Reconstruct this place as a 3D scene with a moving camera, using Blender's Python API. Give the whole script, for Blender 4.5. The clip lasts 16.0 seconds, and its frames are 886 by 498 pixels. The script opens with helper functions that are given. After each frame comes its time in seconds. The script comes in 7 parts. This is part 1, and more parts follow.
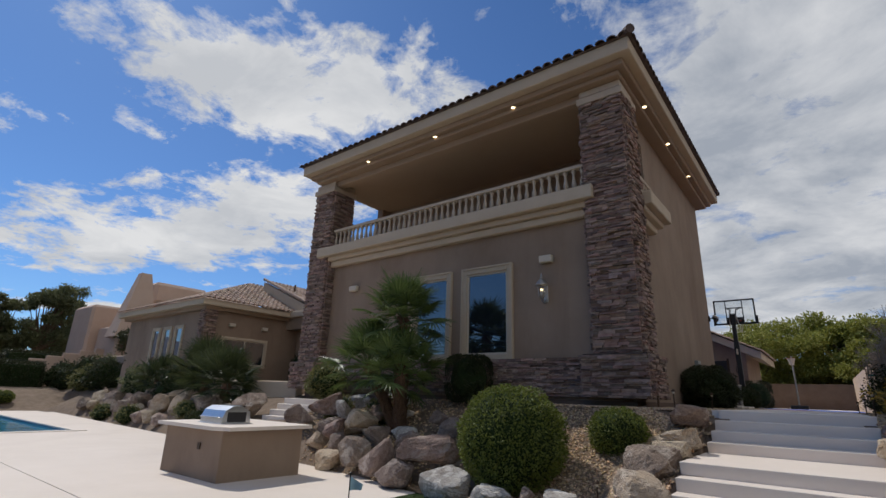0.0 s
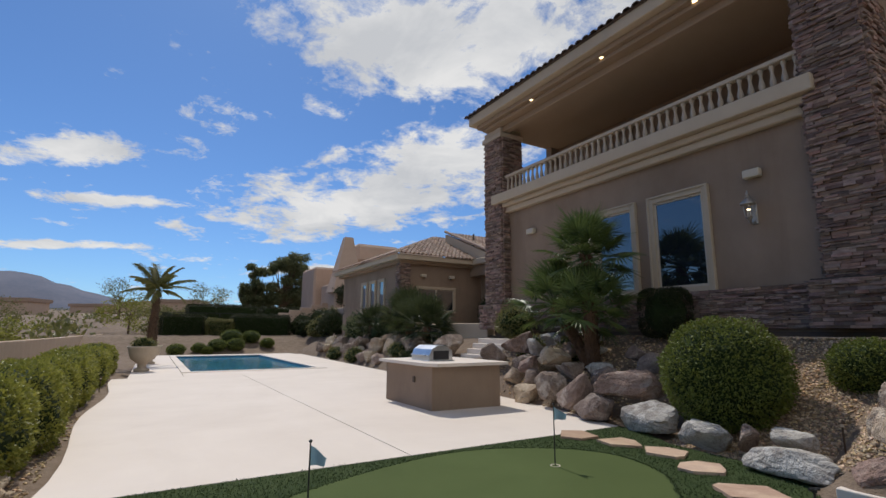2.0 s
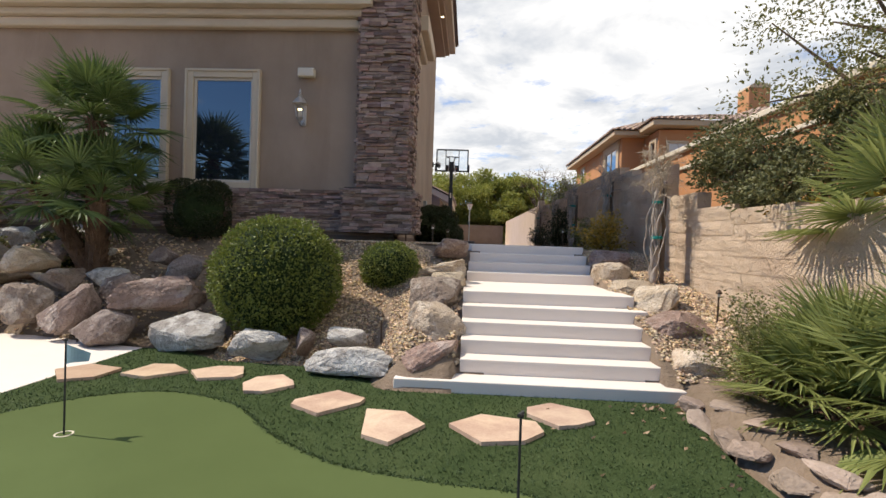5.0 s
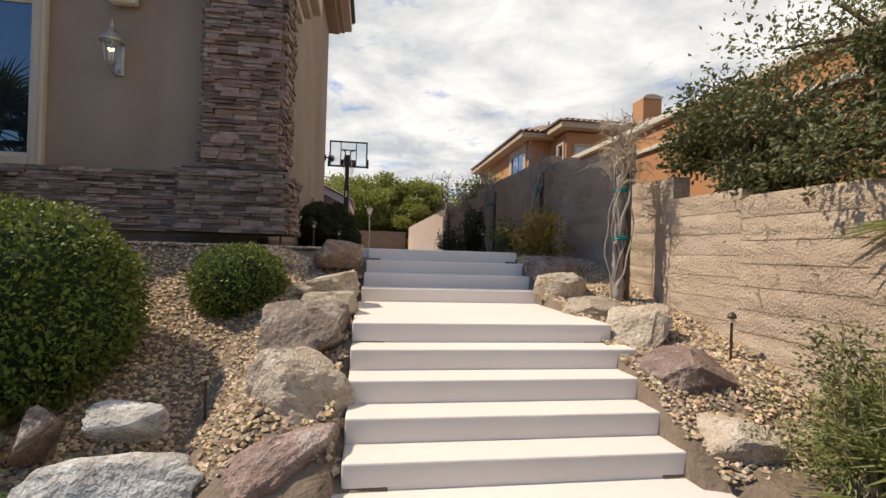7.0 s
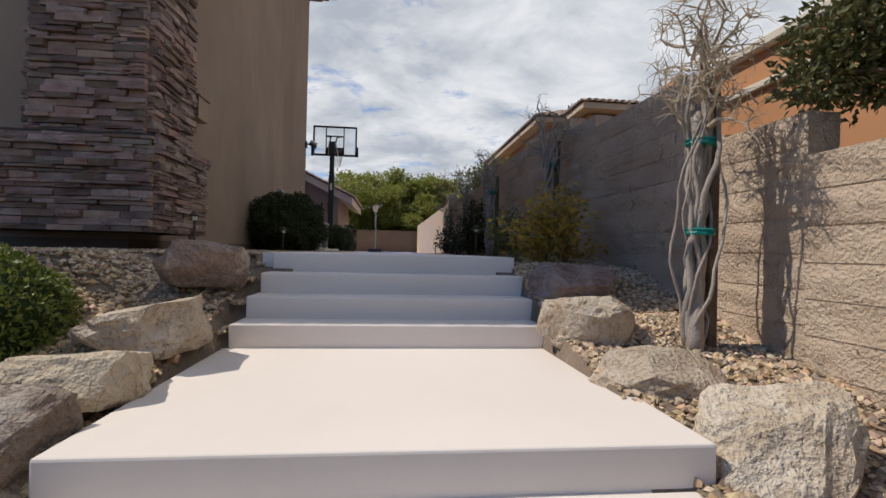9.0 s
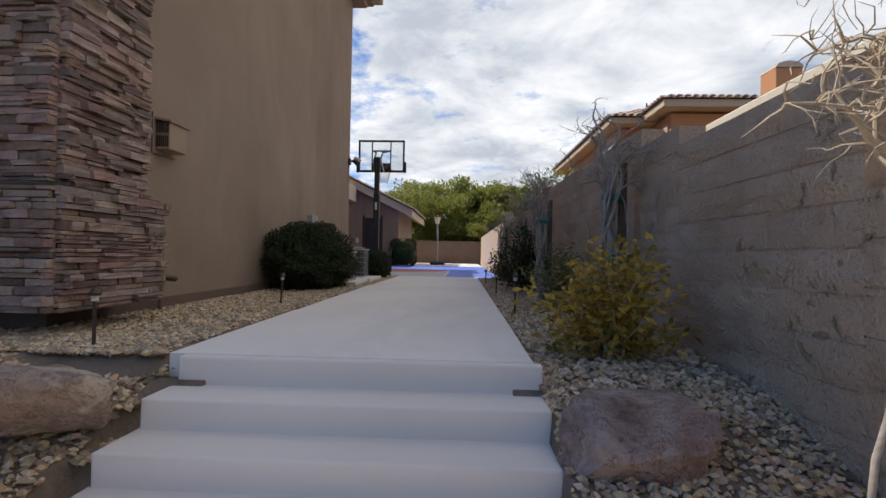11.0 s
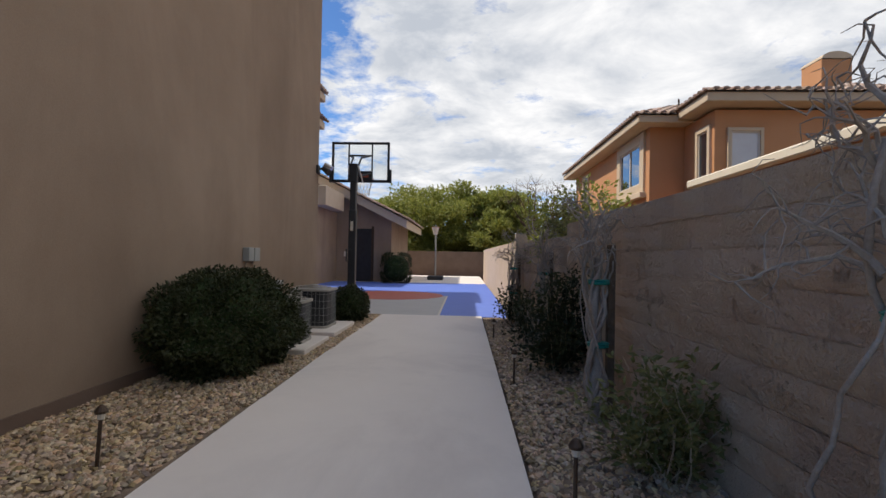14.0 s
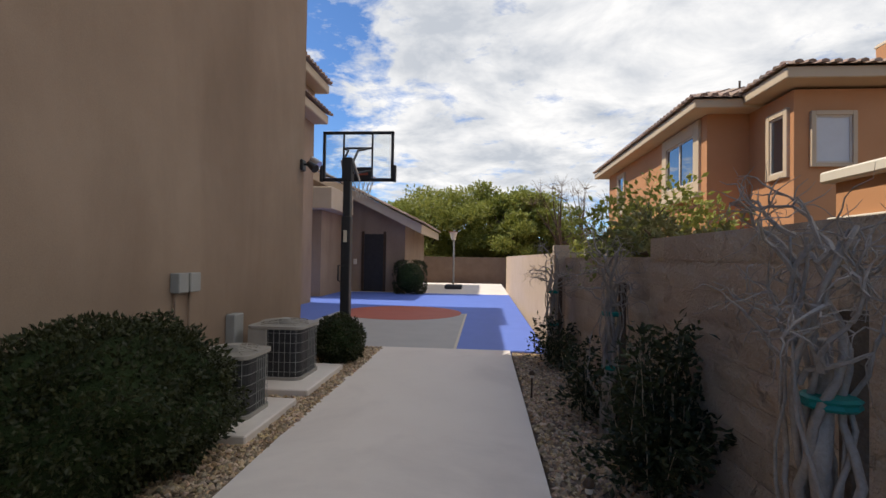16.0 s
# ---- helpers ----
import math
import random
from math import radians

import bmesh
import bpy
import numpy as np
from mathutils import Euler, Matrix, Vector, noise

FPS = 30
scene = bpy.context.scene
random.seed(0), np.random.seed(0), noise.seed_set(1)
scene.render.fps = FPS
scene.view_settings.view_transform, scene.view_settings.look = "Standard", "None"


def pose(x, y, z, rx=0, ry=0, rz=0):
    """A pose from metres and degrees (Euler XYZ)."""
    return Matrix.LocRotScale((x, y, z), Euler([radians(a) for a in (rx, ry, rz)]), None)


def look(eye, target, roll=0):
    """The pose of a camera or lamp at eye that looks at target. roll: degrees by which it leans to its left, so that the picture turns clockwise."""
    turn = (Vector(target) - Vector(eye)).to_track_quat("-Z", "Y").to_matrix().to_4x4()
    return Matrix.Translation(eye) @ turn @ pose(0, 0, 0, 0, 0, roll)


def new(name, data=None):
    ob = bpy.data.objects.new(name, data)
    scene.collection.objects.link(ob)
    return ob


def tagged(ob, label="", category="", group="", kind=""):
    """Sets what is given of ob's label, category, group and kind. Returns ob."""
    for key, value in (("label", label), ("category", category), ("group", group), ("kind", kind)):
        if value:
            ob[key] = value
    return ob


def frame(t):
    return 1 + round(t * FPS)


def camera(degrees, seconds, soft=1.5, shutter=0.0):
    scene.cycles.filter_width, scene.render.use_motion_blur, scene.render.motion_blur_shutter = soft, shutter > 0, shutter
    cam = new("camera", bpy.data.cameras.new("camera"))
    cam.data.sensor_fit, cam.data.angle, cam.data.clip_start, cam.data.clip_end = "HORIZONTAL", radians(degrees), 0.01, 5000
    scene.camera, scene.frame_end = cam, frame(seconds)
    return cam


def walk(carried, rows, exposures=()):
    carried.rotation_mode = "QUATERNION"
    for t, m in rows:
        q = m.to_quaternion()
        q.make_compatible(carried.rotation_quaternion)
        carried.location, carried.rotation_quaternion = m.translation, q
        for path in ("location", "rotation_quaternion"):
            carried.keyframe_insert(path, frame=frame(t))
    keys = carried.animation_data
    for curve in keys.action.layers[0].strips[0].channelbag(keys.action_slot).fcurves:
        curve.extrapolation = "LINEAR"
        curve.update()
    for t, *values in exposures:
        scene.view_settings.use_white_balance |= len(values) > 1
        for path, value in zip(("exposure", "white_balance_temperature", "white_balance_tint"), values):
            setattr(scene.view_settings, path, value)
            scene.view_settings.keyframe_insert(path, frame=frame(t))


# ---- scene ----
cam = camera(85.4, 16.0)
METRES, EYE, TILT, LEAN, TURN = 14.0, 1.615, 0.0, 0.0, 38.3
ROWS = [
    (0.0, 0.0, 0.0, 0.0, -0.55, 16.89, -1.8),
    (0.5, -0.0014, 0.0001, -0.0003, 5.19, 15.99, -1.29),
    (1.0, -0.0017, -0.0005, -0.0009, 11.1, 14.71, -0.82),
    (1.5, -0.0029, -0.0027, -0.0022, 16.19, 13.13, -0.51),
    (2.0, -0.0072, -0.0019, -0.0038, 20.71, 9.82, -0.27),
    (2.5, -0.0153, -0.0009, -0.0037, 22.77, 5.74, 0.06),
    (3.0, -0.0275, 0.0034, -0.0039, 21.31, 1.56, 0.36),
    (3.5, -0.0401, 0.0242, -0.0079, 9.74, -0.08, -0.66),
    (4.0, -0.0499, 0.0508, -0.0066, -6.55, -0.79, -1.27),
    (4.5, -0.0605, 0.081, -0.0064, -23.34, -1.15, -1.68),
    (5.0, -0.0552, 0.1154, -0.0065, -35.23, -0.82, -1.89),
    (7.5, 0.0865, 0.2795, -0.0105, -47.07, 0.57, -1.71),
    (8.0, 0.1255, 0.303, -0.0094, -46.48, 0.48, -1.58),
    (8.5, 0.1699, 0.3217, -0.008, -46.04, 0.39, -1.42),
    (9.0, 0.2109, 0.3365, -0.0051, -44.52, 0.36, -1.29),
    (9.5, 0.2473, 0.3501, 0.0036, -42.46, 0.39, -1.17),
    (10.0, 0.2721, 0.3622, 0.0138, -38.84, 0.49, -1.1),
    (12.5, 0.3697, 0.459, 0.0564, -35.03, 0.83, -1.04),
    (13.0, 0.3927, 0.4957, 0.0603, -35.37, 0.87, -1.07),
    (13.5, 0.4163, 0.5258, 0.0713, -35.62, 0.84, -1.09),
    (14.0, 0.4358, 0.5483, 0.0832, -35.72, 0.9, -1.06),
    (14.5, 0.4549, 0.5718, 0.0922, -35.66, 0.94, -1.03),
    (15.0, 0.4773, 0.5989, 0.1023, -35.38, 1.04, -0.96),
    (15.5, 0.4997, 0.6351, 0.1033, -34.62, 1.1, -0.98),
    (16.0, 0.5299, 0.676, 0.1029, -33.41, 1.08, -0.94),
]
walk(cam, [(t, pose(0, 0, EYE, TILT, LEAN, TURN) @ pose(METRES * x, METRES * y, METRES * z, 90 + pitch, roll, yaw)) for t, x, y, z, yaw, pitch, roll in ROWS],
     [(0.0, -0.36, 6400, 10), (2.0, -0.3, 6500, 10), (3.0, -0.14, 6500, 10), (4.0, 0.2, 6700, 10), (5.0, 0.55, 6950, 10), (7.5, 0.26, 7150, 10), (9.0, 0.0, 6480, 10),
      (10.0, 0.24, 6450, 10), (12.5, 0.34, 6700, 10), (14.0, 0.3, 6700, 10), (16.0, 0.34, 6800, 10)])
# ---------- world, sun, exposure ----------
SUN_WAY = Vector((-0.78, 0.085, 1.0)).normalized()
world = bpy.data.worlds.new("sky")
scene.world = world
world.use_nodes = True


class Net:
    """Small helper to wire nodes."""

    def __init__(self, tree):
        self.t = tree

    def add(self, kind, ins=None, **props):
        n = self.t.nodes.new("ShaderNode" + kind)
        for k, v in props.items():
            setattr(n, k, v)
        for k, v in (ins or {}).items():
            if hasattr(v, "is_output") or hasattr(v, "links"):
                self.t.links.new(v, n.inputs[k])
            else:
                n.inputs[k].default_value = v
        return n

    def math(self, op, a, b=0.0, clamp=False):
        return self.add("Math", {0: a, 1: b}, operation=op, use_clamp=clamp).outputs[0]

    def noise(self, vec, scale, detail=4.0, rough=0.55, warp=0.0):
        return self.add("TexNoise", {"Vector": vec, "Scale": scale, "Detail": detail, "Roughness": rough, "Distortion": warp}).outputs["Fac"]

    def ramp(self, fac, a, b, lo=0.0, hi=1.0):
        return self.add("MapRange", {0: fac, 1: a, 2: b, 3: lo, 4: hi}).outputs[0]

    def mix(self, fac, a, b, mode="MIX"):
        n = self.add("Mix", data_type="RGBA", blend_type=mode)
        for sock, v in ((n.inputs[0], fac), (n.inputs[6], a), (n.inputs[7], b)):
            if hasattr(v, "links"):
                self.t.links.new(v, sock)
            else:
                sock.default_value = v
        return n.outputs[2]


def build_sky():
    net = Net(world.node_tree)
    back = world.node_tree.nodes["Background"]
    sky = net.add("TexSky", sky_type="NISHITA", sun_disc=False, sun_elevation=math.asin(SUN_WAY.z),
                  sun_rotation=math.atan2(SUN_WAY.x, SUN_WAY.y), altitude=700.0, air_density=1.0, dust_density=0.4, ozone_density=3.0)
    way = net.add("TexCoord").outputs["Generated"]
    xyz = net.add("SeparateXYZ", {0: way})
    low = net.math("ADD", net.math("MAXIMUM", xyz.outputs[2], 0.0), 0.16)
    flat = net.add("CombineXYZ", {0: net.math("DIVIDE", xyz.outputs[0], low), 1: net.math("DIVIDE", xyz.outputs[1], low), 2: 3.7}).outputs[0]
    fine = net.noise(flat, 4.2, 12.0, 0.64, 0.3)
    wisp = net.noise(flat, 11.0, 7.0, 0.68, 0.6)
    # single cumulus banks in the west (place, heading, half length, half width), a broken veil towards the north-east
    bank = 0.0
    for cx, cy, turn, a, c in ((-1.07, 0.46, 80, 0.46, 0.25), (-0.80, 0.74, 60, 0.34, 0.19), (-2.14, 0.86, 45, 1.05, 0.44), (-1.60, 0.92, 60, 0.44, 0.26), (-2.12, -0.32, 60, 0.26, 0.13), (-2.56, -0.2, 80, 0.36, 0.09), (-3.4, 0.9, 60, 0.5, 0.14), (-3.3, -0.5, 80, 0.5, 0.1)):
        local = net.add("Mapping", {"Vector": flat, "Location": (cx, cy, 3.7), "Rotation": (0, 0, radians(turn)), "Scale": (a, c, 1.0)}, vector_type="TEXTURE").outputs[0]
        reach = net.add("VectorMath", {0: local}, operation="LENGTH").outputs["Value"]
        bank = net.math("MAXIMUM", bank, net.ramp(reach, 1.25, 0.2))
    east = net.math("ADD", xyz.outputs[0], net.math("MULTIPLY", xyz.outputs[1], 0.30))
    veil = net.ramp(east, -0.12, 0.16, 0.0, 0.86)
    low_gap = net.ramp(xyz.outputs[2], 0.07, 0.17, 0.5, 1.0)
    dens = net.math("ADD", net.math("MAXIMUM", bank, net.math("MULTIPLY", veil, low_gap)), net.math("ADD", net.math("MULTIPLY", net.math("SUBTRACT", fine, 0.5), net.ramp(veil, 0.0, 0.86, 2.9, 1.9)), net.math("MULTIPLY", net.math("SUBTRACT", wisp, 0.5), net.ramp(veil, 0.0, 0.86, 1.0, 0.4))))
    mask = net.math("MULTIPLY", net.ramp(dens, 0.3, 0.72), net.ramp(xyz.outputs[2], 0.0, 0.05))
    thick = net.ramp(net.noise(flat, 2.2, 8.0, 0.6, 0.3), 0.36, 0.62)
    sunny = net.math("MULTIPLY", thick, net.ramp(veil, 0.0, 0.86, 0.5, 0.95))
    bright = net.mix(veil, (9.8, 9.8, 9.8, 1), (8.0, 8.15, 8.45, 1))
    cloud = net.mix(sunny, bright, (4.3, 4.75, 5.5, 1))
    deep = net.mix(1.0, sky.outputs[0], (0.70, 0.98, 1.30, 1), "MULTIPLY")
    col = net.mix(mask, deep, cloud)
    world.node_tree.links.new(col, back.inputs[0])
    back.inputs[1].default_value = 0.097


build_sky()
sun_data = bpy.data.lights.new("sun", "SUN")
sun_data.energy, sun_data.angle, sun_data.color = 3.5, radians(0.5), (1.0, 0.95, 0.87)
sun = new("sun", sun_data)
sun.matrix_world = look(SUN_WAY * 60, (0, 0, 0))


# ---------- materials ----------
def surf(name, c1, c2, scale=3.0, rough=0.8, bump=0.2, grain=60.0, depth=0.004, vary=0.0, metal=0.0, stain=None, stain_amt=0.0, island=False, spec=0.3, streak=None, courses=False, patch=None):
    """A surface with broad colour change, fine grain, relief and chance from piece to piece."""
    m = bpy.data.materials.new(name)
    m.use_nodes = True
    net = Net(m.node_tree)
    b = m.node_tree.nodes["Principled BSDF"]
    pos = net.add("NewGeometry").outputs["Position"]
    broad = net.noise(pos, scale, 5.0, 0.6)
    fine = net.noise(pos, grain, 3.0, 0.6)
    f = net.math("ADD", net.math("MULTIPLY", net.ramp(broad, 0.3, 0.7), 0.7), net.math("MULTIPLY", net.ramp(fine, 0.3, 0.7), 0.3))
    col = net.mix(f, (*c1, 1), (*c2, 1))
    if stain:
        s = net.ramp(net.noise(pos, scale * 0.35, 7.0, 0.65, 0.8), 0.5, 0.72)
        col = net.mix(net.math("MULTIPLY", s, stain_amt), col, (*stain, 1))
    if streak:
        long = net.add("Mapping", {"Vector": pos, "Scale": (0.9, 0.9, 0.24)}).outputs[0]
        k = net.ramp(net.noise(long, 0.9, 6.0, 0.6, 0.4), 0.46, 0.74, 0.0, 0.5)
        col = net.mix(k, col, (*streak, 1))
    if patch:
        spot = net.ramp(net.noise(pos, scale * 0.8, 9.0, 0.68, 0.6), 0.52, 0.6)
        col = net.mix(net.math("MULTIPLY", spot, 0.75), col, (*patch, 1))
        seam = net.ramp(net.noise(pos, scale * 1.3, 5.0, 0.6, 2.2), 0.485, 0.5)
        seam = net.math("MULTIPLY", seam, net.ramp(net.noise(pos, scale * 1.3, 5.0, 0.6, 2.2), 0.515, 0.5))
        col = net.mix(net.math("MULTIPLY", seam, 0.7), col, (0.07, 0.045, 0.03, 1))
    if vary:
        if island:
            r = net.add("NewGeometry").outputs["Random Per Island"]
        else:
            r = net.add("ObjectInfo").outputs["Random"]
        h = net.add("HueSaturation", {"Color": col, "Hue": net.ramp(r, 0, 1, 0.5 - vary * 0.04, 0.5 + vary * 0.04), "Saturation": net.ramp(net.math("FRACT", net.math("MULTIPLY", r, 7.3)), 0, 1, 1 - vary * 0.5, 1 + vary * 0.3),
                                      "Value": net.ramp(net.math("FRACT", net.math("MULTIPLY", r, 13.7)), 0, 1, 1 - vary, 1 + vary)})
        col = h.outputs[0]
    m.node_tree.links.new(col, b.inputs["Base Color"])
    b.inputs["Roughness"].default_value = rough
    b.inputs["Metallic"].default_value = metal
    b.inputs["Specular IOR Level"].default_value = spec
    if bump:
        h = net.math("ADD", fine, net.math("MULTIPLY", broad, 0.6))
        if courses:
            lay = net.add("Mapping", {"Vector": pos, "Scale": (0.7, 0.7, 5.0)}).outputs[0]
            pits = net.ramp(net.noise(pos, 5.5, 6.0, 0.7, 1.2), 0.6, 0.68)
            h = net.math("SUBTRACT", net.math("ADD", h, net.math("MULTIPLY", net.noise(lay, 1.0, 1.5, 0.5, 0.2), 3.0)), net.math("MULTIPLY", pits, 0.9))
        bp = net.add("Bump", {"Height": h, "Strength": bump, "Distance": depth})
        m.node_tree.links.new(bp.outputs[0], b.inputs["Normal"])
    return m


def plain(name, c, rough=0.5, metal=0.0, emit=0.0):
    m = bpy.data.materials.new(name)
    m.use_nodes = True
    b = m.node_tree.nodes["Principled BSDF"]
    b.inputs["Base Color"].default_value = (*c, 1)
    b.inputs["Roughness"].default_value = rough
    b.inputs["Metallic"].default_value = metal
    if emit:
        b.inputs["Emission Color"].default_value = (*c, 1)
        b.inputs["Emission Strength"].default_value = emit
    return m


def leafy(name, c1, c2, rough=0.45, thin=0.25):
    """Leaf material: chance in colour from leaf to leaf, a little light passes through."""
    m = bpy.data.materials.new(name)
    m.use_nodes = True
    net = Net(m.node_tree)
    b = m.node_tree.nodes["Principled BSDF"]
    r = net.add("NewGeometry").outputs["Random Per Island"]
    pos = net.add("NewGeometry").outputs["Position"]
    f = net.math("ADD", net.math("MULTIPLY", r, 0.65), net.math("MULTIPLY", net.noise(pos, 2.5, 3.0), 0.45))
    col = net.mix(f, (*c1, 1), (*c2, 1))
    m.node_tree.links.new(col, b.inputs["Base Color"])
    b.inputs["Roughness"].default_value = rough
    b.inputs["Specular IOR Level"].default_value = 0.3
    tr = net.add("BsdfTranslucent", {"Color": col})
    mx = net.add("MixShader", {0: thin, 1: b.outputs[0], 2: tr.outputs[0]})
    m.node_tree.links.new(mx.outputs[0], m.node_tree.nodes["Material Output"].inputs[0])
    return m


def glassy(name, tint, rough=0.02):
    """Dark window glass: reflects the sky, shows a dim room."""
    m = bpy.data.materials.new(name)
    m.use_nodes = True
    net = Net(m.node_tree)
    b = m.node_tree.nodes["Principled BSDF"]
    b.inputs["Base Color"].default_value = (*tint, 1)
    b.inputs["Roughness"].default_value = rough
    b.inputs["Specular IOR Level"].default_value = 0.9
    b.inputs["Coat Weight"].default_value = 1.0
    b.inputs["Coat Roughness"].default_value = 0.01
    b.inputs["Coat IOR"].default_value = 1.9
    pos = net.add("NewGeometry").outputs["Position"]
    bp = net.add("Bump", {"Height": net.noise(pos, 0.9, 2.0), "Strength": 0.05, "Distance": 0.05})
    m.node_tree.links.new(bp.outputs[0], b.inputs["Normal"])
    return m


STUCCO = surf("stucco", (0.25, 0.178, 0.126), (0.35, 0.256, 0.186), 0.7, 0.92, 0.5, 110.0, 0.004, stain=(0.37, 0.27, 0.20), stain_amt=0.6, streak=(0.17, 0.115, 0.08))
TRIM = surf("trim_stucco", (0.50, 0.40, 0.29), (0.56, 0.46, 0.34), 2.0, 0.85, 0.3, 120.0, 0.003)
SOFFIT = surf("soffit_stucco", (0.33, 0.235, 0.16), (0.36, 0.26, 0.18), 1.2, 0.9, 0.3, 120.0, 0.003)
CAST = surf("cast_stone", (0.46, 0.37, 0.28), (0.55, 0.45, 0.34), 5.0, 0.85, 0.3, 90.0, 0.003)
FOOTING = surf("footing", (0.15, 0.10, 0.075), (0.19, 0.13, 0.10), 2.0, 0.9, 0.3)
LEDGE = surf("ledger_stone", (0.175, 0.11, 0.088), (0.37, 0.255, 0.20), 7.0, 0.85, 0.7, 45.0, 0.012, vary=0.48)
LEDGE_FAR = surf("ledger_stone_far", (0.175, 0.11, 0.088), (0.37, 0.255, 0.20), 7.0, 0.85, 0.7, 45.0, 0.012, vary=0.48, island=True)
MORTAR = surf("mortar", (0.05, 0.04, 0.035), (0.08, 0.065, 0.055), 9.0, 0.95, 0.3)
DECK = surf("deck_concrete", (0.71, 0.62, 0.535), (0.78, 0.69, 0.605), 0.7, 0.8, 0.25, 140.0, 0.003, stain=(0.62, 0.53, 0.45), stain_amt=0.5)
PATHC = surf("path_concrete", (0.75, 0.665, 0.585), (0.81, 0.725, 0.64), 1.2, 0.85, 0.3, 140.0, 0.003, stain=(0.48, 0.41, 0.36), stain_amt=0.4)
JOINT = surf("joint", (0.12, 0.10, 0.09), (0.18, 0.16, 0.14), 8.0, 0.9, 0.0)
EARTH = surf("earth", (0.15, 0.105, 0.07), (0.27, 0.20, 0.145), 3.0, 0.95, 0.8, 25.0, 0.03, stain=(0.13, 0.10, 0.06), stain_amt=0.4)
PEBBLE = surf("gravel", (0.31, 0.21, 0.12), (0.60, 0.44, 0.275), 9.0, 0.85, 0.3, 80.0, 0.003, vary=0.5, island=True)
BOULDER = surf("boulder", (0.14, 0.092, 0.07), (0.37, 0.28, 0.22), 3.6, 0.9, 1.0, 30.0, 0.035, vary=0.2, stain=(0.15, 0.09, 0.065), stain_amt=0.75, patch=(0.47, 0.39, 0.32))
BOULDER_TAN = surf("boulder_tan", (0.43, 0.32, 0.21), (0.60, 0.485, 0.355), 4.0, 0.9, 1.0, 38.0, 0.03, vary=0.12, stain=(0.28, 0.16, 0.09), stain_amt=0.65, patch=(0.62, 0.52, 0.40))
BOULDER_PALE = surf("boulder_pale", (0.30, 0.27, 0.24), (0.56, 0.52, 0.46), 3.0, 0.9, 0.9, 24.0, 0.03, vary=0.12, stain=(0.24, 0.20, 0.17), stain_amt=0.8, patch=(0.66, 0.62, 0.56))
BOULDER_RED = surf("boulder_red", (0.22, 0.14, 0.11), (0.42, 0.29, 0.235), 3.2, 0.9, 1.0, 30.0, 0.035, vary=0.12, stain=(0.13, 0.08, 0.06), stain_amt=0.75, patch=(0.45, 0.36, 0.31))
FLAG = surf("flagstone", (0.36, 0.22, 0.15), (0.55, 0.40, 0.28), 3.5, 0.85, 0.4, 40.0, 0.006, vary=0.18, stain=(0.72, 0.55, 0.36), stain_amt=0.6)
TURF = surf("putting_turf", (0.075, 0.10, 0.034), (0.092, 0.12, 0.042), 0.9, 0.95, 0.5, 320.0, 0.004, stain=(0.12, 0.16, 0.06), stain_amt=0.35, spec=0.1)
FRINGE = surf("fringe_turf", (0.032, 0.052, 0.017), (0.062, 0.086, 0.032), 2.2, 0.95, 0.9, 120.0, 0.012, stain=(0.10, 0.12, 0.05), stain_amt=0.3, spec=0.1)
BLADE = leafy("turf_blade", (0.038, 0.066, 0.02), (0.085, 0.12, 0.042), 0.6, 0.15)
COURT_BLUE = surf("court_blue", (0.11, 0.18, 0.53), (0.13, 0.205, 0.58), 2.0, 0.6, 0.3, 60.0, 0.002)
COURT_GREY = surf("court_grey", (0.40, 0.37, 0.33), (0.45, 0.42, 0.38), 2.0, 0.6, 0.3, 60.0, 0.002)
COURT_RED = surf("court_red", (0.42, 0.10, 0.06), (0.48, 0.13, 0.08), 2.0, 0.6, 0.3, 60.0, 0.002)
BLOCK = surf("slump_block", (0.47, 0.345, 0.235), (0.57, 0.435, 0.31), 2.0, 0.95, 0.9, 45.0, 0.032, vary=0.08, stain=(0.31, 0.20, 0.135), stain_amt=0.5, courses=True)
BLOCK_FAR = surf("pale_block", (0.47, 0.35, 0.25), (0.55, 0.42, 0.31), 2.0, 0.95, 0.6, 26.0, 0.02)
ORANGE = surf("orange_stucco", (0.46, 0.215, 0.095), (0.52, 0.255, 0.12), 1.0, 0.9, 0.3, 110.0, 0.003)
ORANGE_TRIM = surf("tan_trim", (0.50, 0.38, 0.25), (0.56, 0.43, 0.29), 1.5, 0.9, 0.3, 110.0, 0.003)
ADOBE = surf("adobe_stucco", (0.50, 0.355, 0.27), (0.56, 0.41, 0.32), 1.2, 0.9, 0.3, 60.0, 0.003)
TILE = surf("roof_tile", (0.28, 0.19, 0.14), (0.40, 0.29, 0.22), 4.0, 0.85, 0.5, 40.0, 0.008, vary=0.3, island=True)
TILE_DARK = surf("roof_tile_dark", (0.07, 0.05, 0.045), (0.14, 0.10, 0.085), 5.0, 0.8, 0.4, 40.0, 0.006, vary=0.2)
FRAME = surf("window_frame", (0.55, 0.47, 0.37), (0.62, 0.54, 0.44), 3.0, 0.6, 0.1, 100.0, 0.001)
GLASS = glassy("window_glass", (0.012, 0.016, 0.022))
BLIND = surf("blind", (0.55, 0.54, 0.52), (0.6, 0.6, 0.58), 3.0, 0.6, 0.1)
BLACK = surf("black_metal", (0.012, 0.012, 0.013), (0.025, 0.025, 0.027), 6.0, 0.45, 0.1, 90.0, 0.001, spec=0.5)
BRONZE = surf("bronze_metal", (0.06, 0.04, 0.03), (0.11, 0.075, 0.05), 8.0, 0.5, 0.2, 90.0, 0.001, metal=0.6)
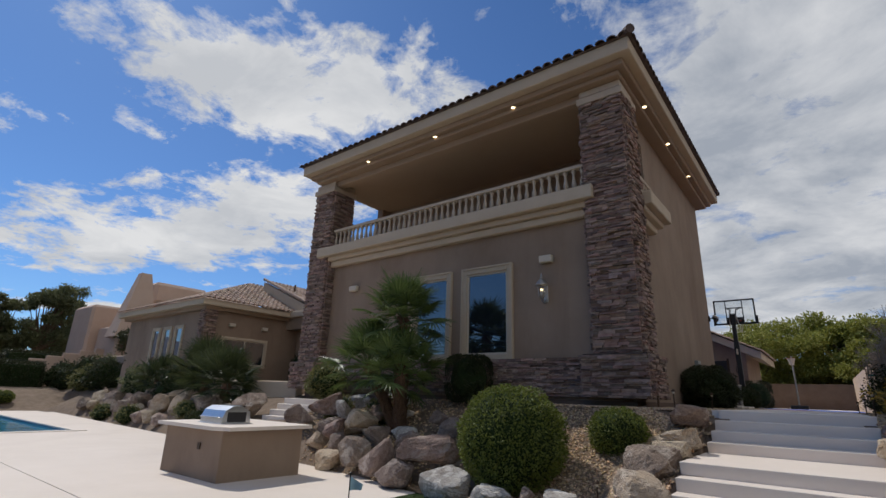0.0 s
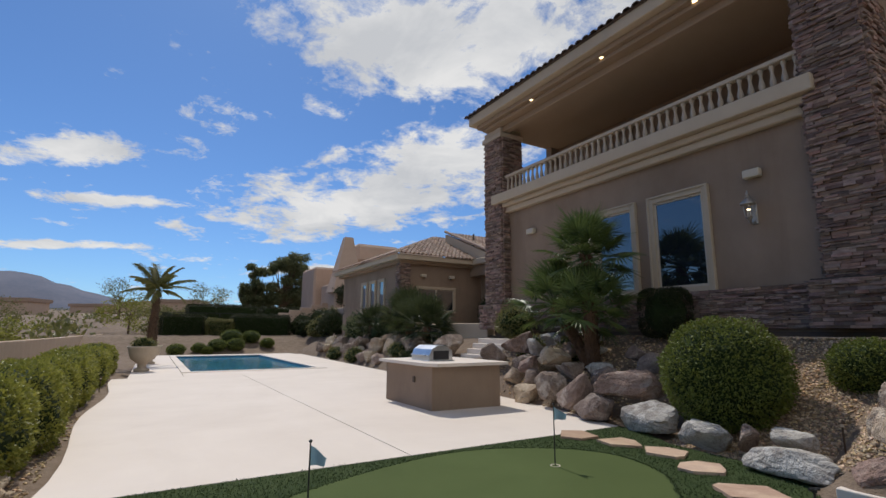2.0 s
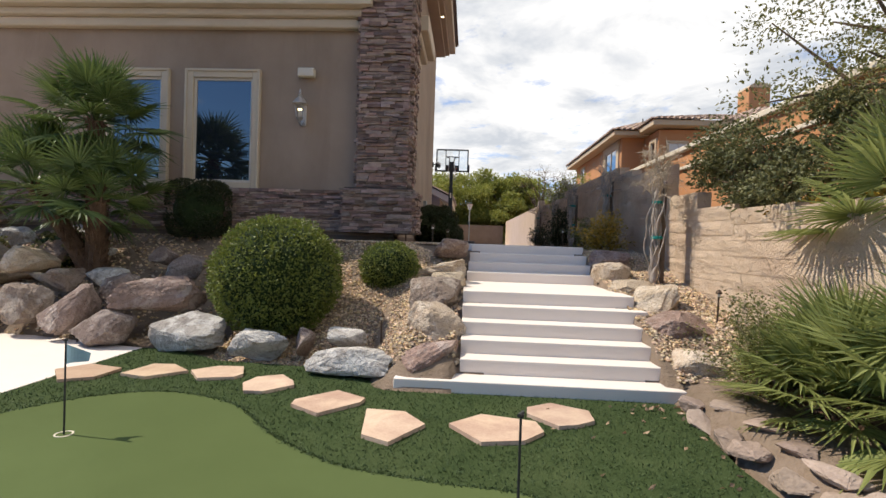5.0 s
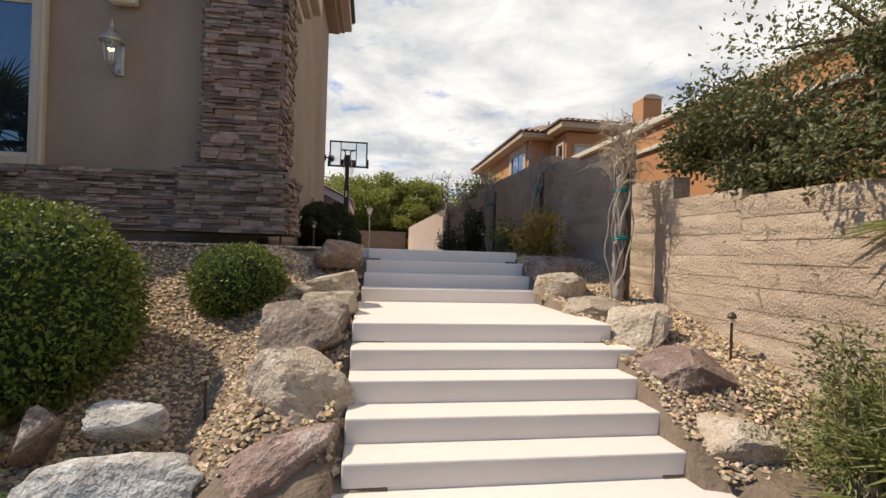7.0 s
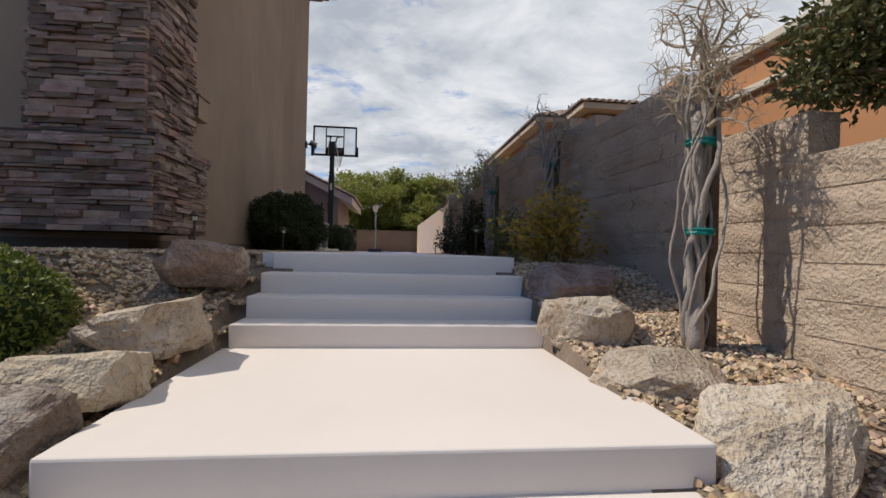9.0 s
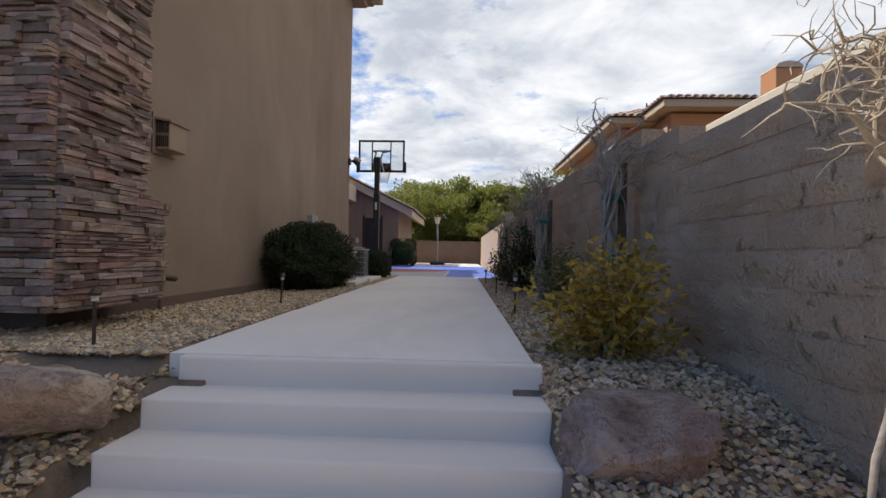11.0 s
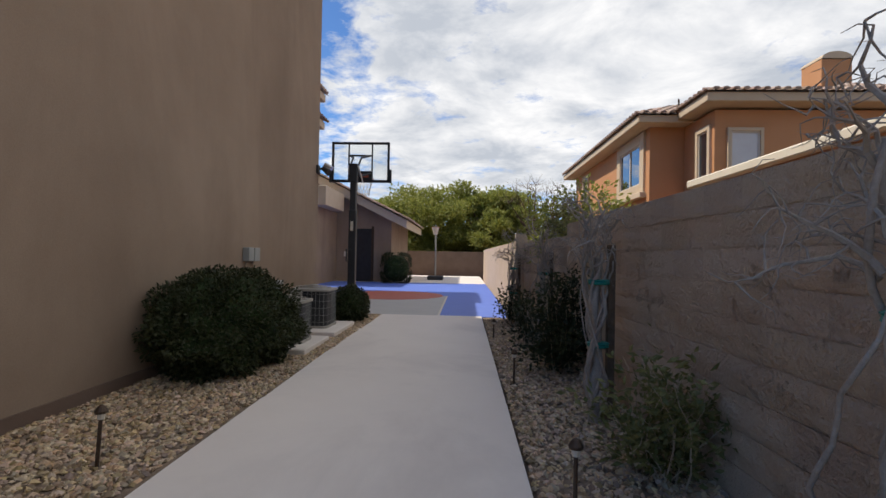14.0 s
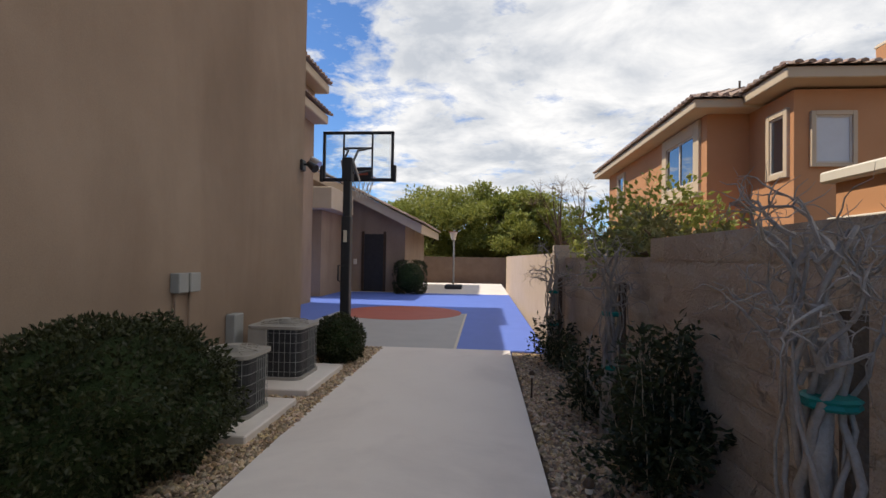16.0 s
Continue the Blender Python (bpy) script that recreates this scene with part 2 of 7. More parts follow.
PEWTER = surf("pewter", (0.35, 0.32, 0.29), (0.5, 0.46, 0.42), 14.0, 0.4, 0.3, 90.0, 0.002, metal=0.6)
STEEL = surf("steel", (0.55, 0.56, 0.57), (0.65, 0.66, 0.67), 6.0, 0.3, 0.1, 120.0, 0.001, metal=0.9)
GREYBOX = surf("grey_enclosure", (0.27, 0.27, 0.25), (0.34, 0.34, 0.32), 5.0, 0.55, 0.1)
AC_CASE = surf("condenser_case", (0.30, 0.275, 0.24), (0.38, 0.35, 0.30), 5.0, 0.5, 0.1)
AC_COIL = surf("condenser_coil", (0.02, 0.02, 0.022), (0.05, 0.05, 0.05), 12.0, 0.5, 0.6, 90.0, 0.006)
CREAM = surf("cream_paint", (0.62, 0.54, 0.42), (0.68, 0.60, 0.47), 4.0, 0.6, 0.1)
POOL_TILE = surf("pool_tile", (0.02, 0.10, 0.20), (0.03, 0.16, 0.30), 12.0, 0.3, 0.2)
BARK = surf("bark", (0.10, 0.065, 0.04), (0.19, 0.13, 0.085), 6.0, 0.95, 0.9, 40.0, 0.02)
HUSK = surf("palm_husk", (0.07, 0.038, 0.022), (0.17, 0.10, 0.058), 9.0, 0.95, 0.9, 50.0, 0.02)
VINE = surf("dry_vine", (0.22, 0.18, 0.145), (0.46, 0.39, 0.325), 6.0, 0.9, 0.7, 60.0, 0.008)
TWIG = surf("dry_twig", (0.40, 0.31, 0.21), (0.56, 0.45, 0.32), 6.0, 0.9, 0.2)
TAPE = surf("green_tape", (0.0, 0.16, 0.13), (0.01, 0.22, 0.18), 9.0, 0.5, 0.2)
FLAG_CLOTH = surf("flag_cloth", (0.30, 0.42, 0.50), (0.40, 0.52, 0.58), 8.0, 0.8, 0.2)
BOXWOOD = leafy("boxwood_leaf", (0.035, 0.06, 0.01), (0.25, 0.28, 0.055))
DARKLEAF = leafy("dark_leaf", (0.014, 0.02, 0.008), (0.062, 0.068, 0.024))
HEDGELEAF = leafy("hedge_leaf", (0.10, 0.125, 0.02), (0.40, 0.38, 0.075), 0.45, 0.35)
PALMLEAF = leafy("palm_leaf", (0.035, 0.065, 0.017), (0.15, 0.2, 0.06), 0.4, 0.22)
# palm leaf darkened: the backlit shade of the bank palms is put into the colour
BACKLIT_PALM = leafy("backlit_palm_leaf", (0.018, 0.03, 0.012), (0.085, 0.105, 0.038), 0.4, 0.2)
CLIMBLEAF = leafy("climber_leaf", (0.045, 0.058, 0.022), (0.21, 0.20, 0.08))
# palm leaf lightened: sunlight on the fronds by the stairs is put into the colour
SUNPALM = leafy("sunlit_palm_leaf", (0.10, 0.14, 0.035), (0.38, 0.40, 0.14), 0.38, 0.4)
GOLDLEAF = leafy("golden_leaf", (0.05, 0.065, 0.02), (0.66, 0.41, 0.065), 0.45, 0.25)
OLIVELEAF = leafy("olive_leaf", (0.08, 0.10, 0.03), (0.28, 0.25, 0.09))
TREELEAF = leafy("tree_leaf", (0.13, 0.16, 0.03), (0.42, 0.41, 0.09), 0.45, 0.35)
DRYLEAF = leafy("dry_leaf", (0.28, 0.16, 0.09), (0.52, 0.36, 0.24))
PINELEAF = leafy("pine_needles", (0.07, 0.085, 0.04), (0.22, 0.23, 0.11), 0.5, 0.4)
BLOSSOM = leafy("blossom", (0.45, 0.20, 0.22), (0.62, 0.36, 0.36))
LAMP_GLOW = plain("lamp_glow", (1.0, 0.78, 0.45), 0.5, 0, 5.0)
# near-black green: the shade deep in the foliage is put into this colour
SHADE_CORE = surf("leaf_shade_core", (0.012, 0.022, 0.006), (0.03, 0.05, 0.012), 9.0, 0.95, 0.9, 40.0, 0.03)


def water_material():
    m = bpy.data.materials.new("pool_water")
    m.use_nodes = True
    net = Net(m.node_tree)
    b = m.node_tree.nodes["Principled BSDF"]
    pos = net.add("NewGeometry").outputs["Position"]
    c = net.mix(net.noise(pos, 0.6, 3.0), (0.02, 0.20, 0.34, 1), (0.05, 0.30, 0.44, 1))
    m.node_tree.links.new(c, b.inputs["Base Color"])
    b.inputs["Roughness"].default_value = 0.06
    bp = net.add("Bump", {"Height": net.noise(pos, 5.0, 3.0), "Strength": 0.25, "Distance": 0.03})
    m.node_tree.links.new(bp.outputs[0], b.inputs["Normal"])
    return m


WATER = water_material()


# ---------- mesh helpers ----------
def link(name, bm, material, parent=None, smooth=False):
    me = bpy.data.meshes.new(name)
    if smooth:
        for f in bm.faces:
            f.smooth = True
    bm.to_mesh(me)
    bm.free()
    me.materials.append(material)
    ob = new(name, me)
    if parent:
        ob.parent = parent
    return ob


def part(name, bm, material, parent, label="", smooth=False):
    ob = link(name, bm, material, parent, smooth)
    return tagged(ob, label) if label else ob


def thing(name, label, category, group="", kind="", at=(0, 0, 0), turn=0):
    ob = new(name)
    ob.empty_display_size = 0.2
    ob.matrix_basis = pose(*at, 0, 0, turn)
    return tagged(ob, label, category, group, kind)


def box(x0, x1, y0, y1, z0, z1, bevel=0.0, bm=None, seg=1):
    own = bm is None
    b = bmesh.new()
    bmesh.ops.create_cube(b, size=1)
    for v in b.verts:
        v.co = Vector(((x0 + x1) / 2 + v.co.x * (x1 - x0), (y0 + y1) / 2 + v.co.y * (y1 - y0), (z0 + z1) / 2 + v.co.z * (z1 - z0)))
    if bevel:
        bmesh.ops.bevel(b, geom=b.edges[:], offset=bevel, segments=seg, affect="EDGES", profile=0.5)
    if own:
        return b
    return merge(bm, b)


def merge(bm, other, m=None):
    me = bpy.data.meshes.new("tmp")
    if m is not None:
        bmesh.ops.transform(other, matrix=m, verts=other.verts[:])
    other.to_mesh(me)
    other.free()
    bm.from_mesh(me)
    bpy.data.meshes.remove(me)
    return bm


def rod(p, q, r0, r1=None, seg=10, bm=None, caps=True):
    b = bmesh.new()
    p, q = Vector(p), Vector(q)
    d = q - p
    bmesh.ops.create_cone(b, cap_ends=caps, segments=seg, radius1=r0, radius2=r0 if r1 is None else r1, depth=d.length)
    m = Matrix.Translation((p + q) / 2) @ d.to_track_quat("Z", "Y").to_matrix().to_4x4()
    bmesh.ops.transform(b, matrix=m, verts=b.verts[:])
    return b if bm is None else merge(bm, b)


def lathe(profile, seg=14, bm=None, at=(0, 0, 0)):
    b = bm or bmesh.new()
    rings = []
    for r, z in profile:
        rings.append([b.verts.new((at[0] + r * math.cos(2 * math.pi * i / seg), at[1] + r * math.sin(2 * math.pi * i / seg), at[2] + z)) for i in range(seg)])
    for a, c in zip(rings, rings[1:]):
        for i in range(seg):
            b.faces.new((a[i], a[(i + 1) % seg], c[(i + 1) % seg], c[i]))
    b.faces.new(rings[0][::-1])
    b.faces.new(rings[-1])
    return b


def tube(pts, radii, seg=6, bm=None):
    """A bent, tapering tube."""
    b = bm or bmesh.new()
    rings = []
    n = len(pts)
    for i, p in enumerate(pts):
        d = (pts[min(i + 1, n - 1)] - pts[max(i - 1, 0)]).normalized()
        u = d.orthogonal().normalized() if i == 0 else (u - d * u.dot(d)).normalized()
        w = d.cross(u)
        rings.append([b.verts.new(p + (u * math.cos(2 * math.pi * k / seg) + w * math.sin(2 * math.pi * k / seg)) * radii[i]) for k in range(seg)])
    for a, c in zip(rings, rings[1:]):
        for k in range(seg):
            b.faces.new((a[k], a[(k + 1) % seg], c[(k + 1) % seg], c[k]))
    b.faces.new(rings[0][::-1])
    b.faces.new(rings[-1])
    return b


def prism(pts, z0, z1, bevel=0.0):
    """A flat slab with the outline pts, seen from above."""
    b = bmesh.new()
    f = b.faces.new([b.verts.new((x, y, z0)) for x, y in pts])
    r = bmesh.ops.extrude_face_region(b, geom=[f])
    top = [v for v in r["geom"] if isinstance(v, bmesh.types.BMVert)]
    for v in top:
        v.co.z = z1
    bmesh.ops.recalc_face_normals(b, faces=b.faces[:])
    if bevel:
        edges = [e for e in b.edges if e.verts[0].co.z == z1 and e.verts[1].co.z == z1]
        bmesh.ops.bevel(b, geom=edges, offset=bevel, segments=2, affect="EDGES", profile=0.5)
    return b


def smooth_loop(ctrl, n=8):
    """A closed smooth outline through a few corner points."""
    out = []
    k = len(ctrl)
    for i in range(k):
        p0, p1, p2, p3 = (Vector(ctrl[(i + j - 1) % k]) for j in range(4))
        for s in range(n):
            t = s / n
            q = 0.5 * ((2 * p1) + (p2 - p0) * t + (2 * p0 - 5 * p1 + 4 * p2 - p3) * t * t + (3 * p1 - p0 - 3 * p2 + p3) * t ** 3)
            out.append((q.x, q.y))
    return out


def rock(size, seed, sharp=0.5, detail=3):
    """A broken, weathered boulder of that size in x, y, z, centred: a rough block with worn edges."""
    rnd = random.Random(seed)
    b = bmesh.new()
    for k in range(13):
        d = Vector((rnd.uniform(-1, 1), rnd.uniform(-1, 1), rnd.uniform(-1, 1)))
        q = max(abs(c) for c in d)
        d = d / q * rnd.uniform(0.72, 1.0)
        b.verts.new(d * (1 - 0.16 * (d.length - 1)))
    r = bmesh.ops.convex_hull(b, input=b.verts[:])
    bmesh.ops.delete(b, geom=list({v for v in r["geom_interior"] if isinstance(v, bmesh.types.BMVert)}), context="VERTS")
    bmesh.ops.delete(b, geom=[v for v in b.verts if not v.link_faces], context="VERTS")
    for k in range(detail):
        bmesh.ops.subdivide_edges(b, edges=b.edges[:], cuts=1, use_grid_fill=True)
        bmesh.ops.triangulate(b, faces=b.faces[:])
        if k == 1 or (k > 1 and sharp < 0.8):
            bmesh.ops.smooth_vert(b, verts=b.verts[:], factor=0.35, use_axis_x=True, use_axis_y=True, use_axis_z=True)
    off = Vector((rnd.uniform(0, 50), rnd.uniform(0, 50), rnd.uniform(0, 50)))
    # broken faces: whatever stands past a few random planes is cut back to them
    cuts = []
    for k in range(6):
        d = Vector((rnd.gauss(0, 1), rnd.gauss(0, 1), rnd.gauss(0.2, 0.7))).normalized()
        cuts.append((d, rnd.uniform(0.62, 0.86)))
    for v in b.verts:
        p = v.co.copy()
        for d, lim in cuts:
            over = p.dot(d) - lim
            if over > 0:
                p -= d * over * 0.85
        q = p.normalized()
        p *= 1 + 0.09 * noise.noise(q * 1.6 + off) - 0.10 * abs(noise.noise(q * 3.1 + off)) + 0.05 * noise.noise(q * 6.5 + off) + 0.03 * noise.noise(q * 14 + off) - 0.05 * max(0.0, noise.noise(q * 9 + off * 2) - 0.3)
        v.co = p
    ext = [max(abs(v.co[i]) for v in b.verts) for i in range(3)]
    for v in b.verts:
        v.co = Vector(v.co[i] / ext[i] * size[i] / 2 for i in range(3))
    bmesh.ops.recalc_face_normals(b, faces=b.faces[:])
    return b


def leaves(points, ways, length, width, rng, spread=0.5, bend=0.25):
    """A mesh of many single leaves: folded blades at points, roughly along ways."""
    n = len(points)
    d = ways + rng.normal(0, spread, (n, 3))
    d /= np.linalg.norm(d, axis=1)[:, None] + 1e-9
    s = np.cross(d, rng.normal(0, 1, (n, 3)))
    s /= np.linalg.norm(s, axis=1)[:, None] + 1e-9
    u = np.cross(d, s)
    L = (length * rng.uniform(0.6, 1.3, n))[:, None]
    W = (width * rng.uniform(0.7, 1.2, n))[:, None]
    a = points
    tip = a + d * L - u * L * bend
    mid = a + d * L * 0.5 + u * L * 0.06
    v = np.stack([a, mid + s * W / 2 - u * W * 0.15, tip, mid - s * W / 2 - u * W * 0.15, mid], 1).reshape(-1, 3)
    i = np.arange(n)[:, None] * 5
    f = np.concatenate([i + [0, 1, 4], i + [1, 2, 4], i + [2, 3, 4], i + [3, 0, 4]], 1).reshape(-1, 3)
    return v, f


def from_arrays(name, v, f, material, parent=None, smooth=False):
    me = bpy.data.meshes.new(name)
    me.vertices.add(len(v))
    me.vertices.foreach_set("co", np.ascontiguousarray(v, dtype=np.float32).ravel())
    f = np.ascontiguousarray(f, dtype=np.int32)
    k = f.shape[1]
    me.loops.add(f.size)
    me.loops.foreach_set("vertex_index", f.ravel())
    me.polygons.add(len(f))
    me.polygons.foreach_set("loop_start", np.arange(0, f.size, k, dtype=np.int32))
    me.update(calc_edges=True)
    me.materials.append(material)
    ob = new(name, me)
    if parent:
        ob.parent = parent
    me.polygons.foreach_set("use_smooth", np.full(len(f), bool(smooth)))
    me.update()
    return ob


# ---------- ground: one sheet to the horizon ----------
def lerp_line(x, xs, ys):
    return float(np.interp(x, xs, ys))


def bank_foot(x):
    return lerp_line(x, [-40, -30, -20, -15, -11, -8, -6, -4.6, -2.5], [9.5, 9.6, 8.4, 8.0, 7.6, 7.3, 7.0, 6.5, 6.0])


def stair_ground(y):
    return lerp_line(y, [5.4, 6.3, 7.5, 8.4, 9.7, 10.5], [0.02, 0.54, 0.87, 1.04, 1.42, 1.46])


def ground_z(x, y):
    """Height of the soil: the lawn, the bank under the house, the upper terrace, and the valley beyond."""
    far = math.hypot(x + 5, y - 8)
    if y < -5 or x < -44 or far > 62:
        out = max(0.0, far - 14)
        hill = 52.0 * (1 - math.exp(-out / 700)) * (0.72 + 0.3 * noise.noise((x / 90, y / 90, 3.0)))
        dip = -1.6 * min(1, max(0, (-5 - y) / 8)) if y < -5 else 0
        if y > 8:
            hill += 1.45
        return -0.12 + dip + max(0, hill) * min(1, out / 60) + 0.25 * noise.noise((x / 7, y / 7, 1.0)) * min(1, out / 30)
    bump = 0.025 * noise.noise((x * 1.7, y * 1.7, 0.0))
    if x < -37.2 and -5 < y < 11:
        return -0.12 + 1.35 * min(1, (-37.2 - x) / 4.5) + bump * 2
    if y > 20.38 and -9.3 < x < 1.75:
        return 1.15
    if x > 1.75:
        return lerp_line(y, [3, 5.5, 9, 12], [-0.1, 0.2, 1.2, 1.5])
    if x > 0.45:
        z = stair_ground(y) + bump
        if y < 5.7:
            z = lerp_line(y, [2.6, 3.2, 5.7], [-0.1, 0.16, 0.24]) * min(1, (x - 0.45) / 0.25 + 0.0) - 0.03
        return z
    if (x > 0.28 or x < -1.38) and x > -1.72 and 5.7 < y < 9.7:
        return min(stair_ground(y), step_top(y) - 0.06)
    if x > -1.72:
        return lerp_line(y, [5.5, 6.0, 9.0, 9.6, 10.2], [-0.12, -0.1, 0.5, 1.1, 1.36])
    if x < -5.5 and y < -0.7:
        return -0.06 + bump
    if x > -2.75 and 5.6 < y < 9.7:
        k = min(1, (x + 2.75) / 0.5)
        foot = bank_foot(x)
        t = min(1, max(0, (y - foot) / 2.9))
        low = -0.06 + 1.54 * t ** 1.8 if y > foot else -0.1
        return low * (1 - k) + (stair_ground(y) - 0.06) * k + bump
    foot = bank_foot(x)
    if y <= foot:
        return -0.12
    rise = 2.9 if x > -14 else 2.6
    t = min(1, (y - foot) / rise)
    return -0.06 + (1.54 if x > -14 else 1.5) * t ** lerp_line(x, [-7, -5, -2.7, -2.0], [0.7, 1.7, 1.8, 1.05]) + bump * (1 if t < 1 else 0.3)


def step_top(y):
    return 0.1 if y < 5.94 else min(0.9, 0.12 + 0.156 * (1 + math.floor((y - 5.94) / 0.286))) if y < 8.72 else 0.9 + 0.152 * min(4, 1 + math.floor((y - 8.72) / 0.29))


def build_ground():
    xs = np.unique(np.concatenate([np.linspace(-3000, -80, 28), np.linspace(-80, -16, 65), np.linspace(-16, 3, 115), np.array([-1.74, -1.7, -1.4, -1.36, 0.26, 0.3, 0.44, 0.46, 0.54, 0.57]), np.linspace(3, 60, 40), np.linspace(60, 3000, 28)]))
    ys = np.unique(np.concatenate([np.linspace(-3000, -60, 28), np.linspace(-60, -6, 40), np.linspace(-6, 11, 110), np.linspace(11, 20.3, 20), np.linspace(20.45, 60, 36), np.linspace(60, 3000, 28)]))
    v = np.array([(x, y, ground_z(x, y)) for y in ys for x in xs])
    n = len(xs)
    i, j = np.meshgrid(np.arange(len(ys) - 1), np.arange(n - 1), indexing="ij")
    a = (i * n + j).ravel()
    f = np.stack([a, a + 1, a + n + 1, a + n], 1)
    return tagged(from_arrays("ground", v, f, EARTH, smooth=True), "brown desert soil and slope reaching the hills", "ground", kind="structure")


build_ground()


# ---------- deck, pool, lawn ----------
def build_deck():
    deck = thing("pavement_deck", "pale sandy concrete pool deck with saw-cut joints", "deck", kind="structure")
    part("joint_bed", box(-19.4, -5.88, -0.6, 6.8, -0.2, -0.02), JOINT, deck)
    wave = [(-5.87 - i * 0.9, -0.95 + 0.1 * math.sin(i * 0.75 + 0.4) * (1 if i else 0.2)) for i in range(16)]
    near = [(x, y) for x, y in wave] + [(-19.4, -0.6), (-19.4, 2.93), (-5.87, 2.93)]
    part("slab", prism(near[::-1], -0.15, 0.0, 0.006), DECK, deck)
    part("slab", prism([(-5.87, 2.945), (-5.87, 6.9), (-6.6, 7.05), (-8.4, 7.5), (-11.0, 7.75), (-14.0, 8.0), (-19.4, 8.3), (-19.4, 2.945)], -0.15, 0.0, 0.006), DECK, deck)
    part("slab", prism([(-19.415, -0.6), (-19.415, 1.05), (-36.4, 1.05), (-36.4, -0.5)], -0.15, 0.0, 0.006), DECK, deck)
    part("slab", prism([(-34.9, 1.065), (-34.9, 8.8), (-36.4, 8.8), (-36.4, 1.065)], -0.15, 0.0, 0.006), DECK, deck)
    part("slab", prism([(-21.015, 6.665), (-21.015, 8.4), (-34.885, 9.2), (-34.885, 6.665)][::-1], -0.15, 0.0, 0.006), DECK, deck)
    part("slab", prism([(-19.415, 1.065), (-19.415, 8.3), (-21.0, 8.38), (-21.0, 1.065)], -0.15, 0.0, 0.006), DECK, deck)
    pool = thing("swimming_pool", "rectangular swimming pool of clear blue water", "pool", kind="structure")
    part("basin_wall", box(-34.88, -21.02, 1.06, 6.65, -1.4, -0.75), POOL_TILE, pool)
    part("water", box(-34.55, -21.36, 1.4, 6.3, -0.75, -0.09), WATER, pool)
    for x0, x1, y0, y1 in ((-34.88, -21.02, 1.06, 1.4), (-34.88, -21.02, 6.3, 6.65), (-34.88, -34.55, 1.402, 6.298), (-21.36, -21.02, 1.402, 6.298)):
        part("coping", box(x0, x1, y0, y1, -0.75, 0.025, 0.012), DECK, pool)
    for x0, x1, y0, y1 in ((-34.55, -21.36, 1.4, 1.42), (-34.55, -21.36, 6.28, 6.3), (-34.55, -34.53, 1.42, 6.28)):
        part("waterline_tile", box(x0, x1, y0, y1, -0.5, -0.03), POOL_TILE, pool, "dark blue waterline tiles")


build_deck()
PUTT = [(-4.1, 0.3), (-4.6, 0.62), (-5.1, 1.35), (-5.6, 2.75), (-5.66, 3.85), (-5.15, 4.85), (-4.5, 5.22), (-3.7, 5.0), (-3.07, 4.38), (-2.45, 3.96), (-1.8, 3.8), (-1.0, 3.6), (-0.2, 2.6), (0.0, 0.5), (-0.6, -1.6), (-2.6, -1.4)]
putt_line = smooth_loop(PUTT)


def inside(pts, x, y):
    hit = False
    for (x0, y0), (x1, y1) in zip(pts, pts[1:] + pts[:1]):
        if (y0 > y) != (y1 > y) and x < (x1 - x0) * (y - y0) / (y1 - y0) + x0:
            hit = not hit
    return hit


LAWN = [(-5.86, -4.5), (0.5, -4.5), (0.42, 3.4), (0.36, 4.3), (0.44, 5.0), (0.62, 5.7), (-2.3, 5.75), (-3.3, 6.35), (-4.6, 6.45), (-5.4, 6.9), (-5.86, 6.92)]


def build_lawn():
    lawn = tagged(link("lawn", prism(LAWN, -0.15, -0.004), FRINGE), "dark green artificial turf lawn round the putting green", "lawn", kind="structure")
    green = tagged(link("putting_green", prism(putt_line, -0.003, 0.006, 0.004), TURF), "smooth olive-green putting green with a curved edge", "putting green", kind="structure")
    rng = np.random.default_rng(4)
    pts = []
    for x, y in zip(rng.uniform(-5.86, 0.4, 60000), rng.uniform(-0.6, 6.9, 60000)):
        if inside(LAWN, x, y) and not inside(putt_line, x, y):
            pts.append((x, y, -0.006))
    rim = []
    for (x0, y0), (x1, y1) in zip(putt_line, putt_line[1:] + putt_line[:1]):
        for s in np.linspace(0, 1, 50):
            rim.append((x0 + (x1 - x0) * s + rng.normal(0, 0.012), y0 + (y1 - y0) * s + rng.normal(0, 0.012), -0.004))
    p = np.array(pts + rim)
    v, f = leaves(p, np.tile([0, 0, 1.0], (len(p), 1)), 0.024, 0.011, rng, 0.5)
    tagged(from_arrays("turf_blades", v, f, BLADE), "short dark green artificial turf blades", "turf", kind="stuff")


build_lawn()


def irregular(cx, cy, rx, ry, turn, seed):
    rnd = random.Random(seed)
    n = rnd.choice((5, 6, 7))
    out = []
    for i in range(n):
        a = 2 * math.pi * (i + rnd.uniform(-0.36, 0.36)) / n
        k = rnd.uniform(0.8, 1.2)
        x, y = rx * k * math.cos(a), ry * k * math.sin(a)
        out.append((cx + x * math.cos(turn) - y * math.sin(turn), cy + x * math.sin(turn) + y * math.cos(turn)))
    return out


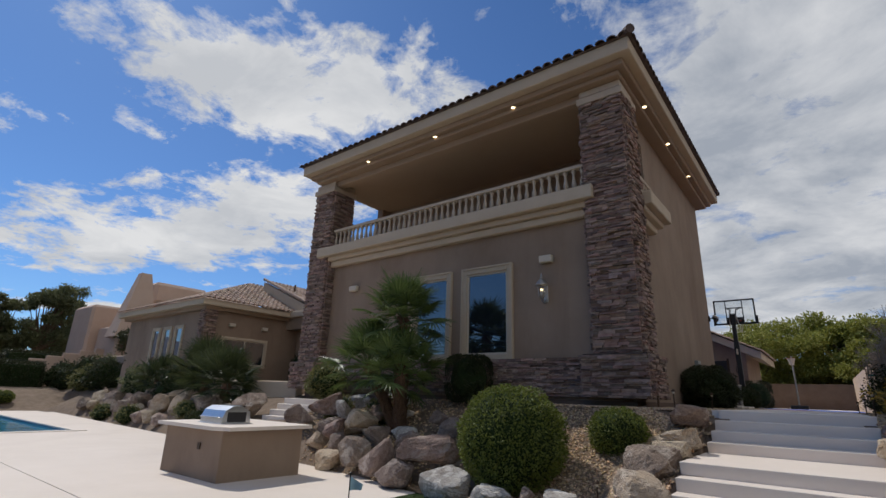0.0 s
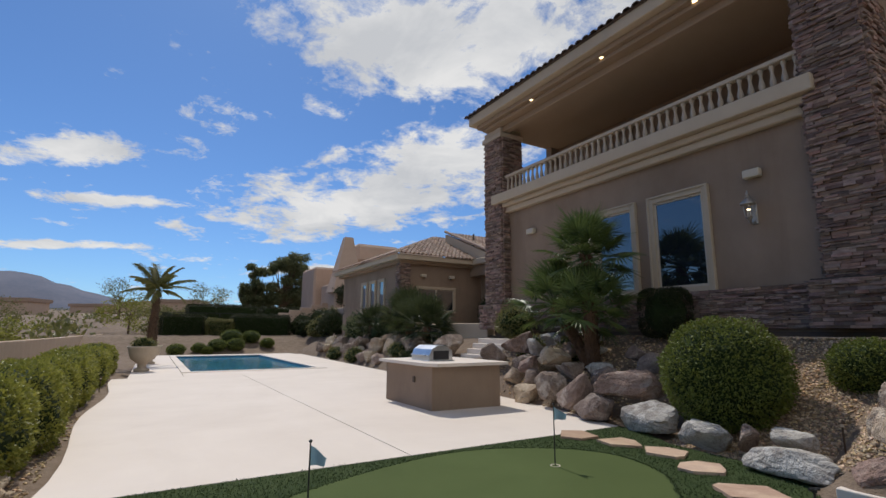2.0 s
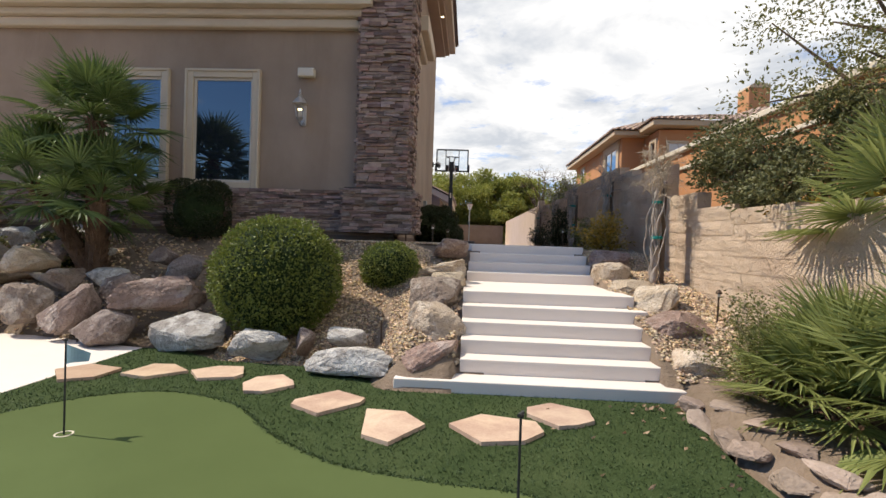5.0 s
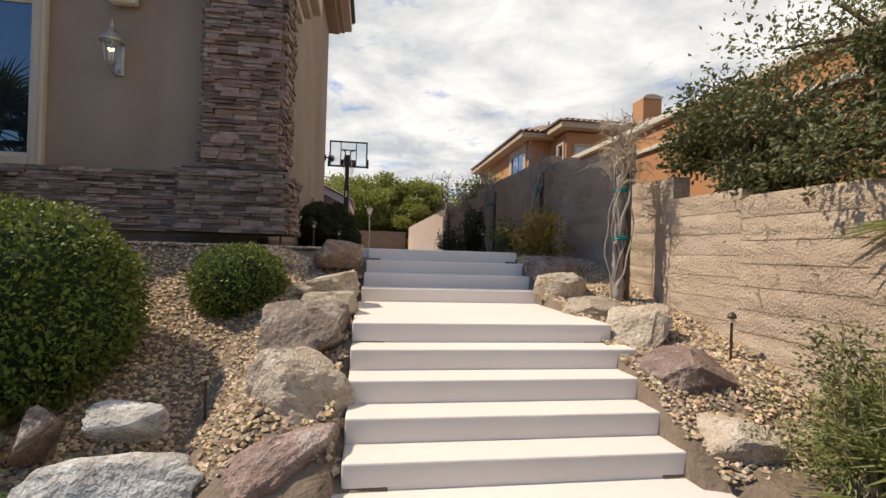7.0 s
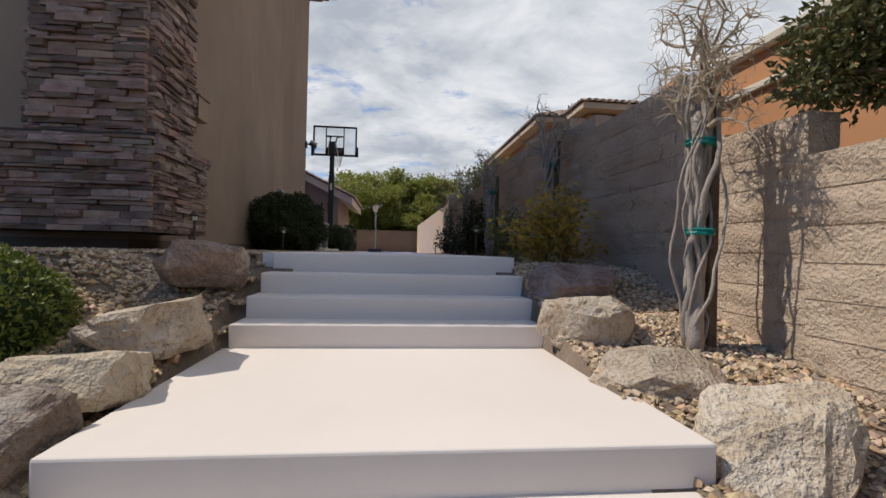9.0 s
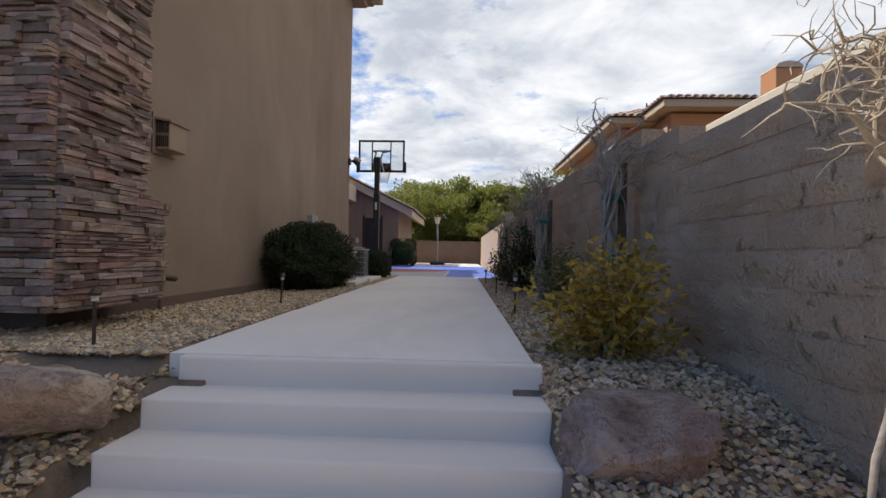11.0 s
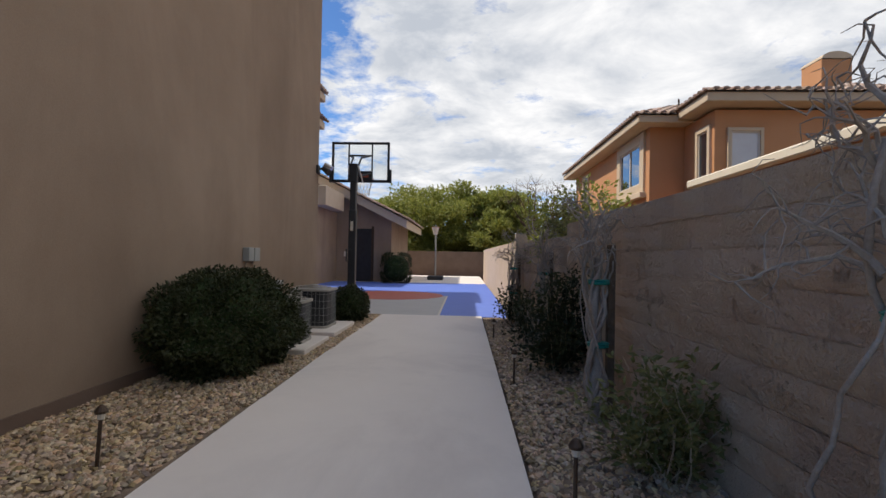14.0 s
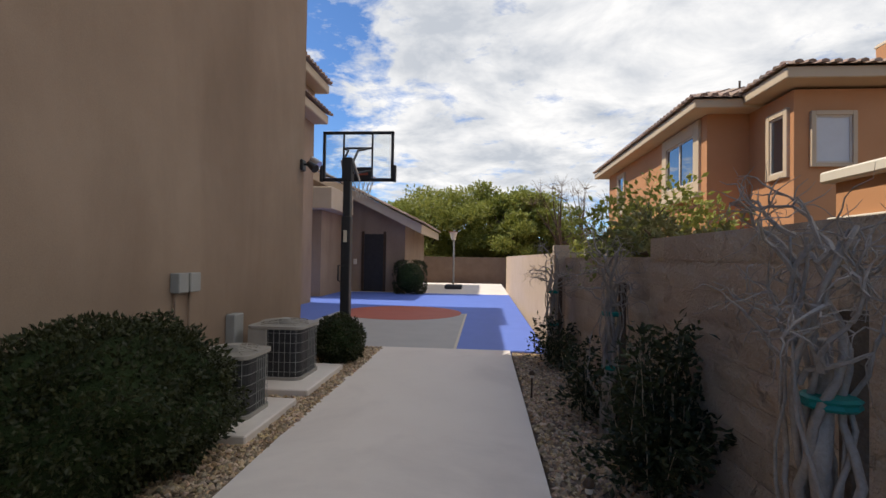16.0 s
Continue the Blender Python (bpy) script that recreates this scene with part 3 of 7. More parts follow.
for k, (x, y, rx, ry, a) in enumerate(((-5.62, 5.68, 0.36, 0.33, 0.5), (-4.95, 5.86, 0.3, 0.28, 0.2), (-4.28, 5.86, 0.3, 0.27, 0.1), (-3.6, 5.6, 0.28, 0.3, -0.4), (-2.87, 5.13, 0.33, 0.31, -0.3),
                                       (-2.2, 4.68, 0.3, 0.38, 0.2), (-1.33, 4.7, 0.42, 0.3, -0.15), (-0.77, 5.12, 0.34, 0.29, -0.2))):
    tagged(link("stepping_stone", prism(irregular(x, y, rx, ry, a, k + 3), -0.1, 0.03, 0.006), FLAG), "irregular flagstone set in the turf" if k < 6 else "pale sandstone flag set in the turf", "stepping stone", "stepping stones in the turf")


def golf_flag(x, y, h, cloth, label):
    t = thing("golf_flag", label, "golf flag", "putting green pins", at=(x, y, 0.006), turn=65)
    part("cup", lathe([(0.058, -0.02), (0.062, 0.004), (0.05, 0.004), (0.048, -0.01)], 20), CREAM, t, "cream cup rim")
    part("pin", rod((0, 0, -0.01), (0, 0, h), 0.0075, 0.006), BLACK, t)
    if cloth:
        b = bmesh.new()
        n = 8
        cols = []
        for i in range(n + 1):
            s = i / n
            yy = 0.02 * math.sin(s * 5)
            top, low = h - 0.02 - 0.05 * s, h - 0.17 - 0.02 * s + 0.03 * s
            cols.append((b.verts.new((0.006 + 0.13 * s, yy - 0.05 * s, top - 0.03 * s)), b.verts.new((0.006 + 0.13 * s * 0.9, yy - 0.05 * s, low))))
        for (a, c), (d, e) in zip(cols, cols[1:]):
            b.faces.new((a, c, e, d))
        bmesh.ops.solidify(b, geom=b.faces[:], thickness=0.002)
        part("pennant", b, FLAG_CLOTH, t, "drooping pale blue cloth")
    part("knob", lathe([(0.004, 0), (0.014, 0.006), (0.014, 0.02), (0.005, 0.026)], 10, at=(0, 0, h)), BLACK, t)
    if not cloth:
        part("handle", rod((-0.028, 0, h + 0.02), (0.028, 0, h + 0.02), 0.009), BLACK, t)
    return t


golf_flag(-4.02, 1.08, 0.69, True, "black golf pin with a pale blue pennant in its cup")
golf_flag(-4.56, 4.18, 0.69, True, "black golf pin with a pale blue pennant in its cup")
golf_flag(-1.35, 2.93, 0.745, False, "short black golf pin with a crossbar handle")


# ---------- stairs, path, court ----------
STEP_Y = [5.64, 5.94, 6.22, 6.51, 6.8, 7.08]
UP_Y = [8.72, 9.01, 9.3, 9.58]


def build_stairs():
    st = thing("stairs", "cream concrete garden stairs with a wide landing", "stairs", kind="structure")
    part("step", box(-2.33, 0.6, STEP_Y[0], STEP_Y[1] + 0.1, -0.1, 0.12, 0.011, seg=2), DECK, st)
    rights = [0, 0.56, 0.6, 0.58, 0.62, 0.54]
    for i in range(1, 6):
        last = 8.8 if i == 5 else STEP_Y[i + 1] + 0.1
        part("step" if i < 5 else "landing", box(-1.66, rights[i], STEP_Y[i], last, 0.12 + 0.156 * (i - 1) - 0.1, 0.12 + 0.156 * i, 0.011, seg=2), DECK, st)
    for i in range(4):
        last = 9.66 if i == 3 else UP_Y[i + 1] + 0.1
        part("step", box(-1.62 + 0.02 * i, 0.46, UP_Y[i], last, 0.9 + 0.152 * i - 0.35, 0.9 + 0.152 * (i + 1), 0.011, seg=2), DECK, st)


build_stairs()


def build_path():
    p = thing("pavement_path", "plain pale concrete side path in long panels", "path", kind="structure")
    part("joint_bed", box(-1.62, 0.38, 9.68, 20.38, 1.2, 1.45), JOINT, p)
    ys = [9.66, 11.85, 14.02, 16.12, 18.25, 20.4]
    for y0, y1 in zip(ys, ys[1:]):
        xl = lambda y: -1.66 - 0.2 * (y - 9.66) / 10.7
        part("panel", prism([(xl(y0), y0 + 0.004), (0.42, y0 + 0.004), (0.42, y1 - 0.004), (xl(y1), y1 - 0.004)], 1.3, 1.508 - 0.003 * (y0 - 9.66), 0.006), PATHC, p)


build_path()


def build_court():
    c = thing("floor_court", "blue sport court with a grey lane and a red circle", "court", kind="structure")
    part("surface", box(-9.0, 1.08, 20.42, 33.6, 1.2, 1.455), COURT_BLUE, c)
    part("lane", box(-4.25, -0.56, 20.43, 25.9, 1.3, 1.459), COURT_GREY, c)
    ring = [(-2.42 + 1.75 * math.cos(2 * math.pi * i / 48), 25.9 + 1.75 * math.sin(2 * math.pi * i / 48)) for i in range(48)]
    part("circle", prism(ring, 1.4, 1.463), COURT_RED, c)
    part("line", box(-0.56, -0.51, 20.43, 25.9, 1.3, 1.461), CREAM, c)
    part("concrete_apron", box(-9.0, 1.08, 33.6, 43.0, 1.2, 1.45), PATHC, c)


build_court()


# ---------- the house ----------
def add_copy(RV, RF, me, m):
    """Appends a moved copy of a small quad mesh to lists of arrays."""
    n = len(me.vertices)
    v = np.empty(n * 3)
    me.vertices.foreach_get("co", v)
    f = np.empty(len(me.loops), dtype=int)
    me.loops.foreach_get("vertex_index", f)
    a = np.array(m)
    RV.append(v.reshape(-1, 3) @ a[:3, :3].T + a[:3, 3])
    RF.append(f.reshape(-1, 4) + sum(len(q) for q in RV[:-1]) if len(RV) < 2 else f.reshape(-1, 4) + RF[-1].max() + 1)


def stone_face(parent, seed, faces, singles):
    """Ledger stone in uneven courses over flat faces: (origin, along, out, length, z0, z1). The first ones are single pieces."""
    rnd = random.Random(seed)
    count = 0
    RV, RF = [], []
    kinds = []
    for k in range(8):
        b = box(-0.5, 0.5, -0.5, 0.5, -0.5, 0.5)
        bmesh.ops.subdivide_edges(b, edges=b.edges[:], cuts=1, use_grid_fill=True)
        for v in b.verts:
            q = v.co.copy()
            v.co.x += 0.05 * noise.noise(q * 3 + Vector((k * 7, seed, 0)))
            v.co.y += 0.28 * noise.noise(q * 2.4 + Vector((k * 7, seed, 9)))
            v.co.z += 0.14 * noise.noise(q * 3 + Vector((k * 7, seed, 5)))
        me = bpy.data.meshes.new("ledger_stone")
        b.to_mesh(me)
        b.free()
        me.materials.append(LEDGE)
        kinds.append(me)
    for origin, along, out, length, z0, z1 in faces:
        o, a, n = Vector(origin), Vector(along), Vector(out)
        z = z0
        while z < z1 - 0.01:
            h = min(rnd.choice((0.03, 0.04, 0.05, 0.066)), z1 - z)
            s = -rnd.uniform(0, 0.2)
            while s < length:
                w = rnd.uniform(0.1, 0.4)
                e0, e1 = max(s, 0.0), min(s + w, length)
                s += w
                if e1 - e0 < 0.03:
                    continue
                d = rnd.uniform(0.025, 0.1)
                c = o + a * (e0 + e1) / 2 + n * (d / 2 - 0.01) + Vector((0, 0, z + h / 2))
                m = Matrix.Translation(c) @ Matrix((a, n, Vector((0, 0, 1)))).transposed().to_4x4() @ Matrix.Diagonal((e1 - e0 - 0.006, d, h - 0.006, 1))
                if count < singles:
                    ob = new("ledger_stone", rnd.choice(kinds))
                    ob.parent = parent
                    ob.matrix_basis = m
                    count += 1
                else:
                    add_copy(RV, RF, rnd.choice(kinds), m)
            z += h
    if RV:
        tagged(from_arrays("stonework", np.concatenate(RV), np.concatenate(RF), LEDGE_FAR, parent), kind="stuff")


X = Vector((1, 0, 0))
Y = Vector((0, 1, 0))
XL, XR, YF, YB = -14.0, -3.15, 10.5, 20.0


def wall_with_holes(x0, x1, y0, y1, z0, z1, holes):
    """A wall along x, with openings (x0, x1, z0, z1) through it."""
    b = bmesh.new()
    s = x0
    for hx0, hx1, hz0, hz1 in sorted(holes):
        box(s, hx0, y0, y1, z0, z1, 0, b)
        box(hx0, hx1, y0, y1, z0, hz0, 0, b)
        box(hx0, hx1, y0, y1, hz1, z1, 0, b)
        s = hx1
    box(s, x1, y0, y1, z0, z1, 0, b)
    return b


def house_window(name, x0, x1, z0, z1, y, parent=None):
    """A tall fixed window with a moulded trim on a wall that faces -y."""
    w = thing(name, "tall fixed window with dark reflecting glass and moulded tan trim", "window", kind="structure")
    if parent:
        w.parent = parent
    t = 0.17
    for k, (a, c, p, q) in enumerate(((x0, x0 + t, z0, z1), (x1 - t, x1, z0, z1), (x0 + t, x1 - t, z1 - t, z1), (x0 + t, x1 - t, z0, z0 + t))):
        part("trim", box(a, c, y - 0.06, y + 0.02, p, q, 0.012), TRIM, w)
    o = 0.0
    for a, c, p, q in ((x0 - o, x0 + 0.055, z0 - o, z1 + o), (x1 - 0.055, x1 + o, z0 - o, z1 + o), (x0 + 0.055, x1 - 0.055, z1 - 0.055, z1 + o), (x0 + 0.055, x1 - 0.055, z0 - o, z0 + 0.055)):
        part("trim_edge", box(a, c, y - 0.095, y - 0.055, p, q, 0.012), TRIM, w)
    i0, i1, j0, j1 = x0 + t, x1 - t, z0 + t, z1 - t
    f = 0.05
    for a, c, p, q in ((i0, i0 + f, j0, j1), (i1 - f, i1, j0, j1), (i0 + f, i1 - f, j0, j0 + f), (i0 + f, i1 - f, j1 - f, j1)):
        part("window_frame", box(a, c, y - 0.01, y + 0.05, p, q, 0.006), FRAME, w)
    part("pane", box(i0 + f, i1 - f, y + 0.015, y + 0.025, j0 + f, j1 - f), GLASS, w)
    return w


def build_house():
    wins = [(-9.35, -7.9), (-7.56, -5.97)]
    zt, zb = 4.93, 2.45
    holes = [(a + 0.17, b - 0.17, zb + 0.17, zt - 0.17) for a, b in wins]
    tagged(link("wall_south", wall_with_holes(XL, XR, YF, YF + 0.3, 1.35, 6.0, holes), STUCCO), "tan stucco house wall facing the garden", "wall", kind="structure")
    tagged(link("wall_east", box(XR - 0.3, XR, YF + 0.302, YB, 1.35, 6.0), STUCCO), "tan stucco side wall with weather stains", "wall", kind="structure")
    # upper storey: closed behind the balcony, open at its corner
    up = bmesh.new()
    box(XR - 0.3, XR, 12.75, YB, 6.0, 9.2, 0, up)
    box(XR - 0.3, XR, 11.1, 12.75, 8.45, 9.2, 0, up)
    tagged(link("wall_east_upper", up, STUCCO), "tan stucco upper side wall", "wall", kind="structure")
    tagged(link("wall_balcony", box(XL + 0.3, XR - 0.302, 13.6, 13.9, 6.2, 9.0), STUCCO), "tan stucco wall behind the balcony", "wall", kind="structure")
    tagged(link("wall_west", box(XL, XL + 0.3, YF + 0.302, YB, 1.35, 6.0), STUCCO), "tan stucco wall", "wall", kind="structure")
    tagged(link("wall_west_upper", box(XL, XL + 0.3, 13.2, YB, 6.0, 9.2), STUCCO), "tan stucco upper wall", "wall", kind="structure")
    tagged(link("wall_north", box(XL + 0.302, XR - 0.302, YB - 0.3, YB, 1.35, 9.2), STUCCO), "tan stucco rear wall", "wall", kind="structure")
    tagged(link("wall_footing", box(XL + 0.02, XR + 0.02, YF - 0.02, YB - 0.1, 1.2, 1.6), FOOTING), "dark painted footing under the walls", "footing", kind="structure")
    tagged(link("floor_balcony", box(XL + 0.3, XR - 0.3, YF + 0.3, 13.6, 5.9, 6.2), TRIM), "balcony floor slab", "floor", kind="structure")
    tagged(link("floor_ground", box(XL + 0.3, XR - 0.3, YF + 0.3, YB - 0.3, 1.3, 1.645), FOOTING), "dim interior floor", "floor", kind="structure")
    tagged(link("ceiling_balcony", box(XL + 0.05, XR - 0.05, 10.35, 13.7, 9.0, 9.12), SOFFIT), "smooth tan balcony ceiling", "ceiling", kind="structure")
    for k, (a, b) in enumerate(wins):
        house_window("window_%d" % (k + 1), a, b, zb, zt, YF)
    # moulded ledge under the balustrade
    led = thing("balcony_ledge", "moulded cast-stone ledge under the balustrade", "ledge", kind="structure")
    part("cap", box(-13.58, -3.64, 10.02, 10.62, 6.07, 6.4, 0.02), TRIM, led)
    part("moulding", box(-13.35, -3.84, 10.2, 10.5, 5.93, 6.068, 0.025), TRIM, led)
    part("moulding", box(-13.3, -3.88, 10.32, 10.5, 5.74, 5.928, 0.025), TRIM, led)
    part("cap", box(-3.35, -2.62, 11.16, 12.95, 6.07, 6.4, 0.02), TRIM, led)
    part("moulding", box(-3.15, -2.78, 11.17, 12.8, 5.93, 6.068, 0.025), TRIM, led)
    part("moulding", box(-3.15, -2.92, 11.17, 12.68, 5.76, 5.928, 0.025), TRIM, led)
    # balustrade
    bal = thing("balustrade", "cast-stone balustrade of turned balusters with a flat rail", "balustrade")
    prof = [(0.055, 0), (0.055, 0.05), (0.035, 0.07), (0.042, 0.1), (0.064, 0.19), (0.06, 0.25), (0.034, 0.37), (0.03, 0.45), (0.042, 0.48), (0.034, 0.5), (0.055, 0.53), (0.055, 0.58)]
    part("handrail", box(-13.15, -3.86, 10.3, 10.48, 7.0, 7.1, 0.015), CAST, bal)
    part("plinth", box(-13.15, -3.86, 10.31, 10.47, 6.38, 6.42, 0.006), CAST, bal)
    first = part("baluster", lathe(prof, 10), CAST, bal, smooth=True)
    first.location = (-13.02, 10.39, 6.42)
    n = 43
    for i in range(1, n):
        o = new("baluster", first.data)
        o.parent = bal
        o.location = (-13.02 + i * 9.05 / (n - 1), 10.39, 6.42)
    side = thing("balustrade", "short cast-stone side balustrade", "balustrade")
    part("handrail", box(-3.12, -2.98, 11.17, 12.75, 7.0, 7.1, 0.015), CAST, side)
    for i in range(7):
        o = new("baluster", first.data)
        o.parent = side
        o.location = (-3.05, 11.28 + i * 0.215, 6.42)
    # roof: stepped cornice, tile edge, hip
    roof = thing("roof", "hipped clay-tile roof with a deep moulded cornice", "roof", kind="structure")
    x0, x1, y0, y1 = -14.35, -2.42, 9.6, 20.65
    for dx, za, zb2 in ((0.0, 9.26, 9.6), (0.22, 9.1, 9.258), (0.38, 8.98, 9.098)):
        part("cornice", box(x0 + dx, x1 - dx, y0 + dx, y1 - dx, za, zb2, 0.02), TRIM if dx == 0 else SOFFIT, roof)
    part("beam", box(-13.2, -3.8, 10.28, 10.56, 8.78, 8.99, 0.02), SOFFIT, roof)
    b = bmesh.new()
    e = 0.08
    base = [b.verts.new(p) for p in ((x0 - e, y0 - e, 9.6), (x1 + e, y0 - e, 9.6), (x1 + e, y1 + e, 9.6), (x0 - e, y1 + e, 9.6))]
    r0, r1 = b.verts.new((-9.0, 15.1, 11.3)), b.verts.new((-7.8, 15.1, 11.3))
    for f in ((0, 1, r1, r0), (1, 2, r1), (2, 3, r0, r1), (3, 0, r0)):
        b.faces.new([base[i] if isinstance(i, int) else i for i in f])
    b.faces.new(base[::-1])
    part("roof_slope", b, TILE_DARK, roof)
    tile = bmesh.new()
    seg = 8
    prof2 = []
    for s in (0, 1):
        outer = [tile.verts.new((0.115 * math.cos(math.pi * i / seg), s * 0.46, 0.085 * math.sin(math.pi * i / seg) + 0.12 * s)) for i in range(seg + 1)]
        inner = [tile.verts.new((0.09 * math.cos(math.pi * i / seg), s * 0.46, 0.065 * math.sin(math.pi * i / seg) + 0.12 * s - 0.004)) for i in range(seg + 1)]
        prof2.append((outer, inner))
    for i in range(seg):
        (o0, i0), (o1, i1) = prof2
        tile.faces.new((o0[i], o0[i + 1], o1[i + 1], o1[i]))
        tile.faces.new((i0[i + 1], i0[i], i1[i], i1[i + 1]))
        tile.faces.new((o0[i + 1], o0[i], i0[i], i0[i + 1]))
    me = bpy.data.meshes.new("roof_tile")
    tile.to_mesh(me)
    tile.free()
    me.materials.append(TILE_DARK)
    k = 0
    xx = x0 - 0.02
    while xx < x1 + 0.1:
        o = new("roof_tile", me)
        o.parent = roof
        o.matrix_basis = pose(xx, y0 - 0.12, 9.6)
        xx += 0.27
    yy = y0 + 0.15
    while yy < y1 + 0.1:
        o = new("roof_tile", me)
        o.parent = roof
        o.matrix_basis = pose(x1 + 0.12, yy, 9.6, 0, 0, 90)
        yy += 0.27
    part("ridge_tile", rod((x1 + 0.1, y0 - 0.1, 9.68), (x1 - 1.0, y0 + 0.95, 9.98), 0.11, 0.11, 10), TILE_DARK, roof)
    for x, y, z in ((-11.2, 9.95, 9.097), (-8.3, 9.95, 9.097), (-5.6, 9.95, 9.097), (-2.75, 11.9, 9.097), (-2.75, 14.3, 9.097), (-2.75, 17.0, 9.097), (-10.5, 11.7, 8.999), (-7.9, 11.7, 8.999), (-5.3, 11.7, 8.999), (-11.6, 11.0, 8.999)):
        dl = thing("downlight", "small round recessed downlight, lit", "downlight", "soffit downlights", at=(x, y, z))
        z0 = -0.022
        part("ring", lathe([(0.085, z0 + 0.02), (0.085, z0 + 0.004), (0.065, z0 + 0.004), (0.062, z0 + 0.02)], 18), CREAM, dl)
        part("bulb", lathe([(0.03, z0 + 0.022), (0.055, z0 + 0.014), (0.03, z0 + 0.008)], 12), LAMP_GLOW, dl, "glowing warm bulb")
    # stone piers
    for name, a0, a1, c0, c1, seed, singles in (("stone_pier", -3.86, -2.86, -4.09, -2.72, 5, 300), ("stone_pier", -14.15, -13.15, -14.35, -13.05, 9, 120)):
        p = thing(name, "tall square pier clad in brown and mauve ledger stone", "stone pier", "house corner piers", kind="structure")
        part("core", box(a0 + 0.02, a1 - 0.02, 10.22, 11.13, 2.5, 8.6), MORTAR, p)
        part("base_core", box(c0 + 0.02, c1 - 0.02, 10.07, 11.2, 1.66, 2.54), MORTAR, p)
        part("cap", box(a0 - 0.06, a1 + 0.06, 10.12, 11.2, 8.58, 8.76, 0.015), CAST, p)
        part("cap", box(a0 + 0.0, a1 + 0.0, 10.18, 11.14, 8.8, 8.97, 0.015), CAST, p)
        part("neck", box(a0 + 0.1, a1 - 0.1, 10.26, 11.06, 8.75, 9.0), STUCCO, p)
        w = a1 - a0
        lo = [((c0, 10.07, 0), X, -Y, c1 - c0, 1.66, 2.52), ((c1, 10.07, 0), Y, X, 1.13, 1.66, 2.52), ((c0, 11.2, 0), -Y, -X, 1.13, 1.66, 2.52)]
        hi = [((a0, 10.22, 0), X, -Y, w, 2.52, 8.58), ((a1, 10.22, 0), Y, X, 0.91, 2.52, 8.58), ((a0, 11.13, 0), -Y, -X, 0.91, 2.52, 8.58)]
        stone_face(p, seed, lo + hi, singles)
    band = thing("stone_wainscot", "low band of ledger stone along the house wall", "stone band", kind="structure")
    part("core", box(-13.05, -4.09, 10.4, 10.5, 1.66, 2.5), MORTAR, band)
    stone_face(band, 14, [((-7.4, 10.41, 0), X, -Y, 3.31, 1.66, 2.5), ((-13.05, 10.41, 0), X, -Y, 5.65, 1.66, 2.5)], 260)


build_house()


# ---------- garden walls ----------
def wall_x(y):
    return lerp_line(y, [5, 9, 12, 20, 36], [1.74, 1.66, 1.56, 1.3, 1.08])


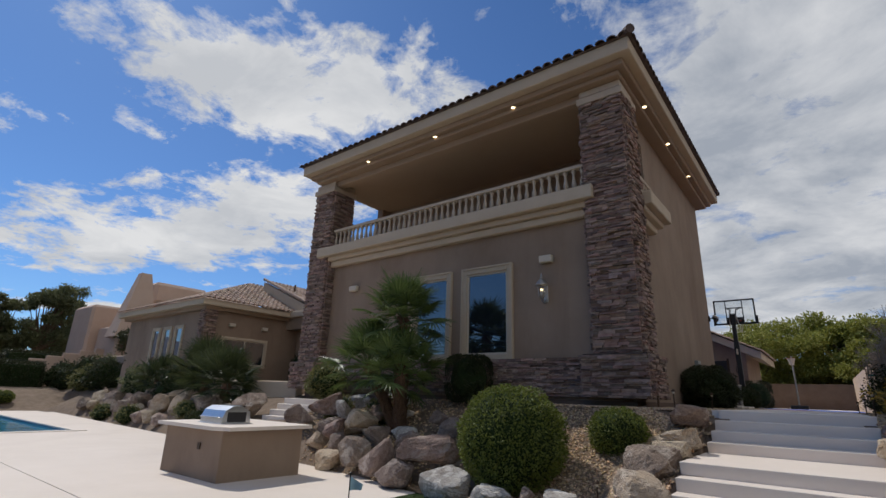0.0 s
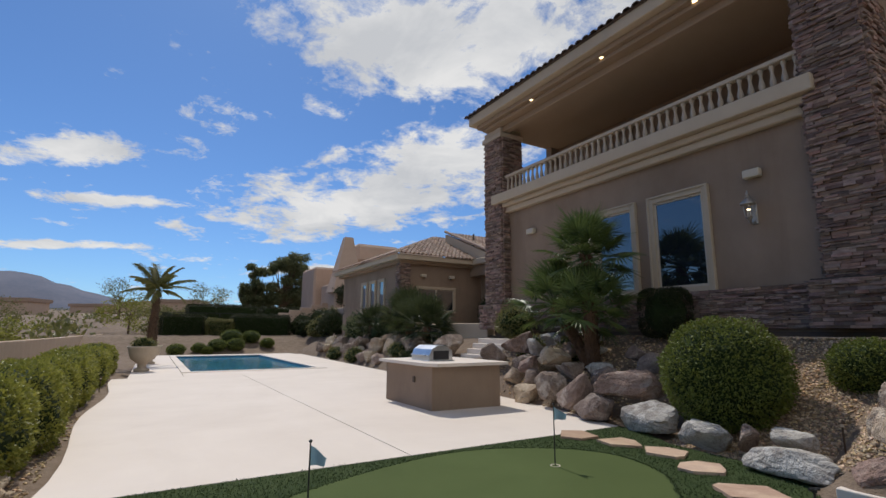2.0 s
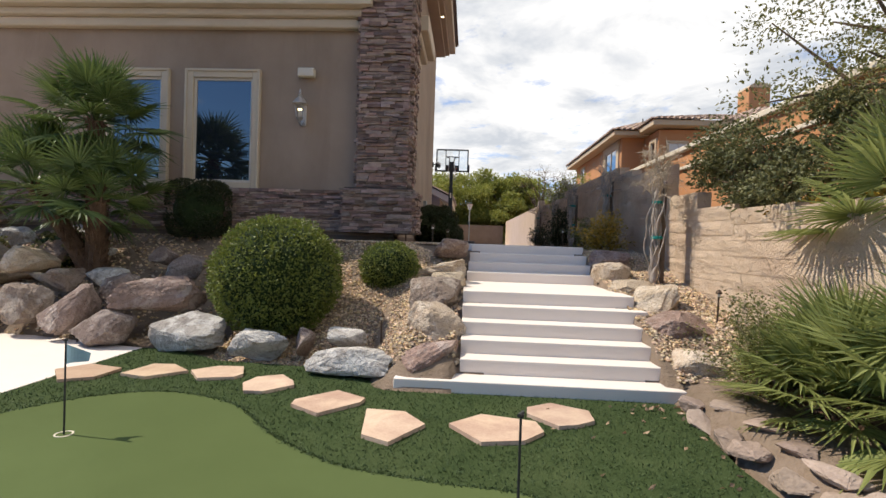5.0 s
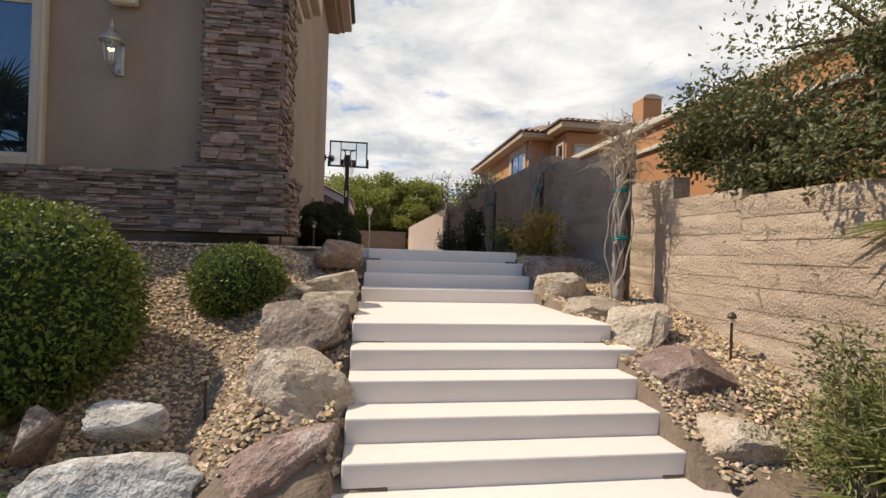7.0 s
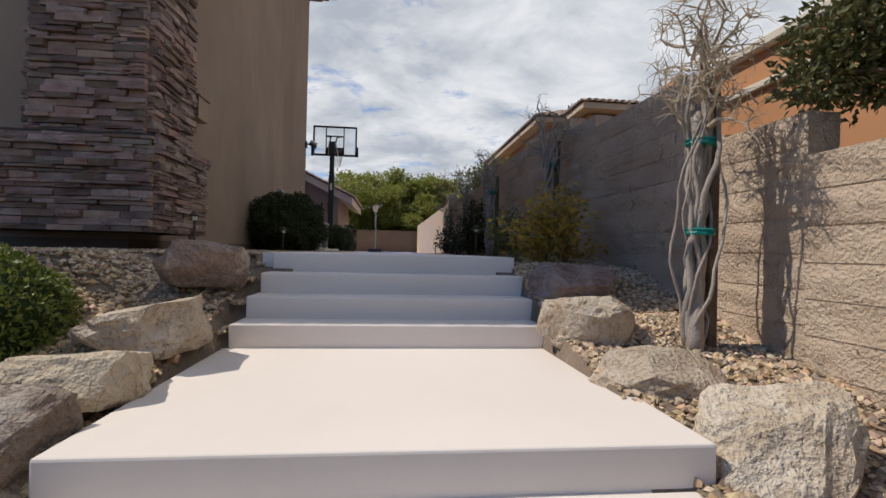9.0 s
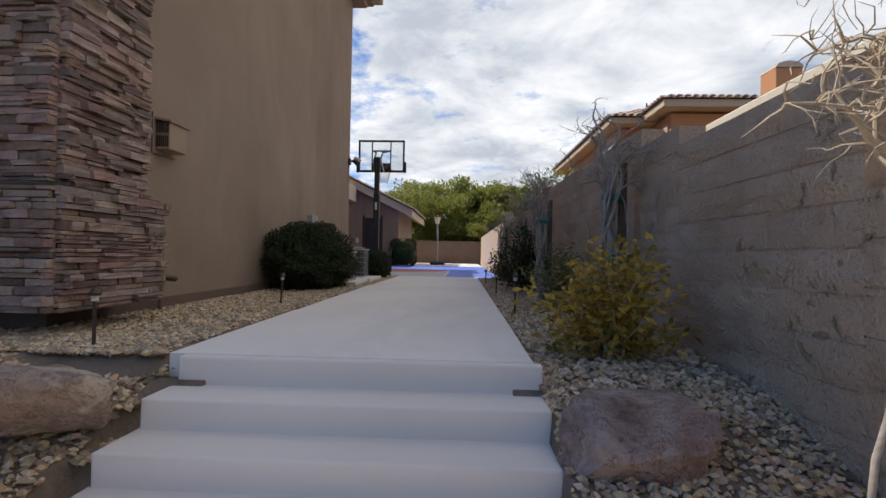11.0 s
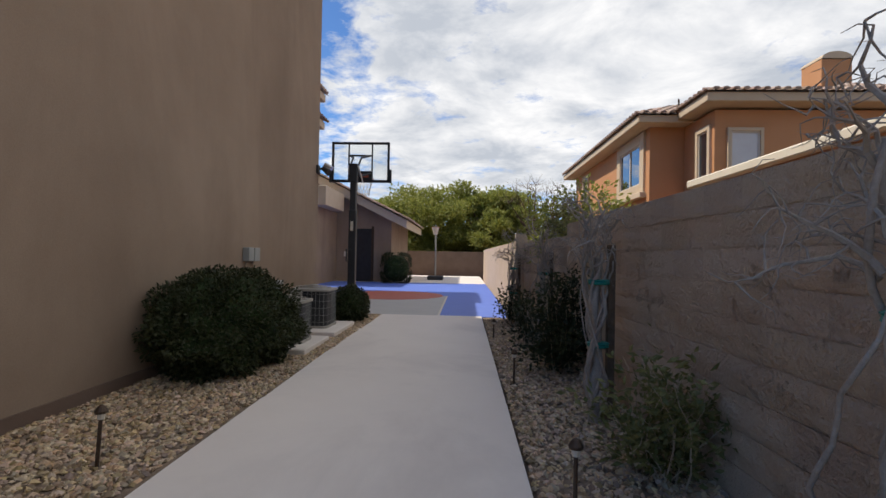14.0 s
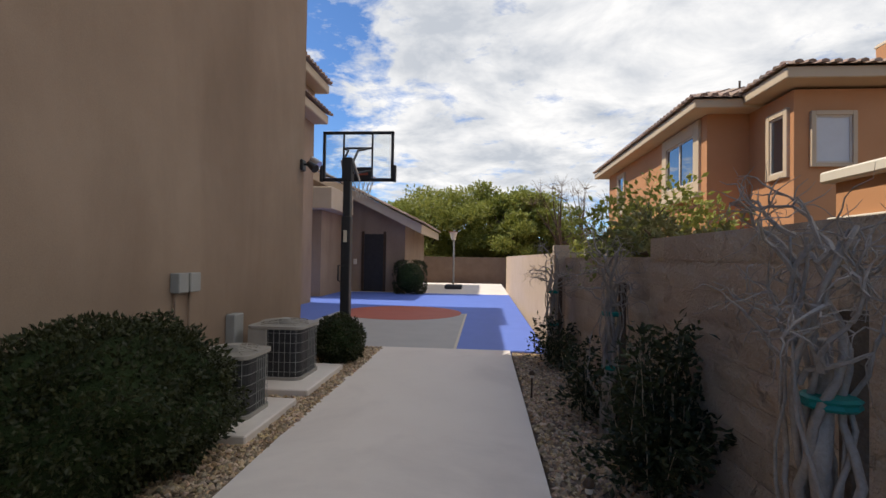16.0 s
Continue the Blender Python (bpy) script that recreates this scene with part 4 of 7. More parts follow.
def build_block_wall():
    wall = thing("wall_garden", "rough tan slump-block garden wall with stepped top", "wall", kind="structure")
    rnd = random.Random(21)
    kinds = []
    for k in range(6):
        b = box(-0.5, 0.5, -0.5, 0.5, -0.5, 0.5)
        bmesh.ops.subdivide_edges(b, edges=b.edges[:], cuts=1, use_grid_fill=True)
        for v in b.verts:
            q = v.co.copy()
            mid = (1 - 4 * q.x * q.x) * (1 - 4 * q.z * q.z)
            v.co.y += (0.025 * noise.noise((q.x * 2 + k * 9, q.z * 2, q.y)) + 0.05) * mid * (1 if q.y > 0 else -1)
            v.co.z += 0.012 * noise.noise((k * 5, 4, q.z)) * (1 - 4 * q.x * q.x)
        me = bpy.data.meshes.new("block")
        b.to_mesh(me)
        b.free()
        me.materials.append(BLOCK)
        kinds.append(me)
    RV, RF = [], []
    core = bmesh.new()
    n = 0
    tops = [(3.4, 5.9, 2.02), (5.9, 7.0, 2.06), (7.0, 7.95, 2.13), (7.95, 8.6, 2.38), (8.6, 9.0, 2.4), (9.0, 10.6, 2.96), (10.6, 11.3, 3.1), (11.3, 16.4, 3.26), (16.4, 20.1, 3.1)]
    for y0, y1, top in tops:
        x0, x1 = wall_x(y0), wall_x(y1)
        base = min(0.3 if y0 < 6 else stair_ground(y0) - 0.1, 1.4)
        ang = math.degrees(math.atan2(y1 - y0, x1 - x0))
        ln = math.hypot(x1 - x0, y1 - y0)
        b = box(0, ln, -0.193, -0.007, base - 0.3, top - 0.02)
        merge(core, b, pose(x0, y0, 0, 0, 0, ang))
        z = top
        row = 0
        while z > base:
            h = 0.2
            s = -(row % 2) * 0.2
            while s < ln:
                e0, e1 = max(s, 0), min(s + 0.4, ln)
                s += 0.4
                if e1 - e0 < 0.05:
                    continue
                m = pose(x0, y0, 0, 0, 0, ang) @ Matrix.Translation(((e0 + e1) / 2, -0.1 + rnd.uniform(-0.001, 0.001), z - h / 2)) @ Matrix.Diagonal((-(e1 - e0 + 0.002), -0.2, h - 0.009, 1))
                if y0 > 7.5 and n < 300:
                    o = new("block", rnd.choice(kinds))
                    o.parent = wall
                    o.matrix_basis = m
                    n += 1
                else:
                    add_copy(RV, RF, rnd.choice(kinds), m)
            z -= h
            row += 1
    part("core", core, BLOCK, wall)
    tagged(from_arrays("blockwork", np.concatenate(RV), np.concatenate(RF), BLOCK, wall), kind="stuff")
    far = thing("wall_court", "pale smooth block wall along the court", "wall", kind="structure")
    b = box(0, math.hypot(0.22, 16.2), -0.2, 0, 1.0, 3.18)
    bmesh.ops.transform(b, matrix=pose(1.3, 20.25, 0, 0, 0, math.degrees(math.atan2(16.2, -0.22))), verts=b.verts[:])
    part("panel", b, BLOCK_FAR, far)
    part("post", box(1.12, 1.36, 20.1, 20.34, 1.2, 3.3, 0.01), BLOCK_FAR, far)
    # block colour taken down to dark brown: the back wall's shade is put in
    SHADED_WALL = surf("shaded_block", (0.17, 0.115, 0.08), (0.23, 0.16, 0.115), 2.0, 0.95, 0.5)
    back = tagged(link("wall_back", box(-9, 1.4, 43.8, 44.0, 1.0, 3.15), SHADED_WALL), "tan block wall behind the court, coloured as in shade", "wall", kind="structure")


build_block_wall()


# ---------- boulders ----------
def boulder(x, y, z, sx, sy, sz, seed, mat=None, turn=None, label=None, sharp=0.6):
    rnd = random.Random(seed * 7 + 1)
    m = mat or BOULDER
    ob = link("boulder", rock((sx, sy, sz), seed, sharp), m)
    ob.matrix_basis = pose(x, y, z, rnd.uniform(-7, 7), rnd.uniform(-7, 7), rnd.uniform(-20, 20) if turn is None else turn)
    words = label or {BOULDER: "grey-brown weathered boulder on the bank", BOULDER_TAN: "sandy tan boulder beside the stairs", BOULDER_PALE: "pale grey boulder at the foot of the bank", BOULDER_RED: "reddish-brown weathered boulder of the rock bank"}[m]
    return tagged(ob, words, "boulder", "garden boulders")


FLAG_KERB = surf("kerb_stone", (0.25, 0.18, 0.135), (0.41, 0.31, 0.24), 4.0, 0.9, 0.7, 24.0, 0.02, vary=0.2)
T, PL, BR, RD = BOULDER_TAN, BOULDER_PALE, BOULDER, BOULDER_RED
for k, r in enumerate((
        # beside the stairs, going up
        (-2.0, 6.0, 0.22, 0.80, 0.56, 0.40, RD), (-1.94, 6.5, 0.54, 0.68, 0.6, 0.56, T), (-2.0, 7.12, 0.82, 0.76, 0.64, 0.50, BR), (-1.88, 7.75, 0.96, 0.64, 0.66, 0.28, T),
        (-1.95, 8.4, 1.16, 0.74, 0.6, 0.36, T), (-1.92, 9.15, 1.38, 0.6, 0.66, 0.36, BR), (0.80, 5.95, 0.24, 0.58, 0.6, 0.5, T), (0.97, 6.52, 0.58, 0.98, 0.68, 0.48, RD), (0.92, 7.25, 0.78, 0.86, 0.64, 0.56, T),
        (0.76, 7.85, 0.95, 0.70, 0.5, 0.26, T), (0.70, 8.4, 1.08, 0.64, 0.55, 0.46, T), (0.80, 9.15, 1.27, 0.76, 0.58, 0.44, RD), (-2.25, 6.35, 0.3, 0.26, 0.3, 0.16, BR),
        # foot of the bank
        (-2.92, 6.02, 0.15, 1.06, 0.6, 0.38, PL), (-3.05, 6.6, 0.32, 0.55, 0.4, 0.28, PL), (-3.6, 6.6, 0.24, 0.36, 0.44, 0.36, BR), (-4.16, 6.55, 0.16, 0.76, 0.5, 0.42, PL), (-5.26, 6.85, 0.30, 1.0, 0.66, 0.62, PL),
        (-6.45, 6.95, 0.26, 0.90, 0.6, 0.54, BR), (-7.1, 7.15, 0.44, 0.72, 0.6, 0.70, BR), (-5.89, 7.35, 0.66, 1.26, 0.66, 0.54, RD), (-6.61, 7.5, 0.68, 0.6, 0.5, 0.5, BR), (-5.97, 8.0, 1.0, 0.66, 0.5, 0.42, BR),
        (-8.0, 7.35, 0.38, 0.78, 0.6, 0.72, BR), (-8.85, 7.4, 0.18, 0.72, 0.5, 0.44, T), (-8.95, 7.8, 0.5, 0.62, 0.5, 0.42, BR), (-8.5, 7.95, 0.95, 0.72, 0.55, 0.6, T), (-9.35, 8.0, 0.8, 0.7, 0.5, 0.44, RD),
        (-7.75, 7.75, 0.78, 0.55, 0.5, 0.4, BR), (-9.7, 8.5, 1.2, 0.6, 0.5, 0.46, PL), (-10.6, 8.7, 1.3, 1.15, 0.7, 0.62, RD), (-8.6, 8.55, 1.15, 0.55, 0.45, 0.42, BR), (-9.9, 7.9, 0.45, 0.7, 0.6, 0.55, T), (-11.3, 8.4, 0.95, 1.0, 0.7, 0.6, BR),
        (-5.2, 8.6, 1.1, 0.5, 0.45, 0.3, BR), (-6.6, 8.5, 1.15, 0.6, 0.5, 0.36, BR),
        (-11.6, 7.9, 0.4, 0.9, 0.6, 0.5, BR), (-14.3, 8.2, 0.5, 1.1, 0.7, 0.8, T), (-14.6, 8.9, 1.1, 1.3, 0.8, 0.8, BR), (-15.6, 8.5, 0.7, 1.2, 0.8, 0.9, T), (-16.0, 8.2, 0.25, 0.9, 0.7, 0.4, BR))):
    boulder(*r[:6], k + 11, r[6])
rnd = random.Random(77)
for k in range(34):
    x = -17.2 - k * 0.47 + rnd.uniform(-0.3, 0.3)
    row = k % 3
    y = bank_foot(x) + 0.35 + row * 0.55 + rnd.uniform(-0.15, 0.15)
    s = rnd.uniform(0.7, 1.25)
    boulder(x, y, ground_z(x, y) + 0.2 * s, s * 1.2, s * 0.85, s * 0.8, 200 + k, rnd.choice((BR, BR, T)), label="weathered boulder in the rock bank beside the pool")
for k in range(16):
    x = -7.4 - 0.3 * k + rnd.uniform(-0.2, 0.2)
    y = bank_foot(x) + 0.9 + 0.75 * (k % 3) + rnd.uniform(-0.2, 0.2)
    s = rnd.uniform(0.38, 0.72)
    if abs(x + 4.27) > 0.9 and abs(x + 7.85) > 0.35:
        boulder(x, y, ground_z(x, y) + 0.12 * s, s * 1.3, s, s * 0.75, 400 + k, rnd.choice((BR, RD, T, PL)), label="small weathered boulder on the bank below the house")
# stacked kerb stones round the planting bed
for k in range(8):
    y = 5.35 - 0.34 * k
    boulder(0.54 - 0.07 * math.sin(k * 0.8), y, 0.06, 0.26, 0.33, 0.15, 300 + k, FLAG_KERB, 4 * math.sin(k), "flat pinkish-tan kerb stone round the planting bed", 0.9)
for k in range(6):
    boulder(0.72, 5.1 - 0.42 * k, 0.16, 0.3, 0.38, 0.12, 330 + k, FLAG_KERB, 6 * math.sin(k * 2), "flat pinkish-tan kerb stone round the planting bed", 0.9)
for k in range(12):
    boulder(-5.98 - 0.24 * (k % 6), -1.12 - 0.05 * (k % 6) - 0.12 * (k // 6), 0.03 + 0.12 * (k // 6), 0.32, 0.26, 0.15, 350 + k, T, label="stacked tan edging stone beside the deck", sharp=0.9)


# ---------- gravel ----------
def gravel(name, areas, per, seed, size):
    """Loose stones over rectangles of the plan (x0, x1, y0, y1)."""
    rng = np.random.default_rng(seed)
    pts = []
    for x0, x1, y0, y1 in areas:
        n = int((x1 - x0) * (y1 - y0) * per)
        for x, y in zip(rng.uniform(x0, x1, n), rng.uniform(y0, y1, n)):
            pts.append((x, y, ground_z(x, y)))
    p = np.array(pts)
    n = len(p)
    base = np.array([(1, 0, 0), (-1, 0, 0), (0, 1, 0), (0, -1, 0), (0, 0, 1), (0, 0, -1), (0.62, 0.62, 0.45), (-0.62, -0.62, 0.45)], float)
    tri = np.array([(0, 6, 4), (6, 2, 4), (2, 1, 4), (1, 7, 4), (7, 3, 4), (3, 0, 4), (0, 2, 6), (1, 3, 7), (0, 5, 2), (2, 5, 1), (1, 5, 3), (3, 5, 0)])
    s = size * rng.uniform(0.5, 1.25, (n, 1))
    v = base[None] * rng.uniform(0.6, 1.15, (n, len(base), 1)) * np.stack([s, s * rng.uniform(0.55, 1, (n, 1)), s * rng.uniform(0.5, 0.85, (n, 1))], 2)
    a = rng.uniform(0, 6.28, n)
    t = rng.normal(0, 0.35, n)
    c, sn, ct, stt = np.cos(a), np.sin(a), np.cos(t), np.sin(t)
    x, y, z = v[..., 0], v[..., 1], v[..., 2]
    y, z = y * ct[:, None] - z * stt[:, None], y * stt[:, None] + z * ct[:, None]
    x, y = x * c[:, None] - y * sn[:, None], x * sn[:, None] + y * c[:, None]
    v = np.stack([x, y, z], 2) + p[:, None, :] + np.array([0, 0, size * 0.25])
    f = tri[None] + (np.arange(n) * len(base))[:, None, None]
    return tagged(from_arrays(name, v.reshape(-1, 3), f.reshape(-1, 3), PEBBLE), "loose tan and brown gravel", "gravel", kind="stuff")


gravel("gravel", [(-3.25, -1.78, 9.7, 20.3), (0.43, 1.6, 9.4, 20.2), (-2.4, -1.62, 7.6, 9.8), (-2.5, -1.68, 5.95, 7.6)], 1300, 1, 0.03)
gravel("gravel", [(-4.9, -2.2, 6.5, 10.4), (0.54, 1.7, 5.7, 8.7), (0.46, 1.7, 8.6, 9.7), (0.455, 0.55, 5.96, 8.7)], 1500, 2, 0.028)
gravel("gravel", [(-13, -4.9, 7.2, 10.3)], 160, 3, 0.035)
gravel("gravel", [(-12, -6, -2.4, -1.0)], 200, 4, 0.03)


# ---------- plants ----------
def shell(n, r, rng, squash=(1, 1, 1), inner=0.86, lump=0.05, seed=0):
    """Points and outward ways on a lumpy ball."""
    d = rng.normal(0, 1, (n, 3))
    d /= np.linalg.norm(d, axis=1)[:, None]
    k = np.array([1 + lump * 2 * noise.noise(Vector(q) * 3 + Vector((seed, 0, 0))) for q in d])[:, None]
    p = d * k * r * rng.uniform(inner, 1.0, (n, 1)) * np.array(squash)
    return p, d


def clipped_bush(name, x, y, z, r, squash, n, leaf, mat, label, seed, lump=0.05, power=2.0):
    """A clipped shrub: short stems, a near-black core for the shade inside, and a coat of single leaves."""
    rng = np.random.default_rng(seed)
    t = thing(name, label, "shrub", "garden shrubs", at=(x, y, z))
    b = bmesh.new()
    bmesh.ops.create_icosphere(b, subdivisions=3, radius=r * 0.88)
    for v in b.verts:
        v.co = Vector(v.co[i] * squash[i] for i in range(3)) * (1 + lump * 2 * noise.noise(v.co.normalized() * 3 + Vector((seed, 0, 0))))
    part("inner_shade_core", b, SHADE_CORE, t)
    p, d = shell(n, r, rng, squash, 0.86, lump, seed)
    if power != 2.0:
        q = p / (r * np.array(squash))
        q = np.sign(q) * np.abs(q) ** (2.0 / power)
        p = q / np.maximum(1e-6, (np.abs(q) ** power).sum(1) ** (1 / power))[:, None] * r * np.array(squash) * rng.uniform(0.9, 1.02, (n, 1))
    v, f = leaves(p, d, leaf, leaf * 0.55, rng, 0.75)
    from_arrays("foliage", v, f, mat, t)
    part("stem", rod((0, 0, -r * squash[2] * 1.05), (0, 0, 0), 0.03, 0.02), BARK, t)
    return t


clipped_bush("boxwood_ball", -4.27, 7.4, 0.96, 0.89, (1, 1, 0.94), 15000, 0.05, BOXWOOD, "large clipped round boxwood in front of the house", 1)
clipped_bush("boxwood_ball", -2.86, 8.4, 1.1, 0.47, (1, 1, 0.86), 5500, 0.042, BOXWOOD, "small clipped round boxwood on the gravel slope", 2)
clipped_bush("clipped_shrub", -6.86, 9.85, 2.02, 0.58, (0.95, 0.6, 0.95), 6500, 0.05, DARKLEAF, "dark clipped shrub against the stone band", 3, 0.05, 4.0)
clipped_bush("side_shrub", -2.62, 15.15, 1.98, 1.02, (0.7, 1.08, 0.6), 15000, 0.05, DARKLEAF, "dark green rounded shrub by the side wall", 4, 0.12)
clipped_bush("side_shrub", -2.2, 19.1, 1.8, 0.42, (0.9, 1.0, 0.9), 3500, 0.05, DARKLEAF, "small dark shrub beside the hoop pole", 5, 0.1)
clipped_bush("yellow_shrub", -11.9, 9.6, 1.85, 0.6, (1.1, 0.8, 0.8), 2600, 0.08, OLIVELEAF, "loose olive-yellow shrub by the house pier", 6, 0.15)
for k, (x, y, r) in enumerate(((-37.4, 1.5, 0.5), (-37.9, 2.9, 0.4), (-38.2, 4.1, 0.55), (-38.3, 5.3, 0.55), (-39.8, 5.2, 0.7), (-40.0, 6.6, 0.6), (-37.6, 3.4, 0.32), (-38.8, 7.6, 0.45))):
    clipped_bush("boxwood_ball", x, y, ground_z(x, y) + r * 0.7, r, (1.15, 1.15, 0.8), 1600, 0.08, BOXWOOD, "small clipped round shrub beyond the pool", 20 + k)


def hedge(x0, x1, y0, y1, z0, z1, n, leaf, mat, label, seed):
    rng = np.random.default_rng(seed)
    t = thing("hedge", label, "hedge")
    # solid box coloured as the shade between the hedge leaves
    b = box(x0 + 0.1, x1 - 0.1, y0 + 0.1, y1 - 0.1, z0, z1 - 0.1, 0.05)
    part("inner_shade_core", b, SHADE_CORE, t)
    face = rng.integers(0, 5, n)
    p = rng.uniform((x0, y0, z0), (x1, y1, z1), (n, 3))
    d = np.zeros((n, 3))
    lump = np.array([0.12 * noise.noise((q[0] * 0.9, q[1] * 0.9, q[2] * 1.3 + seed)) for q in p])
    for k, (ax, val, way) in enumerate(((1, y0, -1), (1, y1, 1), (2, z1, 1), (2, z1, 1), (0, x1, 1))):
        s = face == k
        p[s, ax] = val + lump[s] * 1.5 + rng.normal(0, 0.04, s.sum())
        d[s, ax] = way
    v, f = leaves(p, d, leaf, leaf * 0.5, rng, 0.8)
    from_arrays("foliage", v, f, mat, t)
    return t


for k in range(11):
    x = -7.5 - 1.5 * k
    clipped_bush("hedge_shrub", x, -1.78 + 0.12 * math.sin(k * 1.9), 0.42, 0.8, (1.0, 0.78 + 0.08 * math.sin(k * 2.7), 0.78 + 0.06 * math.sin(k * 1.3)), 7500 if k < 4 else 3500, 0.06 if k < 4 else 0.08, HEDGELEAF, "bright yellow-green clipped hedge shrub along the deck", 40 + k, 0.14, 2.8)
hedge(-44.6, -43, 0.6, 3.5, 1.0, 2.75, 6000, 0.12, DARKLEAF, "dark clipped hedge beyond the pool", 60)
hedge(-44.2, -42.7, 3.8, 5.6, 1.0, 2.4, 4500, 0.12, OLIVELEAF, "olive-green loose hedge shrub beyond the pool", 63)
hedge(-44.6, -43, 5.7, 10.2, 1.0, 2.8, 8000, 0.12, DARKLEAF, "dark clipped hedge beyond the pool", 61)
hedge(-56, -53, 2.9, 9.3, 0, 4.05, 7000, 0.16, DARKLEAF, "tall dark hedge on the upper terrace", 62)
hedge(-55, -52, 9.7, 13.6, 0, 3.95, 5000, 0.16, DARKLEAF, "tall dark hedge on the upper terrace", 64)


def frond_mesh(name, mat, seed, span=210, blades=26, length=0.55, stalk=0.55, feather=False):
    """A palm leaf that points along +x from its stalk's foot."""
    rnd = random.Random(seed)
    b = bmesh.new()
    if feather:
        pts = [Vector((stalk * s * 2.2, 0, 0.5 * s - 1.0 * s * s)) for s in [i / 8 for i in range(9)]]
        tube(pts, [0.018 - 0.0018 * i for i in range(9)], 4, b)
        for i in range(34):
            s = 0.15 + 0.85 * i / 33
            o = Vector((stalk * s * 2.2, 0, 0.5 * s - 1.0 * s * s))
            for side in (-1, 1):
                ln = length * (1 - 0.5 * abs(s - 0.45)) * rnd.uniform(0.85, 1.1)
                d = Vector((0.55, side, -0.35 + rnd.uniform(-0.2, 0.1))).normalized()
                w = Vector((0.03, 0, 0.01))
                b.faces.new([b.verts.new(q) for q in (o - w * 0.5, o + w * 0.5, o + d * ln * 0.6 + w * 0.5, o + d * ln + Vector((0, 0, -0.12)))])
    else:
        tube([Vector((0, 0, 0)), Vector((stalk * 0.5, 0, 0.03)), Vector((stalk, 0, 0.0))], [0.014, 0.011, 0.008], 5, b)
        o = Vector((stalk, 0, 0))
        for i in range(blades):
            a = radians(-span / 2 + span * i / (blades - 1) + rnd.uniform(-2, 2))
            ln = length * (0.72 + 0.28 * math.cos(a * 0.6)) * rnd.uniform(0.88, 1.08)
            d = Vector((math.cos(a), math.sin(a), 0.16 * math.cos(a * 1.2)))
            s = Vector((-math.sin(a), math.cos(a), 0))
            w = 0.026
            droop = rnd.uniform(0.02, 0.1)
            p1, p2, p3 = o + d * ln * 0.1, o + d * ln * 0.55 + Vector((0, 0, 0.01)), o + d * ln - Vector((0, 0, droop))
            fold = Vector((0, 0, 0.009))
            r1 = [b.verts.new(p1 - s * w * 0.5), b.verts.new(p1 - fold), b.verts.new(p1 + s * w * 0.5)]
            r2 = [b.verts.new(p2 - s * w * 0.62), b.verts.new(p2 - fold), b.verts.new(p2 + s * w * 0.62)]
            tip = b.verts.new(p3)
            for j in (0, 1):
                b.faces.new((r1[j], r1[j + 1], r2[j + 1], r2[j]))
                b.faces.new((r2[j], r2[j + 1], tip))
    me = bpy.data.meshes.new(name)
    b.to_mesh(me)
    b.free()
    me.materials.append(mat)
    return me


FRONDS = [frond_mesh("frond", PALMLEAF, k, 225 + 12 * k, 24 + k, 0.54) for k in range(4)]
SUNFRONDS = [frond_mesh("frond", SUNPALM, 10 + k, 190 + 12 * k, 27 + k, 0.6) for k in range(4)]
BACKLIT_FRONDS = [frond_mesh("frond", BACKLIT_PALM, 30 + k, 225 + 12 * k, 26 + k, 0.6) for k in range(3)]
FEATHERS = [frond_mesh("frond", OLIVELEAF, 20 + k, stalk=0.85, length=0.5, feather=True) for k in range(2)]


def crown(t, c, n, scale, meshes, rnd, low=-40, high=85, turn0=0):
    for i in range(n):
        yaw = turn0 + 360 * i * 0.381966 + rnd.uniform(-12, 12)
        up = low + (high - low) * ((i + 0.5) / n) ** 0.85
        o = new("frond", rnd.choice(meshes))
        o.parent = t
        o.matrix_basis = pose(*c, 0, 0, yaw) @ pose(0, 0, 0, rnd.uniform(-25, 25), -up, 0) @ Matrix.Diagonal((scale * rnd.uniform(0.85, 1.1),) * 3 + (1,))


def trunk(t, pts, r0, r1, seed):
    """A palm stem wrapped in old leaf bases."""
    rnd = random.Random(seed)
    b = bmesh.new()
    pts = [Vector(p) for p in pts]
    tube(pts, [r0 + (r1 - r0) * i / (len(pts) - 1) for i in range(len(pts))], 9, b)
    for i in range(len(pts) - 1):
        p, q = pts[i], pts[i + 1]
        r = r0 + (r1 - r0) * i / (len(pts) - 1)
        n = max(10, int((q - p).length * 90))
        for k in range(n):
            c = p.lerp(q, rnd.random())
            a = rnd.uniform(0, 6.28)
            o = Vector((math.cos(a), math.sin(a), 0))
            s = Vector((-math.sin(a), math.cos(a), 0)) * 0.03
            c = c + o * r * 0.9
            tip = c + o * rnd.uniform(0.03, 0.09) + Vector((0, 0, rnd.uniform(0.06, 0.16)))
            vs = [b.verts.new(x) for x in (c - s, c + s, tip, c + o * 0.03)]
            b.faces.new((vs[0], vs[1], vs[2]))
            b.faces.new((vs[1], vs[3], vs[2]))
            b.faces.new((vs[3], vs[0], vs[2]))
    part("trunk", b, HUSK, t, "shaggy brown husk")


def fan_palm(x, y, z, stems, label, seed, meshes, scale=1.0, low=-45):
    rnd = random.Random(seed)
    t = thing("fan_palm", label, "palm", "fan palms", at=(x, y, z))
    for k, (dx, dy, h, r, n, s) in enumerate(stems):
        trunk(t, [(dx * 0.1, dy * 0.1, -0.15), (dx * 0.45, dy * 0.45, h * 0.4), (dx * 0.8, dy * 0.8, h * 0.75), (dx, dy, h)], r, r * 0.75, seed + k)
        crown(t, (dx, dy, h), n, s * scale, meshes, rnd, low, 85, 50 * k)
    return t


